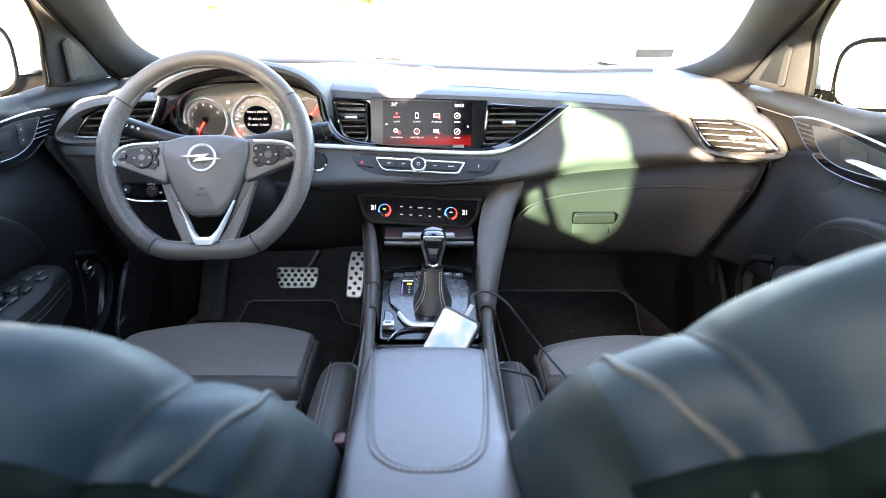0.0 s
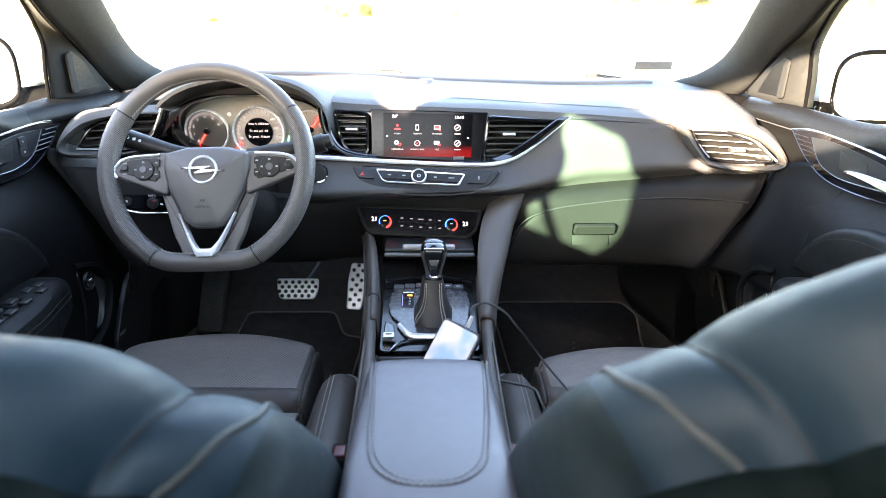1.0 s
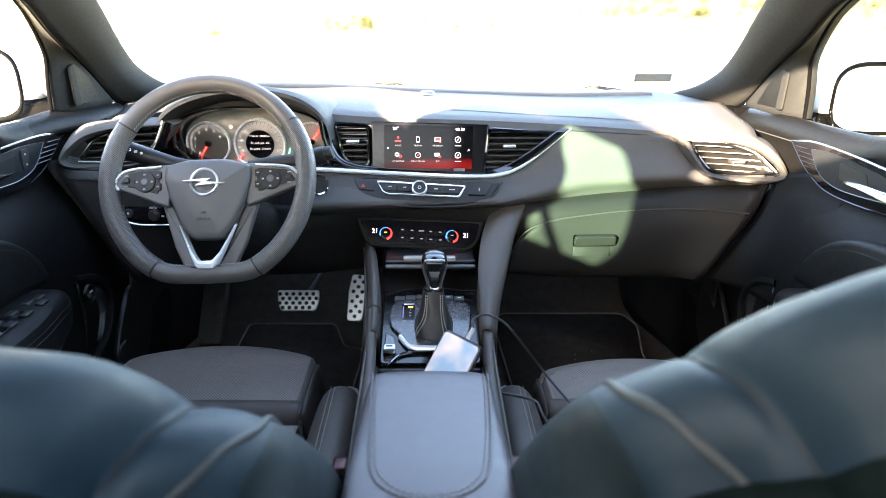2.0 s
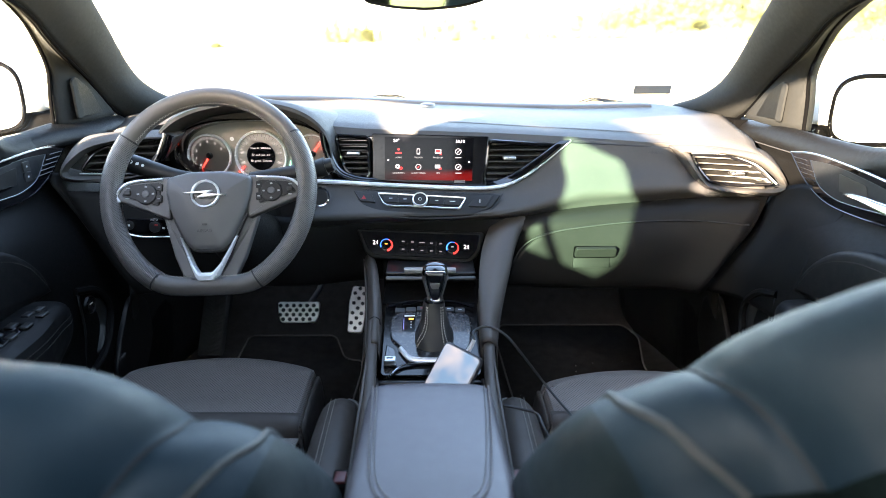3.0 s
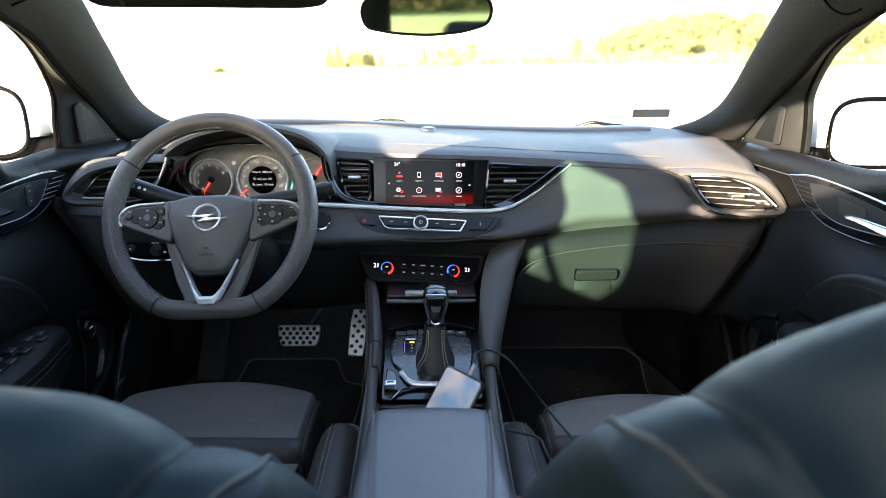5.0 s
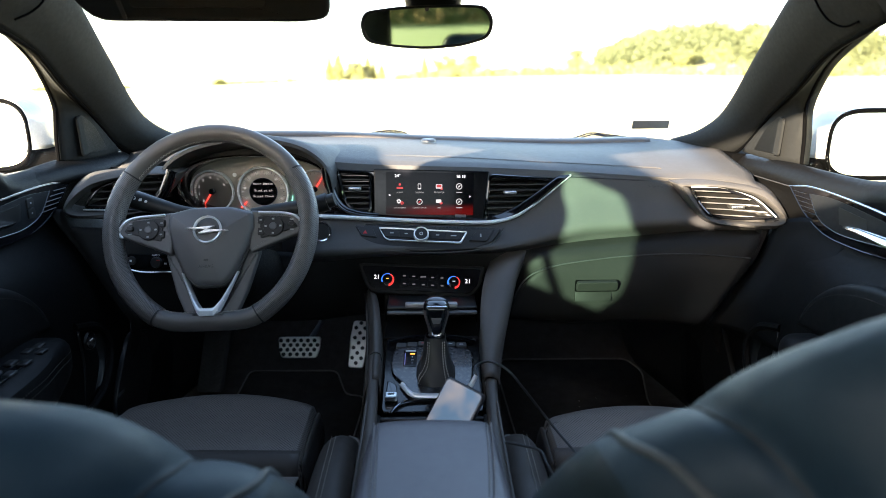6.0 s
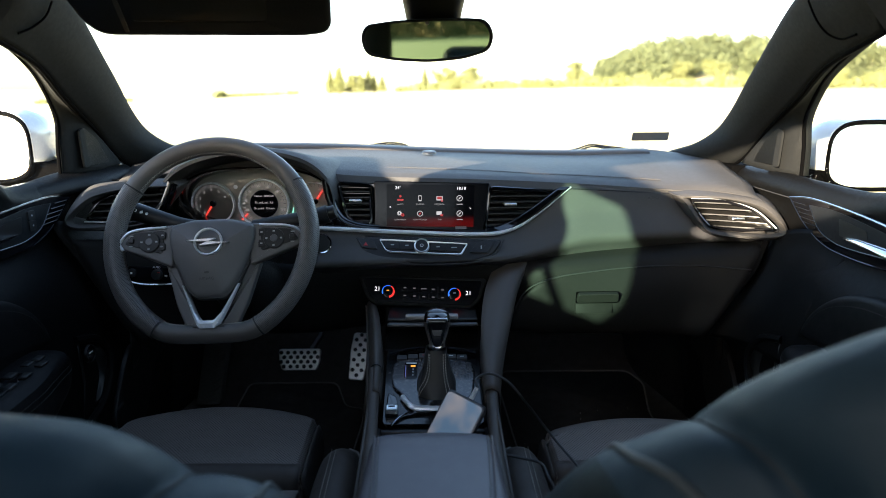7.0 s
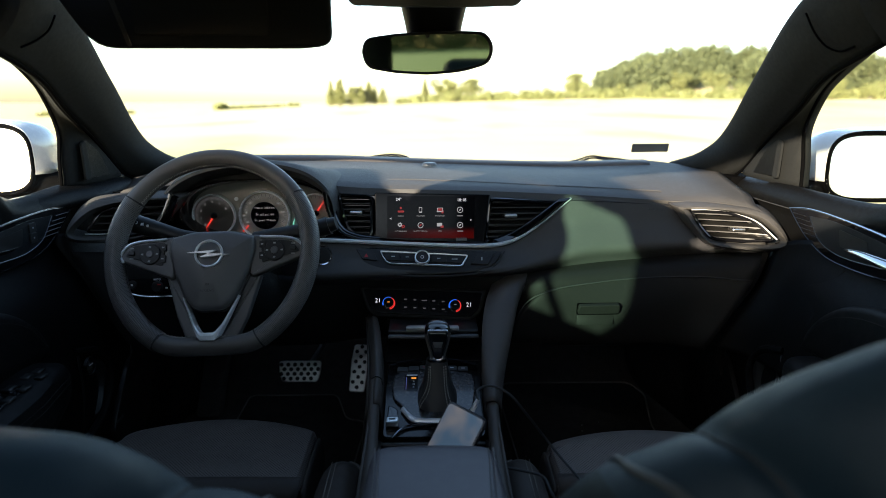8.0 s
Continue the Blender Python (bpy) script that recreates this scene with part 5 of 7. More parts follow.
part("mark", plate(rect(0.004, 0.004, -0.030, 0), 0.0005, LM @ Matrix.Translation((0, 0, 0.014))), M_WHITE, kn)
text("auto_lettering", "AUTO", 0.0055, LM @ Matrix.Translation((0.018, 0.0115, 0.0102)), M_WHITE, ls)
for x in (0.036, 0.046):
    part("mark", plate(rect(0.005, 0.003, x, -0.004), 0.0005, LM @ Matrix.Translation((0, 0, 0.010))), M_WHITE, ls)

# ---- pedals ----
def pedal(name, outline, m, rows_, label, thick=0.010):
    p = thing(name, m.translation, label, "pedal", "pedals")
    pad = part("pad", plate(outline, thick, m, 0.003), M_PEDAL, p, "brushed metal pad")
    for x, y in rows_:
        part("stud", plate(ring2d(0.0052, 12, x, y), 0.003, m @ Matrix.Translation((0, 0, thick - 0.001)), 0.001), M_RUBBER, pad)
    return p


PM = face(-0.341, 1.552, 0.482, 28)
studs = [(x, y) for j, y in enumerate((0.018, 0.006, -0.006, -0.018)) for x in np.arange(-0.048 + 0.008 * (j % 2), 0.0485 - 0.010 * (j == 3), 0.0175) if abs(x) < 0.051 - 0.1 * max(0, -y)]
brake = pedal("brake_pedal", fillet([(-0.055, 0.028), (0.055, 0.028), (0.053, -0.005), (0.045, -0.027), (-0.045, -0.027), (-0.053, -0.005)], 0.007), PM, studs, "studded metal brake pedal above the carpet")
part("arm", tube(spline([(-0.315, 1.57, 0.50), (-0.29, 1.60, 0.535), (-0.27, 1.66, 0.60), (-0.27, 1.74, 0.74)], 14), 0.007, 8), M_STEEL, brake, "steel arm")
AM = face(-0.190, 1.585, 0.472, 32, 0, -4)
studs = [(x + 0.002 * y / 0.05, y) for j, y in enumerate(np.arange(-0.048, 0.062, 0.0135)) for x in ((-0.012, 0.012) if j % 2 else (0.0,))]
accel = pedal("accelerator_pedal", fillet([(-0.022, -0.060), (0.018, -0.060), (0.026, 0.02), (0.024, 0.066), (-0.018, 0.066), (-0.024, 0.02)], 0.007), AM, studs, "tall studded metal accelerator pedal")
part("arm", tube(spline([(-0.19, 1.64, 0.55), (-0.20, 1.68, 0.62), (-0.215, 1.74, 0.72)], 8), 0.008, 8), M_STEEL, accel, "steel arm")
rest = thing("foot_rest", (-0.575, 1.62, 0.36), "ribbed black foot rest beside the pedals", "foot rest")
FM = face(-0.585, 1.60, 0.44, 38)
part("pad", plate(fillet(rect(0.062, 0.20), 0.008), 0.03, FM @ Matrix.Translation((0, 0, -0.02)), 0.003), M_FOOTREST, rest)
for k in range(17):
    for s in (-1, 1):
        part("rib", moved(slab(-0.0155, 0.0155, -0.0017, 0.0017, 0, 0.004, 0.001), FM @ Matrix.Translation((s * 0.0145, -0.088 + 0.011 * k, 0.010)) @ Matrix.Rotation(radians(32 * s), 4, "Z")), M_FOOTREST, rest)

# ---- centre console ----
cons = thing("centre_console", (0, 0.95, 0.45), "black centre console with glossy shifter plate and side rails", "centre console")
part("console_body", slab(-0.098, 0.106, 0.42, 1.20, 0.45, 0.565, 0.02), M_CONSOLE, cons, "black console body")
for s in (-1, 1):
    rail = spline([(0.004 + s * 0.100, 1.00, 0.708), (0.004 + s * 0.097, 0.93, 0.680), (0.004 + s * 0.094, 0.85, 0.662), (0.004 + s * 0.092, 0.70, 0.655), (0.004 + s * 0.092, 0.50, 0.65)], 30)
    part("side_rail", tube(rail, 0.0098, 12), M_CONSOLE, cons, "smooth black side rail")
    part("side_wall", skin([[(0.004 + s * 0.104, 1.02, 0.70), (0.004 + s * 0.106, 0.7, 0.65), (0.004 + s * 0.104, 0.45, 0.645)], [(0.004 + s * 0.115, 1.02, 0.55), (0.004 + s * 0.118, 0.7, 0.52), (0.004 + s * 0.115, 0.45, 0.5)], [(0.004 + s * 0.125, 1.02, 0.37), (0.004 + s * 0.128, 0.7, 0.37), (0.004 + s * 0.125, 0.45, 0.37)]], 16, 8), M_CONSOLE, cons, "console flank", solid=0.004)
# glossy plate, inclined towards the rear
CP = Matrix.Translation((0.005, 0.985, 0.674)) @ Matrix.Rotation(radians(12.5), 4, "X")
plate_part = part("shifter_plate", plate(fillet([(-0.082, -0.078), (0.082, -0.078), (0.088, 0.13), (-0.084, 0.13)], 0.010), 0.006, CP @ Matrix.Translation((0, 0, -0.006)), 0.001), M_DUSTY, cons, "dusty gloss black plate")
# raised glossy island round the gear lever, with a bright front lip
isl = fillet([(-0.034, -0.046), (0.042, -0.046), (0.068, -0.008), (0.074, 0.040), (0.071, 0.079), (0.036, 0.087), (-0.030, 0.088), (-0.068, 0.082), (-0.073, 0.050), (-0.070, 0.012), (-0.046, -0.018)], 0.012)
part("island", plate(isl, 0.006, CP, 0.003), M_ISLAND, plate_part, "smudged glossy island")
part("bright_lip", tube(spline([CP @ Vector(p) for p in ((-0.052, -0.016, 0.005), (-0.036, -0.042, 0.006), (-0.022, -0.047, 0.006), (0.030, -0.047, 0.006), (0.044, -0.040, 0.006))], 24), 0.0046, 8, flat=0.7), M_BRIGHT, plate_part, "bright chrome lip")
part("upper_lip", tube(spline([CP @ Vector(p) for p in ((-0.080, 0.100, 0.006), (-0.045, 0.112, 0.008), (0.0, 0.116, 0.009), (0.045, 0.113, 0.008), (0.080, 0.101, 0.006))], 24), 0.003, 8, flat=0.6), M_PIANO, plate_part, "gloss black brow")
# row of mode buttons
for i, x in enumerate((-0.056, -0.036, -0.016, 0.034, 0.054)):
    yb = 0.101 - 0.006 * abs(x) / 0.05
    b = part("mode_button", plate(fillet(rect(0.0185, 0.013, x, yb), 0.002), 0.005, CP, 0.0015), M_MODE, plate_part)
    if i > 1:
        part("mark", plate(rect(0.007, 0.0016, x, yb), 0.0004, CP @ Matrix.Translation((0, 0, 0.005))), (M_RED, M_WHITE, M_WHITE)[i - 2], b)
# gear display
gd = part("gear_display", plate(fillet(rect(0.0235, 0.048, -0.039, 0.052), 0.003), 0.0065, CP, 0.001), M_PIANO, plate_part, "small lit gear display")
GD = CP @ Matrix.Translation((0, 0, 0.0066))
part("display_edge", plate(fillet(rect(0.019, 0.0030, -0.038, 0.0725), 0.001), 0.0005, GD), M_WHITE, gd, "pale upper edge")
part("gear_bar", plate(rect(0.0085, 0.004, -0.035, 0.064), 0.0004, GD), G_AMBER, gd)
for words, yy in (("R", 0.055), ("N", 0.047), ("D", 0.039)):
    text("gear_letter", words, 0.0046, GD @ Matrix.Translation((-0.035, yy, 0)), M_WHITE, gd)
part("gear_slot", plate(rect(0.0012, 0.034, -0.048, 0.050), 0.0004, GD), glow("blue_line", (0.15, 0.2, 0.6), 0.05), gd)
# parking brake switch
pb = part("parking_brake", plate(fillet([(-0.078, -0.062), (-0.056, -0.060), (-0.060, -0.018), (-0.076, -0.006)], 0.004), 0.006, CP, 0.002), M_PIANO, plate_part, "parking brake switch well")
sw2 = part("brake_switch", plate(fillet(rect(0.020, 0.015, -0.0675, -0.052), 0.003), 0.014, CP, 0.003), M_SATIN, plate_part, "silver parking brake switch")
part("switch_mark", plate(rect(0.011, 0.0035, -0.0675, -0.051), 0.0005, CP @ Matrix.Translation((0, 0, 0.014))), M_VENT, sw2)
# cup well with bright rim at the armrest
part("cup_well", merge(slab(-0.080, 0.088, 0.895, 0.905, 0.56, 0.652, 0.003), slab(-0.086, -0.078, 0.74, 0.905, 0.56, 0.655, 0.003), slab(0.086, 0.094, 0.74, 0.905, 0.56, 0.655, 0.003), slab(-0.080, 0.088, 0.742, 0.90, 0.564, 0.570, 0.002)), M_VENT, cons, "dark deep cup well")
part("cup_rim", tube(spline([CP @ Vector(p) for p in ((-0.068, -0.085, 0.003), (-0.0555, -0.066, 0.004), (-0.042, -0.0567, 0.004), (0.0, -0.0535, 0.004), (0.045, -0.0555, 0.004), (0.066, -0.064, 0.003))], 24), 0.0030, 8, flat=0.6), M_CHROME, plate_part, "bright rim of the cup well")
# stowage shelf behind the lever
nb = thing("stowage_tray", (0.005, 1.16, 0.70), "open stowage tray with roller lid and round socket cover", "stowage tray")
part("tray_floor", slab(-0.085, 0.094, 1.105, 1.225, 0.695, 0.702, 0.002), M_LOWER, nb)
part("tray_back", slab(-0.090, 0.099, 1.205, 1.215, 0.69, 0.78, 0.003), M_LOWER, nb, "dark rear wall")
part("roller_lid", slab(-0.079, 0.090, 1.115, 1.20, 0.7505, 0.758, 0.003), M_VENT, nb, "ribbed roller lid")
part("lid_lip", slab(-0.079, 0.090, 1.1065, 1.1165, 0.7445, 0.7515, 0.003), M_GREY, nb, "grey lip of the lid")
part("lid_handle", slab(-0.045, 0.053, 1.110, 1.124, 0.7575, 0.766, 0.003), M_PULL, nb, "silver pull of the lid")
part("socket_cover", plate(ring2d(0.019, 28, 0, 0), 0.006, face(0.052, 1.206, 0.722, 4), 0.002), M_BUTTON, nb, "round socket cover")

# gear lever with stitched boot
gl = thing("gear_lever", (0.012, 0.99, 0.68), "leather and chrome gear lever with stitched boot", "gear lever")
rows = []
for k, (z, rx, ry, dy) in enumerate(((0.680, 0.034, 0.044, 0.0), (0.692, 0.031, 0.039, 0.0), (0.705, 0.0265, 0.032, 0.001), (0.722, 0.0225, 0.026, 0.003), (0.738, 0.0195, 0.021, 0.005), (0.751, 0.0170, 0.018, 0.006))):
    rows.append([(0.011 + rx * math.copysign(abs(math.cos(a)) ** 0.7, math.cos(a)) * (1 + 0.05 * math.sin(5 * a + k)), 0.992 + dy + ry * math.copysign(abs(math.sin(a)) ** 0.7, math.sin(a)) * (1 + 0.04 * math.cos(4 * a + 2 * k)), z) for a in np.linspace(0, 2 * math.pi, 36, endpoint=False)])
rows = [list(r) for r in np.transpose(np.array([spline([q[i] for q in rows], 14) for i in range(36)]), (1, 0, 2))]
boot = part("boot", grid_bm(rows, closed_v=True), M_BOOT, gl, "creased black leather boot")
for a0, a1, swing in ((205, 228, 14), (218, 241, 14), (292, 300, -5), (306, 313, -5)):
    line = []
    for k in range(13):
        f = k / 12
        a = a0 + (a1 - a0) * f + swing * math.sin(math.pi * f)
        u = a / 10.0
        lo, hi = Vector(rows[k][int(u) % 36]), Vector(rows[k][(int(u) + 1) % 36])
        q = lo.lerp(hi, u - int(u))
        line.append(q + (q - Vector((0.011, 0.995, q.z))).normalized() * 0.0004)
    sk = spline(line, 34)
    for k in range(0, 33, 2):
        part("stitch", tube([sk[k], sk[k + 1] * 1.3 - sk[k] * 0.3], 0.0009, 4), M_STITCH, boot, smooth=False)
part("collar", tube([(0.011, 0.998, 0.7495), (0.011, 0.9985, 0.7535)], [0.0155, 0.0155], 24), M_CHROME, gl, "thin chrome collar")
kr = []
for z, rx, ry, dy in ((0.753, 0.0140, 0.0165, 0.0), (0.765, 0.0165, 0.0190, 0.001), (0.778, 0.0205, 0.0220, 0.002), (0.790, 0.0235, 0.0240, 0.003), (0.800, 0.0240, 0.0240, 0.004), (0.808, 0.0215, 0.0210, 0.005), (0.8125, 0.0150, 0.0150, 0.006), (0.814, 0.004, 0.004, 0.006)):
    kr.append([(0.012 + 0.92 * rx * math.cos(a), 0.999 + dy + ry * math.sin(a), z) for a in np.linspace(0, 2 * math.pi, 32, endpoint=False)])
kr = [list(r) for r in np.transpose(np.array([spline([q[i] for q in kr], 22) for i in range(32)]), (1, 0, 2))]
kb = part("knob", grid_bm(kr[:14], closed_v=True, caps=True), M_BOLSTER, gl, "rounded leather knob")
part("knob_top", grid_bm(kr[13:], closed_v=True, caps=True), M_PIANO, kb, "gloss black domed top")
KM = face(0.012, 0.9775, 0.784, 8)
drop = [(-0.0180, 0.026), (0.0180, 0.026), (0.0170, 0.010), (0.0085, -0.021), (0.0045, -0.025), (-0.0045, -0.025), (-0.0085, -0.021), (-0.0170, 0.010)]
part("knob_face", frame_ring(fillet(drop, 0.004), [(x * 0.90, y * 0.91) for x, y in fillet(drop, 0.004)], 0.004, KM @ Matrix.Translation((0, 0, -0.0015))), M_TRIM, kb, "chrome drop-shaped rim")
part("knob_inset", plate([(x * 0.87, y * 0.89) for x, y in fillet(drop, 0.004)], 0.0015, KM, 0.0005, dome=0.001), M_PIANO, kb, "gloss black inset")
part("knob_button", plate(fillet([(-0.009, 0.006), (0.009, 0.006), (0.0055, -0.004), (-0.0055, -0.004)], 0.002), 0.003, KM, 0.001), M_GREY, kb)
part("knob_cap", moved(plate(ring2d(0.0165, 28, 0, 0), 0.003, Matrix.Translation((0.012, 1.004, 0.8085)) @ Matrix.Rotation(radians(18), 4, "X"), 0.0015, dome=0.004), Matrix.Identity(4)), M_PIANO, kb, "gloss black cap")

# ---- armrest ----
ar = thing("armrest", (0.004, 0.56, 0.64), "padded slate leather armrest with double stitching", "armrest")
rows = []
for y, w, zt in ((0.38, 0.092, 0.728), (0.44, 0.0925, 0.734), (0.52, 0.091, 0.737), (0.60, 0.088, 0.737), (0.67, 0.085, 0.737), (0.715, 0.083, 0.737), (0.742, 0.081, 0.735), (0.757, 0.078, 0.729), (0.765, 0.075, 0.718), (0.768, 0.072, 0.70), (0.768, 0.070, 0.66)):
    sec = [(-w, zt - 0.075), (-w, zt - 0.022), (-w * 0.975, zt - 0.009), (-w * 0.90, zt - 0.002), (-w * 0.5, zt + 0.001), (0, zt + 0.002), (w * 0.5, zt + 0.001), (w * 0.90, zt - 0.002), (w * 0.975, zt - 0.009), (w, zt - 0.022), (w, zt - 0.075)]
    rows.append([(0.003 + p[0], y, p[1]) for p in spline(sec, 40)])
rows = [list(r) for r in np.transpose(np.array([spline([q[i] for q in rows], 44) for i in range(40)]), (1, 0, 2))]
part("cushion", grid_bm(rows), M_ARM, ar, "slate leather lid", solid=0.004)
part("box", slab(-0.080, 0.086, 0.39, 0.755, 0.635, 0.70, 0.01), M_LOWER, ar, "black box below")
for off in (0.0, 0.0055):
    pts = spline([(-0.073 + off, 0.742, 0.7365), (-0.069 + off, 0.66, 0.7390), (-0.064 + off, 0.58, 0.7395), (-0.055 + off, 0.532 + off, 0.7395), (-0.030 + off * 0.5, 0.507 + off, 0.7395), (0.004, 0.501 + off, 0.7395), (0.036 - off * 0.5, 0.507 + off, 0.7395), (0.060 - off, 0.532 + off, 0.7395), (0.069 - off, 0.58, 0.7395), (0.076 - off, 0.66, 0.7390), (0.080 - off, 0.742, 0.7365)], 150)
    part("seam", tube(pts + np.array((0, 0, -0.0018)), 0.0019 if off == 0 else 0.0011, 5), M_ARM, ar, "raised seam")
    for k in range(0, 149, 2):
        part("stitch", tube([pts[k] + (0, 0, 0.0002), pts[k + 1] * 0.8 + pts[k] * 0.2 + (0, 0, 0.0002)], 0.0005, 4), M_THREAD, ar, smooth=False)

# ---- phone and its cable ----
ph = thing("smartphone", (0.044, 0.86, 0.675), "slim dark smartphone in the cup well, pale sky on its glossy screen", "phone")
PA, PB = Vector((0.030, 0.926, 0.712)), Vector((0.085, 0.875, 0.705))
px_ = (PB - PA).normalized()
py_ = Vector((-0.44, -0.44, -0.78)); py_ = (py_ - px_ * py_.dot(px_)).normalized()
pz_ = px_.cross(-py_).normalized()
pm = Matrix((px_, -py_, pz_)).transposed().to_4x4()
pm.translation = PA - pz_ * 0.0
W_, H_ = 0.0755, 0.150
o = fillet([(0, 0), (W_, 0), (W_, -H_), (0, -H_)][::-1], 0.009, 6)
body = part("shell", plate(o, 0.0075, pm @ Matrix.Translation((0, 0, -0.0075)), 0.002), M_PHONE_BACK, ph, "dark shell")
# pale blue and white emission stands in for sky mirrored in the glass
M_SCREEN = glow("phone_glass", (0.86, 0.92, 1.0), 0.021, 0.5)
pn = M_SCREEN.node_tree
pnoise, pramp = pn.nodes.new("ShaderNodeTexNoise"), pn.nodes.new("ShaderNodeValToRGB")
pnoise.inputs["Scale"].default_value, pnoise.inputs["Detail"].default_value = 3.0, 1
pramp.color_ramp.elements[0].position, pramp.color_ramp.elements[0].color = 0.35, (0.30, 0.55, 0.85, 1)
pramp.color_ramp.elements[1].position, pramp.color_ramp.elements[1].color = 0.62, (1.0, 0.95, 0.95, 1)
pn.links.new(pnoise.outputs["Fac"], pramp.inputs["Fac"])
pn.links.new(pramp.outputs["Color"], pn.nodes["Principled BSDF"].inputs["Emission Color"])
part("screen", plate(fillet([(0.003, -0.004), (W_ - 0.003, -0.004), (W_ - 0.003, -H_ + 0.004), (0.003, -H_ + 0.004)][::-1], 0.007, 6), 0.0005, pm), M_SCREEN, ph, "glossy screen with the sky's reflection as pale glow")
cb = thing("charging_cable", (0.085, 0.93, 0.70), "thin black charging cable looping over the console", "cable")
part("plug", tube([pm @ Vector((0.044, 0.0, -0.0035)), pm @ Vector((0.044, 0.020, -0.0035))], [0.0042, 0.0034], 10), M_PLUG, cb, "pale plug")
p0 = pm @ Vector((0.044, 0.020, -0.0035))
cpts = spline([tuple(p0), (0.075, 0.938, 0.722), (0.096, 0.943, 0.728), (0.124, 0.930, 0.720), (0.150, 0.927, 0.690), (0.183, 0.945, 0.640), (0.208, 0.925, 0.613), (0.228, 0.858, 0.610), (0.250, 0.77, 0.604), (0.27, 0.64, 0.585)], 60)
part("cord", tube(cpts, 0.0021, 8), M_CABLE, cb, "black cord")
c2 = spline([(0.100, 0.822, 0.658), (0.137, 0.816, 0.653), (0.162, 0.813, 0.646), (0.168, 0.789, 0.640), (0.176, 0.768, 0.630), (0.190, 0.70, 0.61)], 40)
part("cord", tube(c2, 0.0021, 8), M_CABLE, cb, "black cord")

# ---- front seats ----
def seat(s, xc, top, front, dz, label):
    """A front seat on the side s; top: the stations of its shoulder; front: how far the thigh rest reaches."""
    st = thing("front_seat", (xc, 0.72, 0.36), label, "car seat", "front seats")
    # thigh rest
    rows = []
    xa, xb = xc - 0.178, xc + 0.172
    zt = 0.600 + dz
    for u in np.linspace(-1, 1, 29):
        e = max(0.0, (abs(u) - 0.90) / 0.10)
        x = xc - 0.003 + 0.176 * u
        yf = front - 0.040 * u * u
        d = 0.016 * e * e
        crown = 0.006 * (1 - u * u)
        sec = [(0.866, zt - 0.10), (0.862, zt - 0.03 - d), (0.868, zt - 0.008 - d), (0.885, zt - d + crown * 0.5), (0.97, zt - d + crown), (yf - 0.05 - d, zt + 0.001 - d + crown), (yf - 0.018 - d, zt - 0.008 - d + crown), (yf - d, zt - 0.034 - d), (yf - 0.004 - d, zt - 0.075), (yf - 0.03, zt - 0.11)]
        rows.append([(x, p[0], p[1]) for p in spline(sec, 36)])
    part("thigh_rest", grid_bm(rows), M_PERF, st, "perforated leather thigh rest", solid=0.004)
    for x in (xa - 0.001, xb + 0.001):
        part("thigh_side", skin([[(x, 0.868, zt - 0.012), (x, 0.95, zt - 0.006), (x, front - 0.07, zt - 0.012), (x, front - 0.045, zt - 0.04)], [(x + math.copysign(0.004, x - xc), 0.868, zt - 0.06), (x + math.copysign(0.004, x - xc), 0.95, zt - 0.06), (x + math.copysign(0.004, x - xc), front - 0.07, zt - 0.065), (x + math.copysign(0.004, x - xc), front - 0.05, zt - 0.07)], [(x, 0.868, zt - 0.11), (x, 0.95, zt - 0.11), (x, front - 0.08, zt - 0.11), (x, front - 0.06, zt - 0.10)]], 12, 8), M_BOLSTER, st, "plain leather side", solid=0.003)
    band = []
    for u in np.linspace(-0.97, 0.97, 17):
        x = xc - 0.003 + 0.176 * u
        band.append([(x, y, z) for _, y, z in spline([(0, 0.888, zt + 0.0048 - 0.003 * u * u), (0, 0.873, zt - 0.0005), (0, 0.8615, zt - 0.012), (0, 0.8575, zt - 0.035), (0, 0.861, zt - 0.08)], 10)])
    part("rear_band", grid_bm(band), M_BOLSTER, st, "plain leather band behind the thigh rest", solid=0.002)
    seam = spline([(xa + 0.01, 0.866, zt - 0.016), (xc, 0.864, zt - 0.012), (xb - 0.01, 0.866, zt - 0.016)], 60)
    for k in range(0, 59, 2):
        part("stitch", tube([seam[k] + (0, 0.004, 0.009), seam[k + 1] * 0.8 + seam[k] * 0.2 + (0, 0.004, 0.009)], 0.0006, 4), M_GREY, st, smooth=False)
    # seat cushion behind it
    rows = []
    for u in np.linspace(-1, 1, 21):
        x = xc - 0.003 + 0.176 * u
        sec = [(0.855, zt - 0.10), (0.852, zt - 0.035), (0.84, zt - 0.012), (0.80, zt - 0.006), (0.65, zt - 0.03), (0.50, zt - 0.05), (0.42, zt - 0.04)]
        rows.append([(x, p[0], p[1]) for p in spline(sec, 24)])
    part("seat_cushion", grid_bm(rows), M_PERF, st, "perforated leather seat", solid=0.004)
    # side bolsters with piping and double stitching
    for side, inner in ((-s, True), (s, False)):
        bx = s * 0.142 if inner else xc + s * 0.222
        rows = []
        for y, w, h in ((0.938, 0.010, -0.035), (0.930, 0.024, -0.006), (0.915, 0.031, 0.012), (0.89, 0.0345, 0.021), (0.82, 0.037, 0.024), (0.70, 0.038, 0.026), (0.55, 0.038, 0.04), (0.45, 0.036, 0.06)):
            c = []
            for a in np.linspace(-0.35 * math.pi, 1.35 * math.pi, 26):
                c.append((bx + w * math.cos(a) * 1.0, y - 0.0 * math.sin(a), zt - 0.055 + (h + 0.055) * (0.5 + 0.5 * math.sin(a)) if math.sin(a) > -0.2 else zt - 0.10 + 0.12 * math.sin(a)))
            rows.append(c)
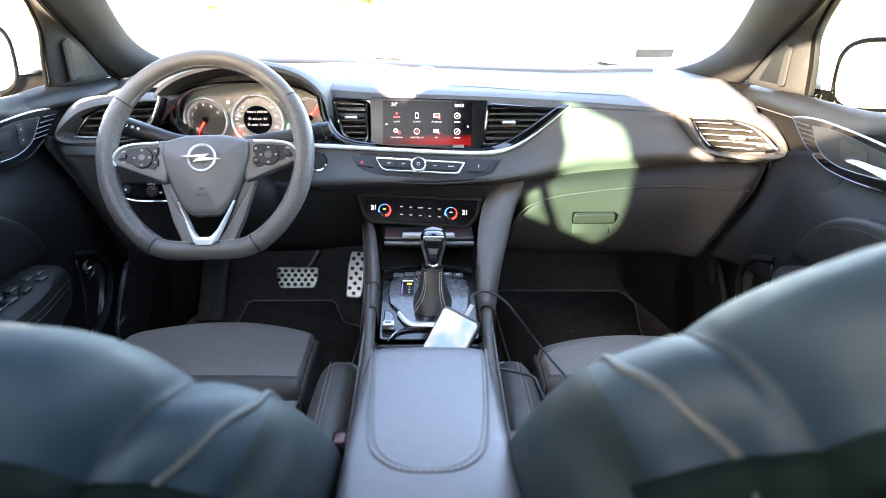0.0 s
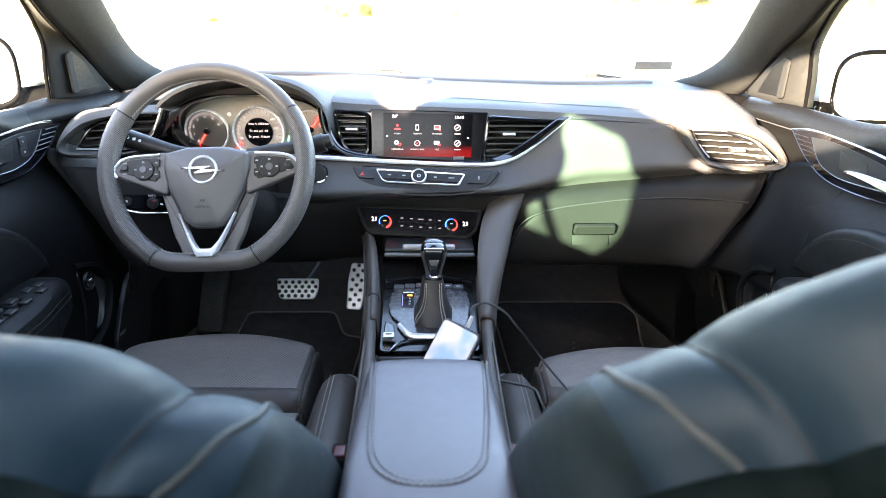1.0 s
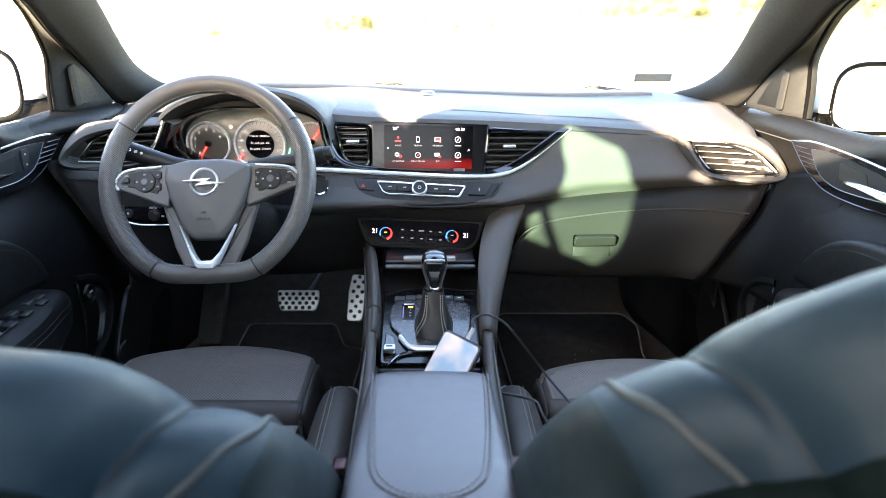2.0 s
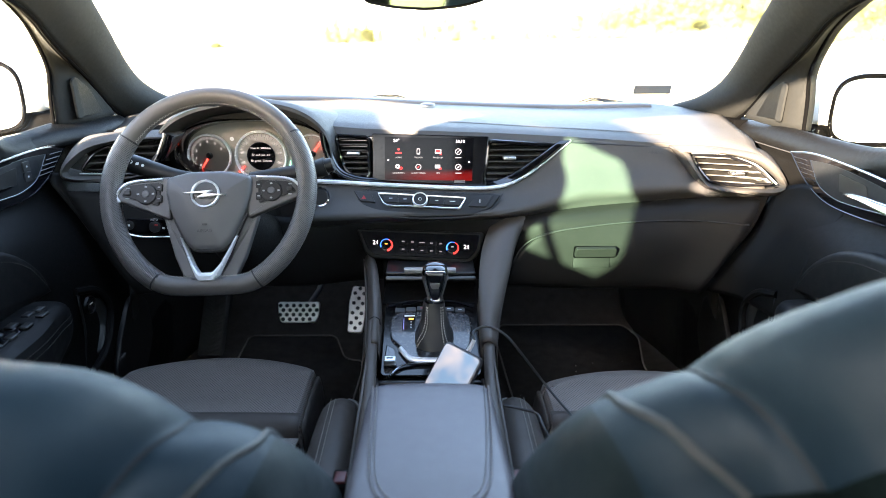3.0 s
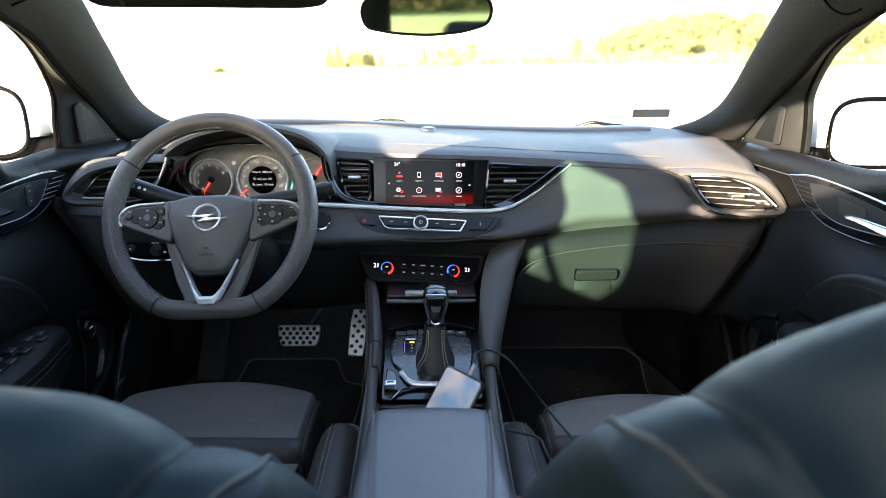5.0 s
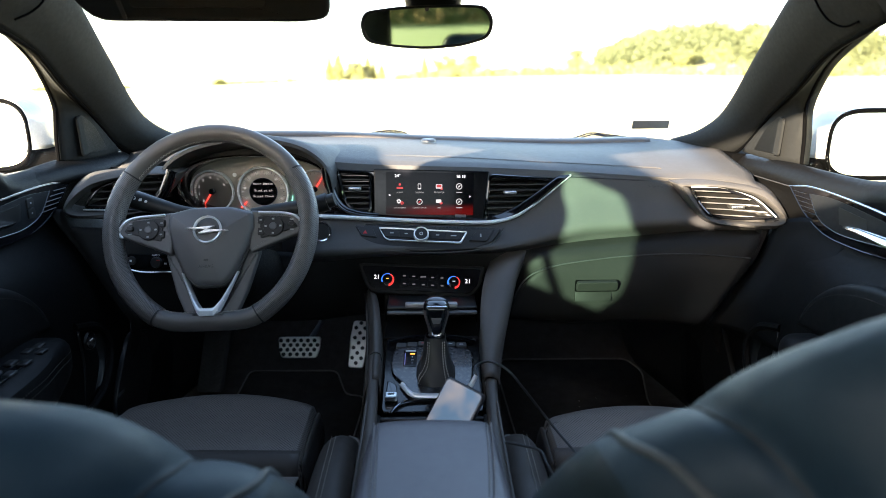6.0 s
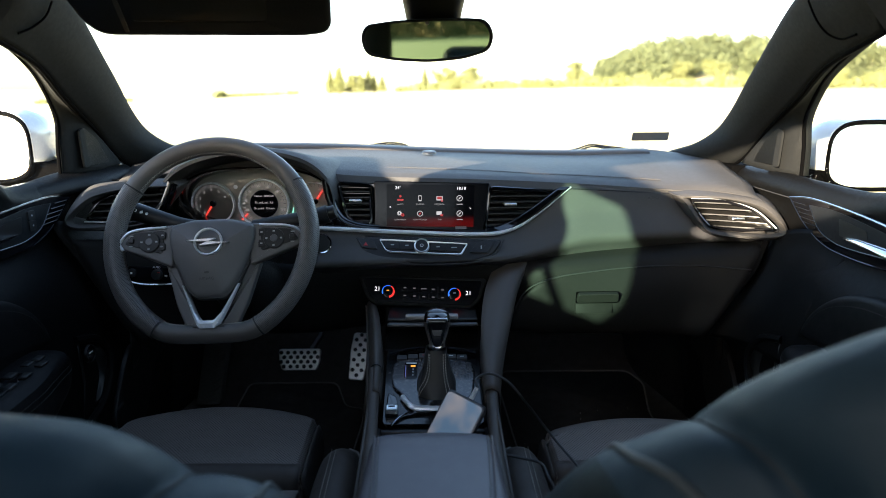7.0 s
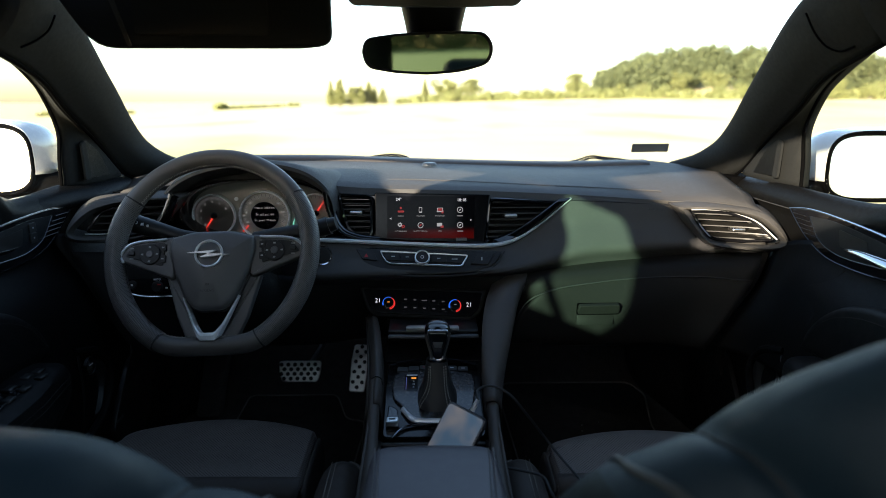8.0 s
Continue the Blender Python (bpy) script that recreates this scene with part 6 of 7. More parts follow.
        rows = [list(r) for r in np.transpose(np.array([spline([q[i] for q in rows], 30) for i in range(26)]), (1, 0, 2))]
        bo = part("bolster", grid_bm(rows), M_BOLSTER, st, "plain leather bolster", solid=0.003)
        e = side * -1
        pip = spline([(bx + side * 0.010, 0.929, zt + 0.001), (bx + side * 0.026, 0.912, zt + 0.004), (bx + side * 0.0345, 0.88, zt - 0.001), (bx + side * 0.037, 0.80, zt - 0.004), (bx + side * 0.0385, 0.66, zt - 0.002)], 30)
        part("piping", tube(pip, 0.0024, 6), M_PIPING, bo, "beige piping")
        for off in (0.0, 0.0065):
            ln = spline([(bx - side * (0.016 - off), 0.912, zt + 0.0125), (bx - side * (0.014 - off), 0.895, zt + 0.0205), (bx - side * (0.013 - off), 0.82, zt + 0.0240), (bx - side * (0.012 - off), 0.70, zt + 0.0265), (bx - side * (0.012 - off), 0.58, zt + 0.036)], 120)
            for k in range(0, 119, 2):
                part("stitch", tube([ln[k], ln[k + 1] * 1.35 - ln[k] * 0.35], 0.0007, 4), M_THREAD, bo, smooth=False)
    part("seat_base", slab(xc - 0.20, xc + 0.20, 0.48, 0.98, 0.36, 0.52 + dz, 0.02), M_LOWER, st, "black seat frame cover")

    # backrest: each station runs from its front over the shoulder to the rear edge and down
    half = abs(xc)

    def yc(z):
        return 0.57 - 0.5 * (z - 0.6)

    def station(d, z, steps):
        ds, zs = d + steps[2][0], z + steps[2][1]
        return [(d, yc(0.56) + 0.05, 0.56 + dz), (d, yc(z - 0.10) + 0.06, z - 0.10), (d, yc(z - 0.02) + 0.03, z - 0.016), (d, yc(z), z)] + [(d + a, yc(z + b) - 0.03 * (k + 1), z + b) for k, (a, b) in enumerate(steps)] + [(ds + 0.006, yc(zs) - 0.112, zs - 0.035), (ds + 0.008, yc(zs - 0.12) - 0.115, zs - 0.12), (ds + 0.008, yc(0.56) - 0.10, 0.56 + dz)]
    full = [station(d, z, st_) for d, z, st_ in top]
    full += [[(2 * half - x, y, z) for x, y, z in g] for g in reversed(full[:-1])]
    curves = [spline(g, 44) for g in full]
    nv = 8 * len(full)
    grid = [[(s * p[0], p[1], p[2]) for p in spline([c[i] for c in curves], nv)] for i in range(44)]
    cut = round(PIPING_AT * (nv - 1) / (len(full) - 1))
    bk = part("backrest", grid_bm([g[cut:nv - cut] for g in grid]), M_LEATHER, st, "smooth slate leather backrest", angle=75)
    part("side_panel", grid_bm([g[:cut + 1] for g in grid]), M_FLANK, st, "darker grey-green leather side of the backrest", angle=75)
    part("side_panel", grid_bm([g[nv - cut - 1:] for g in grid]), M_FLANK, st, "darker grey-green leather side of the backrest", angle=75)
    over = lambda k, lift: [Vector((s * p[0], p[1], p[2] + lift)) for p in spline(full[k], 60)]
    pip, cre = PIPING_AT, CREASE_AT
    for k in (pip, len(full) - 1 - pip):
        part("piping", tube(over(k, 0.0004)[12:42], np.concatenate([np.linspace(0.0006, 0.0040, 10), np.full(20, 0.0040)]), 10, flat=0.8), M_SEATPIPING, bk, "grey piping over the shoulder")
    for k in (cre, len(full) - 1 - cre):
        part("seam", tube(over(k, 0.0004)[19:46], 0.0014, 6), M_RUBBER, bk, "dark seam in the fold")
    rim_ = min(range(44), key=lambda i: (Vector(curves[CREASE_AT][i]) - Vector(full[CREASE_AT][6])).length)
    shell = []
    for j in range(PIPING_AT * 8 - 4, nv - PIPING_AT * 8 + 4, 2):
        shell.append([(grid[i][j][0], grid[i][j][1] - 0.004, grid[i][j][2] + 0.0015) for i in range(rim_, 44)])
    part("back_shell", grid_bm(shell), M_SHELL, st, "hard black seat-back shell", solid=0.003)
    bkl = thing("belt_buckle", (s * 0.112, 0.70, 0.60), "black seat belt buckle with red release button", "seat belt buckle", "belt buckles")
    bb = part("housing", slab(s * 0.112 - 0.011, s * 0.112 + 0.011, 0.665, 0.70, 0.52, 0.640, 0.005), M_LOWER, bkl)
    part("release_button", slab(s * 0.112 - 0.008, s * 0.112 + 0.008, 0.668, 0.690, 0.638, 0.643, 0.002), M_DARKRED, bkl, "red button")
    return st


# shoulder stations: distance from the car's middle, height, and three steps backwards (outwards, up)
FLANK = ((0.004, 0.0), (0.010, -0.004), (0.020, -0.02))
TURN = ((0.010, 0.002), (0.022, -0.010), (0.042, -0.030))
RIDGE = ((0.018, 0.005), (0.034, -0.003), (0.066, -0.028))
SLOPE = ((0.015, 0.003), (0.029, -0.007), (0.049, -0.029))
SWELL = ((0.016, 0.004), (0.031, -0.006), (0.054, -0.027))
FOLD = ((0.014, 0.0), (0.027, -0.012), (0.042, -0.032))
RISE = ((0.013, 0.0), (0.024, -0.010), (0.037, -0.034))
CROWN = ((0.011, 0.0), (0.020, -0.010), (0.030, -0.037))
WIDE = ((0.004, -0.002), (0.008, -0.014), (0.010, -0.048))
PIPING_AT, CREASE_AT = 5, 8
seat(-1, -0.372, [(0.094, 0.693, FLANK), (0.0945, 0.770, FLANK), (0.106, 0.811, FLANK), (0.118, 0.835, TURN), (0.128, 0.849, TURN), (0.139, 0.861, RIDGE), (0.160, 0.874, SWELL), (0.184, 0.880, SLOPE), (0.197, 0.880, FOLD), (0.208, 0.900, RISE), (0.225, 0.925, CROWN), (0.256, 0.946, CROWN), (0.300, 0.957, WIDE), (0.372, 0.963, WIDE)], 1.100, 0.0, "slate leather driver's seat with perforated cushion and beige stitching")
seat(1, 0.372, [(0.089, 0.731, FLANK), (0.090, 0.791, FLANK), (0.100, 0.830, FLANK), (0.113, 0.865, TURN), (0.129, 0.893, TURN), (0.148, 0.911, RIDGE), (0.170, 0.927, SWELL), (0.190, 0.939, SLOPE), (0.203, 0.942, FOLD), (0.213, 0.963, RISE), (0.228, 0.983, CROWN), (0.259, 1.010, CROWN), (0.300, 1.033, WIDE), (0.372, 1.046, WIDE)], 1.045, 0.0, "slate leather passenger seat with perforated cushion and beige stitching")

# driver's belt, hanging from its guide on the middle pillar
belt = thing("seat_belt", (-0.69, -0.15, 1.12), "black seat belt webbing hanging beside the rear window", "seat belt")
rows = []
for y, z, x in spline([(-0.030, 1.212, -0.652), (-0.075, 1.180, -0.664), (-0.145, 1.128, -0.682), (-0.20, 1.06, -0.688), (-0.23, 0.95, -0.672)], 24):
    rows.append([(x, y + 0.008, z - 0.011), (x - 0.002, y + 0.008, z - 0.011), (x - 0.002, y - 0.008, z + 0.011), (x, y - 0.008, z + 0.011)])
part("webbing", grid_bm(rows, closed_v=True, caps=True), M_RUBBER, belt, "black woven webbing")
part("guide_loop", moved(slab(-0.006, 0.006, -0.030, 0.030, -0.012, 0.012, 0.005), Matrix.Translation((-0.640, -0.010, 1.232)) @ Matrix.Rotation(radians(35), 4, "X")), M_LOWER, belt, "plastic belt guide")

# rear bench behind the camera
rb = thing("rear_bench", (0, -0.55, 0.36), "dark leather rear bench with three headrests", "car seat")
part("seat_cushion", slab(-0.64, 0.66, -0.62, -0.22, 0.40, 0.60, 0.05, 5), M_LEATHER, rb)
part("backrest", moved(slab(-0.64, 0.66, -0.09, 0.07, 0.0, 0.46, 0.05, 5), Matrix.Translation((0, -0.66, 0.55)) @ Matrix.Rotation(radians(20), 4, "X")), M_LEATHER, rb)
for x in (-0.40, 0.42):
    part("headrest", slab(x - 0.12, x + 0.12, -0.90, -0.80, 0.97, 1.12, 0.04, 4), M_LEATHER, rb)

part("headrest", slab(-0.24, 0.14, -0.90, -0.80, 0.96, 1.205, 0.06, 6), M_LEATHER, rb, "wider middle headrest")

# ---- floor mats ----
for s, pts, lbl in ((-1, [(-0.49, 1.02), (-0.19, 1.02), (-0.165, 1.488), (-0.218, 1.50), (-0.256, 1.612), (-0.496, 1.612)], "black carpet mat with beige edging below the pedals"),
                    (1, [(0.210, 1.02), (0.560, 1.02), (0.563, 1.46), (0.592, 1.60), (0.563, 1.66), (0.2086, 1.66), (0.186, 1.63), (0.200, 1.34)], "black carpet mat with beige edging and crumbs")):
    fm = thing("floor_mat", (s * 0.38, 1.3, 0.36), lbl, "floor mat", "floor mats")
    o = fillet(pts, 0.022, 5)
    lift = lambda y: 0.361 + 0.024 * max(0.0, (y - 1.45) / 0.21) ** 1.4
    bm = bmesh.new()
    vs = [bm.verts.new((x, y, lift(y) + 0.006)) for x, y in o]
    bm.faces.new(vs)
    bmesh.ops.triangulate(bm, faces=bm.faces)
    part("mat", bm, M_CARPET, fm, "black pile", solid=0.005)
    part("edging", tube([(x, y, lift(y) + 0.008) for x, y in o], 0.0022, 6, closed=True), M_EDGING, fm, "beige edging")
random.seed(4)
cr = bmesh.new()
for _ in range(46):
    x, y = random.choice(((0.17, 1.0), (0.55, 1.45), (0.25, 1.2))) if random.random() < 0.5 else (0.4, 1.3)
    x, y = x + random.gauss(0, 0.07), y + random.gauss(0, 0.12)
    if not 0.14 < x < 0.62 or not 1.0 < y < 1.6:
        continue
    bmesh.ops.create_icosphere(cr, subdivisions=1, radius=random.uniform(0.0008, 0.002), matrix=Matrix.Translation((x, y, 0.372)) @ Matrix.Diagonal((1, 1.4, 0.6, 1)))
tagged(part("crumbs", cr, M_THREAD, None, "pale crumbs scattered on the carpet"), category="crumbs", kind="stuff")

# ---- doors ----
def inward(s, x):
    """A panel's pose on a door: faces the middle of the car, its y up; outlines are given as (y, z)."""
    return Matrix(((0, 0, -s, s * x), (-s, 0, 0, 0), (0, 1, 0, 0), (0, 0, 0, 1)))


def yz(s, pts):
    return [(-s * y, z) for y, z in pts]


def door(s, dx, q):
    d = thing("car_door", (s * 0.70, 0.85, 0.38), "black door trim with glossy insert, chrome handle and stitched armrest", "car door", "front doors")
    prof = [(0.738, 1.004), (0.716, 1.012), (0.698, 1.000), (0.689, 0.980), (0.696, 0.966), (0.696, 0.93), (0.692, 0.898), (0.660, 0.85), (0.634, 0.76), (0.624, 0.68), (0.622, 0.55), (0.64, 0.38)]
    # the belt line climbs towards the middle pillar, raised out of view to block light
    climb = {1.075: 0.001, 1.055: 0.004, 0.98: 0.09, 0.80: 0.20, 0.62: 0.255, 0.32: 0.25} if s < 0 else {0.98: 0.005, 0.80: 0.045, 0.62: 0.13, 0.32: 0.19}
    guides = [[(s * (x + 0.010), 1.46, z - 0.006 if z > 0.95 else z), (s * (x + 0.004), 1.30, z), (s * x, 1.11, z)] + [(s * x, y, z + climb.get(y, 0.0) * min(1.0, max(0.0, (z - 0.93) / 0.06))) for y in (1.075, 1.055, 0.98, 0.80, 0.62, 0.32)] for x, z in prof]
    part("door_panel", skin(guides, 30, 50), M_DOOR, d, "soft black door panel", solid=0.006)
    part("belt_line", tube(spline([(s * 0.6925, 1.40, 0.973), (s * 0.690, 1.25, 0.9735), (s * 0.690, 0.9, 0.975), (s * 0.69, 0.5, 0.976)], 30), 0.0014, 6), M_RUBBER, d)
    part("window_strip", tube(spline([(s * 0.728, 1.24, 1.001)] + [(s * 0.728, y, 1.003 + climb.get(y, 0.0)) for y in (1.11, 1.075, 1.055, 0.98, 0.80, 0.62, 0.32)], 20), 0.006, 6), M_RUBBER, d, "rubber window strip")
    # leaf-shaped insert with a sharp front corner
    sh = lambda pts: [(y + q * min(1.0, max(0.0, (y - 0.80) / 0.2)), z) for y, z in pts]
    both = lambda up, low, n: [tuple(p[:2]) for p in spline(yz(s, sh(up)), n)] + [tuple(p[:2]) for p in spline(yz(s, sh(low)), n)][::-1][1:-1]
    up = [(1.212, 0.976), (1.149, 0.985), (1.050, 0.983), (0.92, 0.974), (0.80, 0.961), (0.70, 0.945)]
    low = [(1.212, 0.976), (1.153, 0.936), (1.092, 0.913), (1.025, 0.908), (0.90, 0.912), (0.80, 0.925), (0.70, 0.945)]
    lm = inward(s, 0.6915)
    ins = part("insert", plate(both(up, low, 30), 0.006, lm, 0.0015), M_PIANO, d, "gloss black leaf-shaped insert")
    cup_up = [(1.144, 0.973), (1.088, 0.976), (1.042, 0.974), (0.93, 0.964), (0.84, 0.952)]
    cup_low = [(1.144, 0.973), (1.108, 0.937), (1.062, 0.924), (1.018, 0.923), (0.93, 0.928), (0.84, 0.940)]
    part("handle_cup", plate(both(cup_up, cup_low, 24), 0.003, lm @ Matrix.Translation((0, 0, 0.0045))), M_CUP, ins, "slate grey grip recess")
    # no real hollow: a thin black plate paints the shade behind the handle
    part("cup_shade", plate(fillet(yz(s, sh([(1.058, 0.966), (0.985, 0.960), (0.975, 0.940), (1.05, 0.938)])), 0.003), 0.0012, lm @ Matrix.Translation((0, 0, 0.0072))), M_VENT, ins, "flat dark patch for the shade behind the handle")
    part("chrome_top", tube(spline([(s * 0.6845, y, z + 0.001) for y, z in sh(up[:-1])], 40), np.linspace(0.0005, 0.0030, 40), 8, flat=0.6), M_TRIM, d, "chrome upper edge that widens")
    part("chrome_low", tube(spline([(s * 0.6835, y, z) for y, z in sh(cup_low[:-1])], 40), 0.0006, 6), M_PIANO, d, "thin gloss lower edge")
    part("front_edge", tube(spline([(s * 0.6850, y, z) for y, z in sh(low[:-2])], 40), 0.0009, 6), M_PIANO, d, "thin gloss outer edge")
    part("ribs", merge(*[tube([(s * 0.6845, y0 + q, 0.970 - 0.0075 * k), (s * 0.6845, y0 - 0.040 - 0.004 * k + q, 0.9705 - 0.0078 * k)], 0.0008, 5) for k, y0 in enumerate((1.198, 1.188, 1.178, 1.168, 1.158))]), M_VENT, ins, "fine ribs")
    part("handle", tube(spline([(s * 0.679, 1.030 + q, 0.939), (s * 0.670, 0.995 + q * 0.6, 0.942), (s * 0.664, 0.94, 0.945), (s * 0.662, 0.88, 0.944), (s * 0.67, 0.82, 0.94)], 20), np.linspace(0.003, 0.011, 20), 12, flat=0.55), M_CHROME, d, "chrome pull handle")
    for k in range(2):
        b = part("lock_button", plate(fillet(rect(0.019, 0.017, -s * 1.082, 0.963 - 0.0175 * k), 0.003), 0.004, lm @ Matrix.Translation((0, 0, 0.006)), 0.001), M_BUTTON, ins, "lock button") if s < 0 else None
        if b:
            part("lock_mark", plate(ring2d(0.0017, 12, -s * 1.082, 0.963 - 0.0175 * k), 0.0004, lm @ Matrix.Translation((0, 0, 0.010))), M_PRINT, b)
    if s < 0:                       # rounded front of the shoulder that laps over the end of the dashboard
        lap = [[(-0.702, 1.10, 0.976), (-0.684, 1.215, 0.978), (-0.662, 1.28, 0.980), (-0.656, 1.38, 0.982), (-0.668, 1.44, 0.982)],
               [(-0.700, 1.10, 0.984), (-0.680, 1.215, 0.987), (-0.663, 1.28, 0.991), (-0.659, 1.38, 0.998), (-0.671, 1.44, 0.998)],
               [(-0.708, 1.10, 0.997), (-0.690, 1.215, 1.003), (-0.680, 1.28, 1.005), (-0.676, 1.38, 1.008), (-0.686, 1.44, 1.007)],
               [(-0.724, 1.10, 1.005), (-0.719, 1.215, 1.0135), (-0.720, 1.28, 1.0130), (-0.722, 1.38, 1.012), (-0.726, 1.44, 1.008)]]
        part("front_shoulder", skin(lap, 30, 16), M_DOOR, d, "smooth front end of the door shoulder", solid=-0.003)
    if s > 0:
        wrap = [[(0.650, 1.149, 0.915), (0.647, 1.148, 0.897), (0.643, 1.148, 0.880), (0.630, 1.150, 0.835), (0.594, 1.157, 0.772), (0.556, 1.165, 0.700)],
                [(0.682, 1.105, 0.930), (0.678, 1.10, 0.902), (0.668, 1.10, 0.880), (0.649, 1.105, 0.835), (0.620, 1.11, 0.772), (0.603, 1.12, 0.700)],
                [(0.698, 1.00, 0.930), (0.694, 1.00, 0.902), (0.683, 1.00, 0.880), (0.655, 1.00, 0.835), (0.638, 1.00, 0.772), (0.627, 1.00, 0.700)]]
        part("front_wrap", skin(wrap, 26, 14), M_DOOR, d, "smooth front end of the door trim", solid=-0.003)
    # padded panel above the armrest
    pad = [(1.005, 0.765), (0.995, 0.795), (0.965, 0.832), (0.91, 0.868), (0.84, 0.886), (0.72, 0.890), (0.45, 0.888), (0.42, 0.77), (0.70, 0.765)]
    pdm = inward(s, 0.648)
    op = [(p[0], p[1]) for p in spline(yz(s, pad + pad[:1]), 70)][:-1]
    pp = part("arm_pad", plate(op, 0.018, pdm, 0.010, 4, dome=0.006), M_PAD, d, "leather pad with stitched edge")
    sl = spline([(s * 0.6265, y, z) for y, z in ((0.985, 0.785), (0.952, 0.826), (0.905, 0.853), (0.84, 0.869), (0.72, 0.873), (0.55, 0.872))], 150)
    for k in range(0, 149, 2):
        part("stitch", tube([sl[k], sl[k + 1] * 0.75 + sl[k] * 0.25], 0.00045, 4), M_DARKTHREAD, pp, smooth=False)
    # armrest with window switches
    rows = []
    for y, xi, zt, zb in ((0.985, 0.622, 0.738, 0.725), (0.978, 0.598, 0.757, 0.712), (0.955, 0.578, 0.768, 0.700), (0.91, 0.566, 0.774, 0.690), (0.83, 0.553, 0.772, 0.675), (0.65, 0.553, 0.775, 0.67), (0.45, 0.555, 0.775, 0.67)):
        sec = [(0.66, zt - 0.002), (xi + 0.03, zt), (xi + 0.010, zt - 0.003), (xi + 0.001, zt - 0.012), (xi, zt * 0.5 + zb * 0.5), (xi + 0.004, zb + 0.012), (xi + 0.03, zb), (0.66, zb - 0.03)]
        rows.append([(s * p[0], y, p[1]) for p in spline(sec, 26)])
    rows = [list(r) for r in np.transpose(np.array([spline([q[i] for q in rows], 36) for i in range(26)]), (1, 0, 2))]
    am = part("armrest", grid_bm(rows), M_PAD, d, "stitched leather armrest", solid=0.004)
    for off in (0.0, 0.010):
        sl = spline([(s * (xi - 0.0016), y, z - off) for y, xi, z in ((0.974, 0.599, 0.742), (0.95, 0.5765, 0.748), (0.90, 0.5645, 0.7515), (0.83, 0.5530, 0.752), (0.65, 0.553, 0.751))], 110)
        for k in range(0, 109, 2):
            part("stitch", tube([sl[k], sl[k + 1] * 0.75 + sl[k] * 0.25], 0.0005, 4), M_DARKTHREAD, am, smooth=False)
    sws = part("switch_plate", plate(fillet([(0.566, 0.70), (0.612, 0.70), (0.612, 0.920), (0.590, 0.930)] if s > 0 else [(-0.612, 0.70), (-0.566, 0.70), (-0.590, 0.930), (-0.612, 0.920)], 0.012), 0.003, Matrix.Translation((0, 0, 0.772)) @ Matrix.Rotation(radians(-2), 4, "X") @ Matrix.Translation((0, 0, 0.028)) @ Matrix.Translation((0, 0, 0.0)), 0.001), M_PIANO, am, "gloss black switch plate")
    for k, y in enumerate((0.91, 0.89, 0.85, 0.815, 0.78) if s < 0 else (0.86,)):
        for xx in ((0.603, 0.582) if k > 0 else (0.598,)):
            part("window_switch", moved(slab(-0.0065, 0.0065, -0.009, 0.009, 0.0, 0.004, 0.002), Matrix.Translation((s * xx, y, 0.7725))), M_VENT, am)
    # pocket rim, boot release, loudspeaker grille
    part("pocket_rim", tube(spline([(s * 0.628, 1.06 + dx, 0.742), (s * 0.618, 1.105 + dx, 0.728), (s * 0.612, 1.132 + dx, 0.694), (s * 0.610, 1.128 + dx, 0.655), (s * 0.610, 1.095 + dx, 0.612), (s * 0.612, 1.03 + dx, 0.585)], 30), 0.0075, 8), M_DOOR, d, "rounded rim of the door pocket")
    part("pocket_front", skin([[(s * 0.626, 1.06 + dx, 0.735), (s * 0.622, 1.055 + dx, 0.66), (s * 0.622, 1.04 + dx, 0.60)], [(s * 0.634, 1.09 + dx, 0.72), (s * 0.632, 1.10 + dx, 0.66), (s * 0.63, 1.07 + dx, 0.60)], [(s * 0.614, 1.128 + dx, 0.70), (s * 0.612, 1.126 + dx, 0.65), (s * 0.612, 1.09 + dx, 0.61)]], 10, 8), M_VENT, d, "dark pocket front", solid=0.002)
    if s < 0:
        bm_ = inward(s, 0.614) @ Matrix.Translation((0, 0, 0.003))
        kb_ = part("boot_release", plate(ring2d(0.0155, 28, -s * 1.066, 0.715), 0.005, bm_, 0.002), M_PIANO, d, "round boot release button with bright mark")
        part("release_ring", frame_ring(ring2d(0.0162, 28, -s * 1.066, 0.715), ring2d(0.0150, 28, -s * 1.066, 0.715), 0.0055, bm_), M_VENT, kb_)
        part("release_mark", plate(rect(0.011, 0.0022, -s * 1.066, 0.7175), 0.0006, bm_ @ Matrix.Translation((0, 0, 0.005))), M_WHITE, kb_)
    gr = part("speaker_grille", plate(fillet(yz(s, [(1.22, 0.67), (1.155, 0.60), (1.12, 0.545), (1.14, 0.50), (1.24, 0.48), (1.30, 0.55), (1.29, 0.64)]), 0.03), 0.010, inward(s, 0.620), 0.004), M_VENT, d, "dark loudspeaker grille")
    part("grille_badge", plate(rect(0.026, 0.006, -s * 1.146, 0.568), 0.0008, inward(s, 0.609) ), M_GREY, gr, "small grey badge")
    # window frame with the corner panel and its slot
    seal = sided([(0.702, 1.43, 1.012), (0.702, 1.40, 1.04), (0.698, 1.327, 1.094), (0.674, 1.188, 1.158), (0.639, 1.06, 1.21), (0.604, 0.88, 1.25)], s)
    edge = sided([(0.722, 1.245, 1.008), (0.718, 1.242, 1.06), (0.712, 1.240, 1.116), (0.69, 1.172, 1.179), (0.655, 1.075, 1.215), (0.62, 0.93, 1.262)], s)
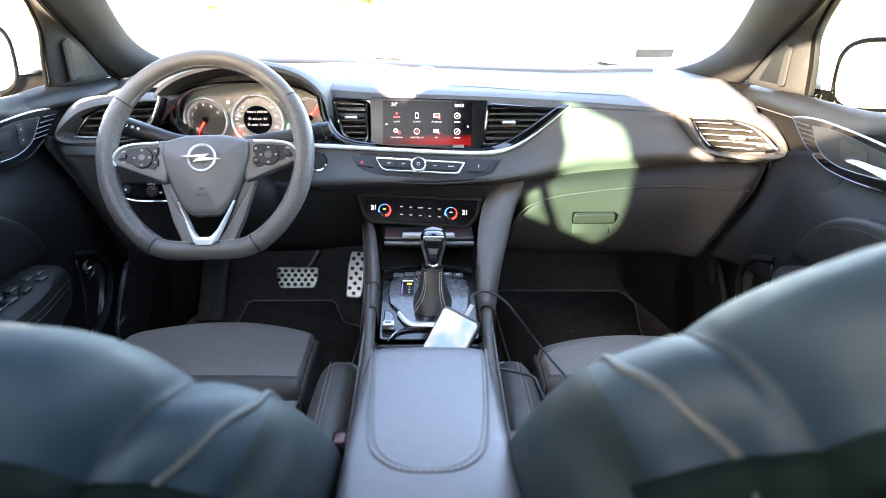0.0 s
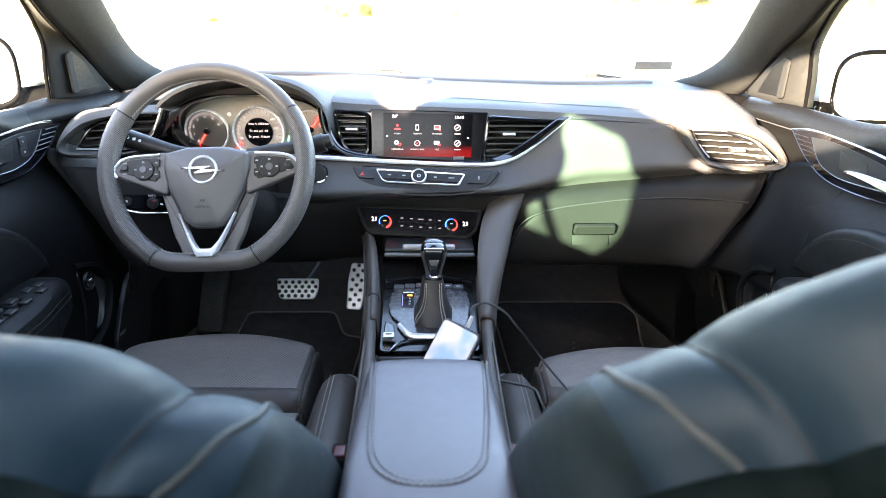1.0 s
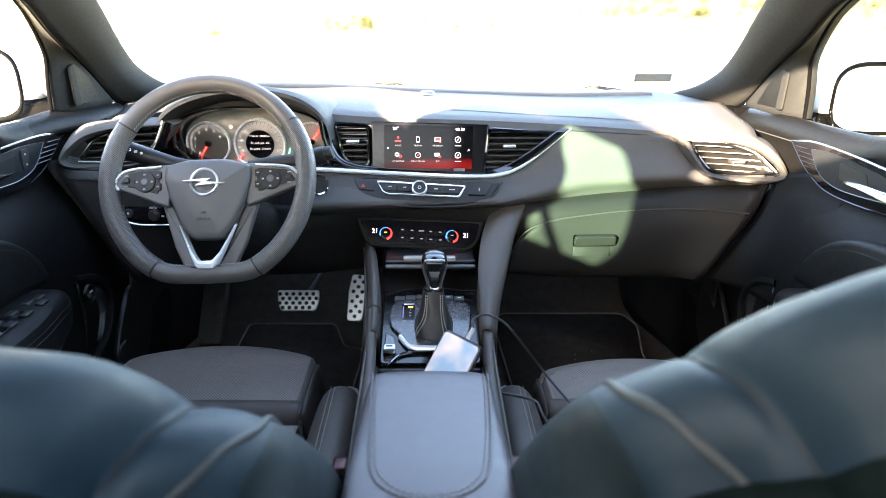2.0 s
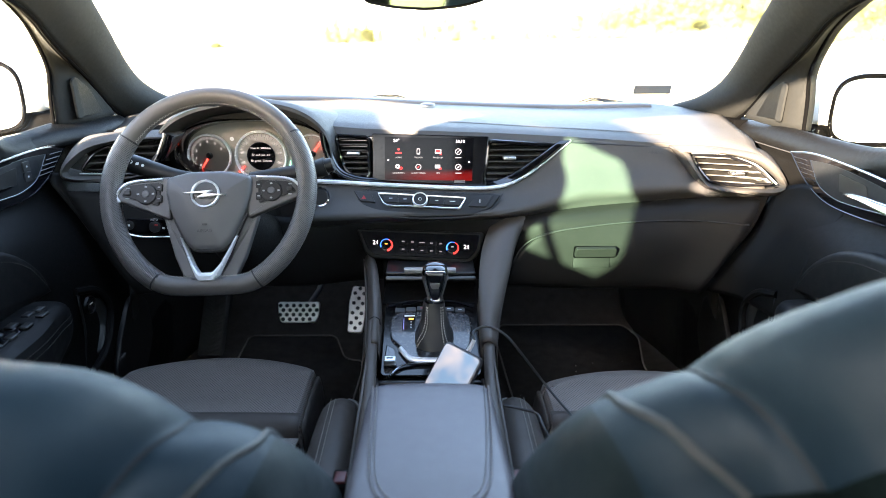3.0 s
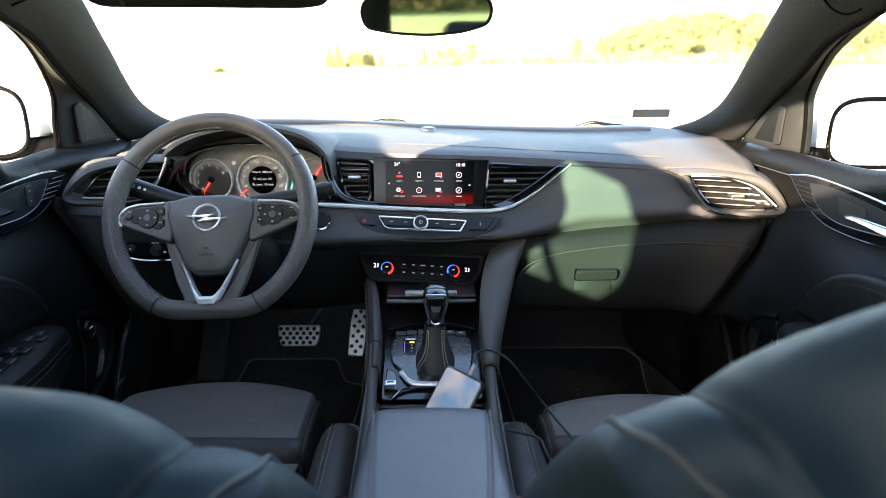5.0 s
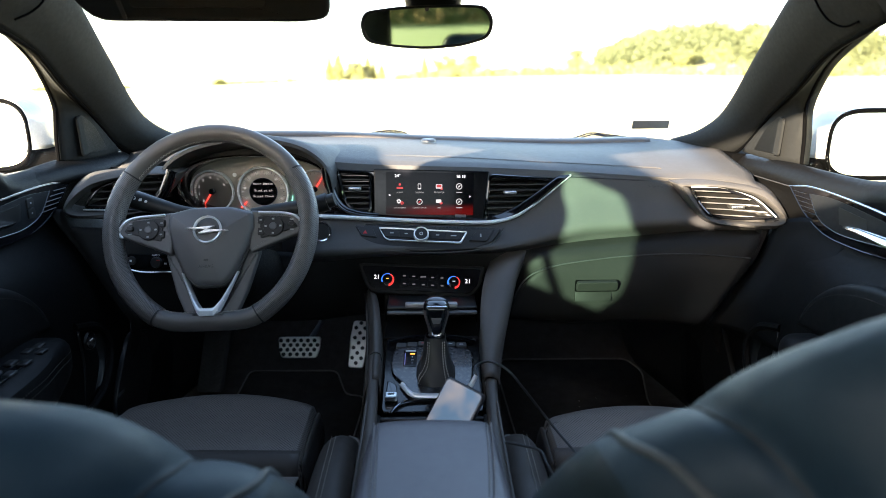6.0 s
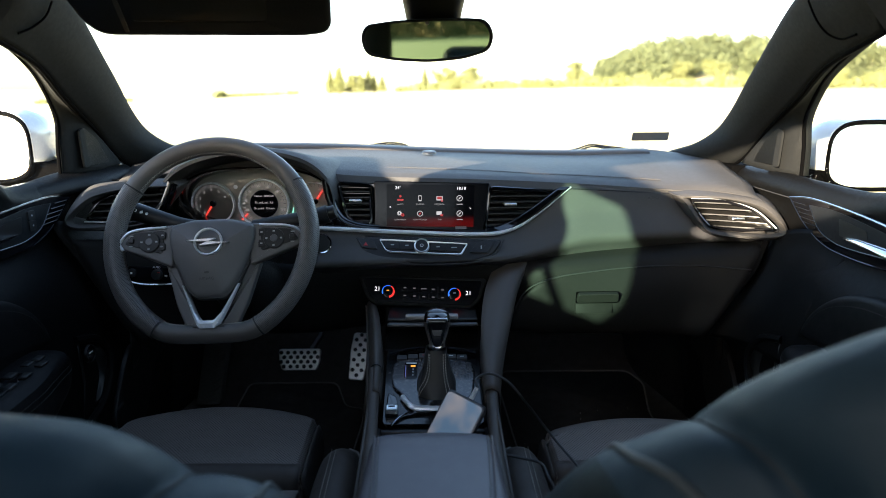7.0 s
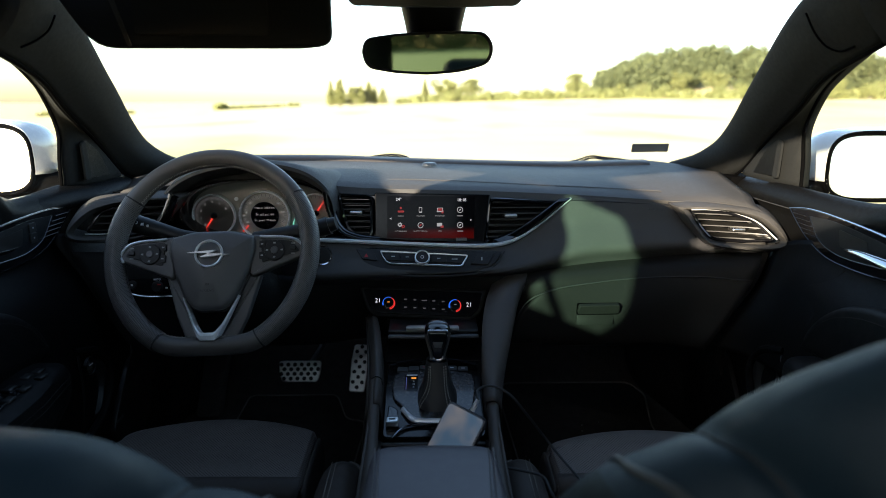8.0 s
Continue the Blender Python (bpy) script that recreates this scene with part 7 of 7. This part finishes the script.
    corner = sided([(0.700, 1.33, 1.010), (0.700, 1.32, 1.05), (0.702, 1.285, 1.105), (0.678, 1.180, 1.169), (0.643, 1.067, 1.213), (0.608, 0.905, 1.256)], s)
    part("window_frame", skin([seal, corner, edge, [(x + (0.02 if s > 0 else -0.004), y, z) for x, y, z in edge]], 40, 14), M_PILLAR, d, "charcoal frame and mirror corner", solid=0.004)
    part("edge_strip", tube(spline([(x + s * 0.004, y - 0.006, z) for x, y, z in edge], 40), 0.0036, 8), M_SHADEBLACK, d, "black rubber glass run")
    cm = inward(s, 0.698 + (CX if s > 0 else -CX))
    tri = fillet(yz(s, [(1.372, 1.022), (1.278, 1.024), (1.272, 1.092), (1.285, 1.100), (1.33, 1.075)]), 0.008)
    part("corner_grille", plate(tri, 0.0035, cm, 0.001), M_DOOR, d, "triangular loudspeaker cover")
    part("corner_rib", plate(fillet(yz(s, [(1.296, 1.020), (1.272, 1.020), (1.268, 1.094), (1.288, 1.100)]), 0.008), 0.0038, cm, 0.0030), M_PILLAR, d, "upright rounded rib")
    return d


door(-1, 0.0, 0.0)
door(1, -0.02, -0.036)

# kick panels in the foot wells
for s in (-1, 1):
    set_piece("kick_panel_driver" if s < 0 else "kick_panel_passenger", skin([[(s * 0.60, 1.20, 0.70), (s * 0.62, 1.45, 0.74), (s * 0.60, 1.85, 0.80)], [(s * 0.63, 1.22, 0.52), (s * 0.64, 1.45, 0.52), (s * 0.59, 1.85, 0.6)], [(s * 0.67, 1.15, 0.36), (s * 0.67, 1.40, 0.36), (s * 0.58, 1.72, 0.38)]], 14, 10), M_LOWER, "grey-black plastic kick panel in the foot well", "kick panel", 0.004)


# ---- door mirrors ----
def door_mirror(s, cx, cz):
    m = thing("door_mirror", (s * 0.76, 1.38, 0.98), "white door mirror with black base and specks of water", "door mirror", "door mirrors")
    sup = lambda a, w, h: (w * math.copysign(abs(math.cos(a)) ** 0.55, math.cos(a)), h * math.copysign(abs(math.sin(a)) ** 0.6, math.sin(a)))
    ang = np.linspace(0, 2 * math.pi, 40, endpoint=False)
    def shell(turns):
        return [[(s * cx - s * k + s * sup(a, w, h)[0], y, cz + sup(a, w, h)[1]) for a in turns] for y, w, h, k in ((1.350, 0.106, 0.070, 0.0), (1.352, 0.114, 0.0765, 0.0), (1.39, 0.120, 0.080, 0.002), (1.43, 0.115, 0.076, 0.004), (1.47, 0.095, 0.062, 0.006), (1.495, 0.055, 0.036, 0.008), (1.50, 0.01, 0.008, 0.009))]

    split = radians(13)
    part("housing", grid_bm(shell(np.linspace(-split, math.pi + split, 34))), M_BODY, m, "white painted housing", solid=-0.002)
    part("lower_cover", grid_bm(shell(np.linspace(math.pi + split, 2 * math.pi - split, 18))), M_SHADEBLACK, m, "black lower cover", solid=-0.002)
    rows = [[(s * cx + s * sup(a, w, h)[0], y, cz + sup(a, w, h)[1]) for a in ang] for y, w, h in ((1.351, 0.1145, 0.0770), (1.3445, 0.1138, 0.0762), (1.3435, 0.1115, 0.0738), (1.348, 0.1068, 0.0688), (1.353, 0.1052, 0.0672))]
    part("rim", grid_bm(rows, closed_v=True), M_SHADEBLACK, m, "black rim")
    glass = lambda f, lift: [(s * cx + s * sup(a, 0.1058 * f, 0.0678 * f)[0], 1.3550 - lift + 0.10 * sup(a, 0.1058 * f, 0.0678 * f)[1], cz + sup(a, 0.1058 * f, 0.0678 * f)[1]) for a in ang]
    part("mirror_glass", grid_bm([glass(1.0, 0.0), glass(0.001, 0.0)], closed_v=True), M_MIRROR, m, "mirror glass", smooth=False)
    part("glass_edge", grid_bm([glass(0.985, 0.0), glass(0.985, 0.0012), glass(0.965, 0.0012), glass(0.965, 0.0)], closed_v=True), M_PRINT, m, "pale ground edge of the glass")
    part("arm", slab(min(s * 0.725, s * (cx - 0.01)), max(s * 0.725, s * (cx - 0.01)), 1.36, 1.45, cz - 0.165, cz - 0.036, 0.012), M_SHADEBLACK, m, "black base arm")
    if s < 0:
        return m
    rng = random.Random(7)
    drops = bmesh.new()
    for _ in range(55):
        x, z = rng.uniform(-0.20, -0.09), rng.uniform(-0.07, -0.02)
        bmesh.ops.create_icosphere(drops, subdivisions=1, radius=rng.uniform(0.0005, 0.0012), matrix=Matrix.Translation((s * (cx + x), 1.342 if x > -0.116 else 1.359, cz + z)))
    part("water_drops", drops, M_PRINT, m, "pale specks of water", kind="stuff")
    return m


door_mirror(-1, 0.941, 1.055)
door_mirror(1, 0.968, 1.036)

# ---- inner mirror, sensor housing, sun visor, sticker, wipers ----
im = thing("rear_view_mirror", (0, 1.10, 1.29), "black-framed inner rear-view mirror below the sensor housing", "mirror")
MM = face(-0.002, 1.085, 1.252, -2.3, -4.5)
mo = fillet([(-0.1100, 0.004), (-0.101, 0.0235), (-0.05, 0.0302), (0.0, 0.0325), (0.058, 0.0338), (0.095, 0.0318), (0.1088, 0.010), (0.102, -0.0170), (0.058, -0.0300), (0.0, -0.0352), (-0.054, -0.0322), (-0.102, -0.0240)], 0.016, 5)
part("shell", plate([(x, y) for x, y in mo], 0.030, MM @ Matrix.Translation((0, 0, -0.028)), 0.004), M_LOWER, im, "black shell")
part("glass", plate([(x * 0.945, y * 0.87) for x, y in mo], 0.001, MM @ Matrix.Translation((0, 0, 0.0021))), M_DIMMIRROR, im, "darkened mirror glass", smooth=False)
part("frame", frame_ring([(x * 1.0, y * 1.0) for x, y in mo], [(x * 0.945, y * 0.87) for x, y in mo], 0.0045, MM), M_LOWER, im, "rounded black frame")
part("sensor_dot", plate(ring2d(0.0035, 14, 0.0, 0.0265), 0.0006, MM @ Matrix.Translation((0, 0, 0.0032))), M_VENT, im)
part("stem", slab(-0.016, 0.014, 1.10, 1.16, 1.262, 1.30, 0.006), M_LOWER, im, "short stem")
sh_ = thing("sensor_housing", (0, 1.16, 1.30), "black sensor housing on the windscreen above the mirror", "sensor housing")
rows = [[(0.008 + 0.89 * w * math.copysign(abs(math.cos(a)) ** 0.5, math.cos(a)), y0 + d * math.sin(a), z) for a in np.linspace(0, 2 * math.pi, 32, endpoint=False)] for z, w, y0, d in ((1.272, 0.040, 1.155, 0.03), (1.278, 0.050, 1.15, 0.04), (1.30, 0.054, 1.13, 0.05), (1.325, 0.060, 1.10, 0.05), (1.345, 0.066, 1.07, 0.05))]
part("cover", grid_bm(rows, closed_v=True, caps=True), M_LOWER, sh_, "tapered cover")
part("roof_console", slab(-0.124, 0.142, 0.80, 1.045, 1.317, 1.372, 0.014, 4), M_HEAD, sh_, "black roof console")
part("console_edge", tube(spline([(-0.115, 1.046, 1.322), (-0.06, 1.049, 1.3195), (0.009, 1.050, 1.319), (0.08, 1.049, 1.3195), (0.133, 1.046, 1.322)], 24), 0.0016, 6), M_PULL, sh_, "thin silver edge")
vi = thing("sun_visor", (-0.33, 0.97, 1.34), "black sun visor folded down on the driver's side", "sun visor")
VM = face(-0.327, 0.965, 1.250, -6)
part("flap", plate(fillet([(-0.205, 0.100), (-0.190, 0.062), (-0.150, -0.001), (0.150, -0.001), (0.186, 0.004), (0.187, 0.10)], [0.01, 0.03, 0.03, 0.02, 0.03, 0.01]), 0.020, VM @ Matrix.Translation((0, 0, -0.010)), 0.006, 3), M_HEAD, vi, "black cloth flap")
part("vanity_lid", plate(fillet(rect(0.19, 0.075, 0.005, 0.055), 0.008), 0.002, VM @ Matrix.Translation((0, 0, 0.010)), 0.001), M_LOWER, vi, "mirror lid")
part("strap", plate(fillet([(-0.102, 0.002), (-0.096, 0.002), (-0.120, 0.095), (-0.128, 0.095)], 0.002), 0.001, VM @ Matrix.Translation((0, 0, 0.0102))), M_VENT, vi)
part("hinge", tube([(-0.52, 0.965, 1.352), (-0.14, 0.965, 1.352)], 0.006, 8), M_LOWER, vi)
sk_ = thing("windscreen_sticker", (0.55, 1.588, 1.045), "dark grey control sticker inside the windscreen", "sticker")
part("label", plate(fillet(rect(0.098, 0.0215), 0.003), 0.0006, face(0.551, 1.585, 1.0602, -14, 8)), M_PIPING, sk_)
for s, pts in ((-1, [(-0.45, 1.80, 0.995), (-0.25, 1.845, 1.017), (-0.17, 1.85, 1.027), (-0.115, 1.85, 1.034), (-0.07, 1.855, 1.028), (-0.03, 1.86, 1.003)]), (1, [(0.25, 1.85, 1.0), (0.42, 1.85, 1.014), (0.47, 1.85, 1.0285), (0.50, 1.845, 1.026), (0.62, 1.80, 1.012), (0.66, 1.78, 0.995)])):
    wp = thing("windscreen_wiper", pts[2], "black windscreen wiper parked on the scuttle", "wiper", "wipers")
    part("arm", tube(spline([(x, y, z - 0.011) for x, y, z in pts], 30), 0.0026, 8), M_RUBBER, wp)
    part("blade", tube(spline([(x, y - 0.01, z - 0.016) for x, y, z in pts], 30), 0.003, 6), M_RUBBER, wp)

# ---- the field, the trees and the far woods ----
def ground_z(x, y):
    r = math.hypot(x, y)
    tilt = (0.010 if x > 0 else 0.042) * max(-300.0, min(150.0, x)) * min(1.0, max(0.0, (r - 4) / 60))
    hill = 9.5 * math.exp(-(((x - 108) / 56) ** 2 + ((y - 240) / 38) ** 2))
    rise = 1.1 * min(1.0, max(0.0, (-y - 8) / 46))
    return tilt + hill + rise + 0.25 * noise.noise((x * 0.02, y * 0.02, 0)) * min(1.0, r / 30)


M_FIELD = mat("stubble_field", (0.68, 0.57, 0.31), 0.95, var=0.25, scale=0.22, grain=0.8, gscale=9, spec=0.1)
nt = M_FIELD.node_tree
tc = nt.nodes.new("ShaderNodeTexCoord")
mp = nt.nodes.new("ShaderNodeMapping")
mp.inputs["Scale"].default_value = (0.05, 0.012, 0.05)
ns = nt.nodes.new("ShaderNodeTexNoise")
ns.inputs["Scale"].default_value, ns.inputs["Detail"].default_value = 3.0, 4
rp = nt.nodes.new("ShaderNodeMapRange")
rp.inputs["From Min"].default_value, rp.inputs["From Max"].default_value = 0.53, 0.72
mx = nt.nodes.new("ShaderNodeMix")
mx.data_type = "RGBA"
mx.inputs["B"].default_value = (0.33, 0.38, 0.13, 1)
old = nt.nodes["Principled BSDF"].inputs["Base Color"].links[0].from_socket
nt.links.new(tc.outputs["Object"], mp.inputs["Vector"])
nt.links.new(mp.outputs["Vector"], ns.inputs["Vector"])
nt.links.new(ns.outputs["Fac"], rp.inputs["Value"])
sep = nt.nodes.new("ShaderNodeSeparateXYZ")
back = nt.nodes.new("ShaderNodeMapRange")
back.inputs["From Min"].default_value, back.inputs["From Max"].default_value = -3.0, -7.0
add = nt.nodes.new("ShaderNodeMath")
add.operation, add.use_clamp = "ADD", True
nt.links.new(tc.outputs["Object"], sep.inputs["Vector"])
nt.links.new(sep.outputs["Y"], back.inputs["Value"])
nt.links.new(back.outputs["Result"], add.inputs[0])
nt.links.new(rp.outputs["Result"], add.inputs[1])
nt.links.new(add.outputs[0], mx.inputs["Factor"])
nt.links.new(old, mx.inputs["A"])
nt.links.new(mx.outputs["Result"], nt.nodes["Principled BSDF"].inputs["Base Color"])
radii = np.concatenate([[0.0], np.geomspace(2, 3500, 46)])
rows = []
for r in radii:
    rows.append([(r * math.sin(a), r * math.cos(a), ground_z(r * math.sin(a), r * math.cos(a))) for a in np.linspace(0, 2 * math.pi, 96, endpoint=False)])
set_piece("ground", grid_bm(rows, closed_v=True), M_FIELD, "pale yellow stubble field with a green meadow behind", "field")


def leaf_mat(name, col):
    m = mat(name, col, 0.7, var=0.45, scale=0.5, spec=0.2)
    b = m.node_tree.nodes["Principled BSDF"]
    b.inputs["Transmission Weight"].default_value = 0.0
    return m


M_LEAF = leaf_mat("sunlit_leaves", (0.126, 0.132, 0.046))
M_LEAF2 = leaf_mat("dark_leaves", (0.066, 0.076, 0.032))
M_SHRUB = leaf_mat("light_shrub_leaves", (0.155, 0.165, 0.060))
M_BARK = mat("bark", (0.10, 0.075, 0.05), 0.9, grain=0.6, gscale=30)


def leaf_cloud(rng, blobs, n, size):
    """Many small leaf clumps scattered through the shells of some blobs: vertices and faces."""
    vs, fs = [], []
    for _ in range(n):
        c, r = blobs[rng.randrange(len(blobs))]
        d = Vector((rng.gauss(0, 1), rng.gauss(0, 1), rng.gauss(0, 1))).normalized() * rng.uniform(0.55, 1.08)
        p = Vector(c) + Vector((d.x * r[0], d.y * r[1], d.z * r[2]))
        u = Vector((rng.gauss(0, 1), rng.gauss(0, 1), rng.gauss(0, 1))).normalized()
        w = u.orthogonal().normalized()
        q = u.cross(w)
        s = size * rng.uniform(0.6, 1.4)
        k = len(vs)
        vs += [p + w * s, p + q * s * 0.7 + u * s * 0.2, p - w * s, p - q * s * 0.7 - u * s * 0.2]
        fs.append((k, k + 1, k + 2, k + 3))
    return vs, fs


def cloud_bm(vs, fs):
    me = bpy.data.meshes.new("tmp")
    me.from_pydata([tuple(v) for v in vs], [], fs)
    bm = bmesh.new()
    bm.from_mesh(me)
    bpy.data.meshes.remove(me)
    return bm


def tree(seed, height, width, material, label, spire=False):
    rng = random.Random(seed)
    t = thing("tree", (0, 0, 0), label, "tree", "trees at the field's edge")
    lean = [(0, 0, -0.3), (rng.uniform(-0.2, 0.2), rng.uniform(-0.2, 0.2), height * 0.4), (rng.uniform(-0.4, 0.4), 0, height * 0.8)]
    tr = spline(lean, 10)
    trunk = part("trunk", tube(tr, np.linspace(0.03 * height, 0.008 * height, 10), 8), M_BARK, t)
    blobs = []
    if spire:
        for k in range(7):
            f = k / 6
            blobs.append(((rng.uniform(-0.2, 0.2), rng.uniform(-0.2, 0.2), height * (0.2 + 0.75 * f)), (width * (0.55 - 0.45 * f), width * (0.55 - 0.45 * f), height * 0.10)))
    else:
        for k in range(9):
            a = rng.uniform(0, 6.28)
            rr = rng.uniform(0, 0.38) * width
            blobs.append(((rr * math.cos(a), rr * math.sin(a), height * rng.uniform(0.24, 0.82)), (width * rng.uniform(0.18, 0.32), width * rng.uniform(0.18, 0.32), height * rng.uniform(0.12, 0.2))))
    for (c, r) in blobs[:5]:
        part("limb", tube(spline([tuple(tr[4]), ((tr[4][0] + c[0]) / 2, (tr[4][1] + c[1]) / 2, (tr[4][2] + c[2]) / 2 + 0.2), c], 6), np.linspace(0.012 * height, 0.004 * height, 6), 6), M_BARK, t)
    part("crown", cloud_bm(*leaf_cloud(rng, blobs, 1900, 0.033 * height)), material, t, smooth=False)
    return t


KINDS = [tree(1, 8.0, 7.0, M_LEAF, "round broadleaf tree in evening light"), tree(2, 8.0, 5.4, M_LEAF, "pointed green conifer beyond the field", True), tree(3, 6.5, 6.5, M_LEAF, "broad low tree in evening light"),
         tree(5, 3.6, 5.0, M_SHRUB, "light green shrub at the field's edge"), tree(7, 10.0, 6.5, M_LEAF2, "tall dark broadleaf tree"),
         tree(9, 4.5, 6.5, M_SHRUB, "green bush at the far side of the meadow", True), tree(12, 8.5, 3.6, M_LEAF, "slender pointed conifer beyond the field", True)]
edge_x, edge_y = [-12, 25, 50, 75, 110, 140], [246, 214, 193, 177, 163, 137]
prng = random.Random(5)
PLACES = []
for i in range(9):                      # a clump out in the field
    PLACES.append(((6, 1, 6, 1, 0)[i % 5], -36 + 2.4 * i + prng.uniform(-0.8, 0.8), 238 + prng.uniform(-4, 4), prng.uniform(0.75, 1.15)))
for i in range(25):                     # the wood's edge, shrubs before trees
    x = -8 + 6.0 * i + prng.uniform(-1.5, 1.5)
    y = float(np.interp(x, edge_x, edge_y))
    if x > 66:
        PLACES.append((prng.choice((0, 0, 2, 4)), x, y + prng.uniform(5, 20), prng.uniform(1.0, 1.25)))
    elif 3 < x < 18 or 40 < x < 47:
        PLACES.append((prng.choice((0, 2)), x, y + prng.uniform(2, 8), prng.uniform(0.9, 1.15)))
    PLACES.append((3, x + 3, y - 2 + prng.uniform(-3, 2), prng.uniform(0.9, 1.5)))
PLACES.append((6, -1.4, 244, 1.0))    # a lone pointed conifer
for i in range(20):                     # bushes across the meadow, behind the car
    PLACES.append((5, -26 + 1.5 * i + prng.uniform(-0.4, 0.4), -58 - 3.5 * (i % 2) + prng.uniform(-1, 1), prng.uniform(0.75, 0.95)))
used = set()
rng = random.Random(11)
for k, x, y, sc in PLACES:
    m = Matrix.Translation((x, y, ground_z(x, y) - (0.45 if k == 5 else 0.1))) @ Matrix.Rotation(rng.uniform(0, 6.28), 4, "Z")
    if k in used:
        ob = copy_thing(KINDS[k], m)
    else:
        ob = KINDS[k]
        ob.matrix_basis = m
        used.add(k)
    ob.scale = (sc, sc, sc)
# wooded hill: far woods with many crowns
rng = random.Random(21)
vs, fs = [], []
for _ in range(560):
    y = rng.uniform(192, 262)
    x = rng.uniform(0.262 * y, 200)
    h = rng.uniform(7.0, 11.5) * min(1.0, 0.60 + (x / y - 0.262) * 6)
    w = rng.uniform(2.4, 4.0)
    z = ground_z(x, y)
    a, f = leaf_cloud(rng, [((x, y, z + h * 0.72), (w * 0.7, w * 0.7, h * 0.28)), ((x, y, z + h * 0.42), (w, w, h * 0.24))], 260, 0.45)
    k = len(vs)
    vs += a
    fs += [tuple(i + k for i in q) for q in f]
ob = part("far_woods", cloud_bm(vs, fs), M_LEAF2, None, "mixed wood on a low hill beyond the field", smooth=False, kind="stuff")
tagged(ob, category="woods")
# low far tree lines on the horizon
vs, fs = [], []
for x0, x1, y, h in ((-330, -255, 560, 4.0), (-195, -125, 620, 3.6), (-180, -176, 560, 6.5), (-520, -420, 600, 5.0)):
    for _ in range(70):
        x = rng.uniform(x0, x1)
        a, f = leaf_cloud(rng, [((x, y + rng.uniform(-8, 8), ground_z(x, y) + h * 0.4), (3, 3, h * 0.5 * rng.uniform(0.5, 1.1)))], 26, 1.2)
        k = len(vs)
        vs += a
        fs += [tuple(i + k for i in q) for q in f]
ob = part("far_hedges", cloud_bm(vs, fs), M_SHRUB, None, "low hedges and trees on the horizon", smooth=False, kind="stuff")
tagged(ob, category="hedge")
# low bushes along the foot of the wood
vs, fs = [], []
for _ in range(330):
    x = rng.uniform(-12, 140)
    y = float(np.interp(x, edge_x, edge_y)) + rng.uniform(-3, 6)
    h, w = rng.uniform(1.4, 3.4), rng.uniform(1.2, 2.6)
    a, f = leaf_cloud(rng, [((x, y, ground_z(x, y) + h * 0.35), (w, w, h * 0.6))], 60, 0.42)
    k = len(vs)
    vs += a
    fs += [tuple(i + k for i in q) for q in f]
ob = part("field_edge_bushes", cloud_bm(vs, fs), M_SHRUB, None, "light green bushes along the edge of the field", smooth=False, kind="stuff")
tagged(ob, category="bushes")
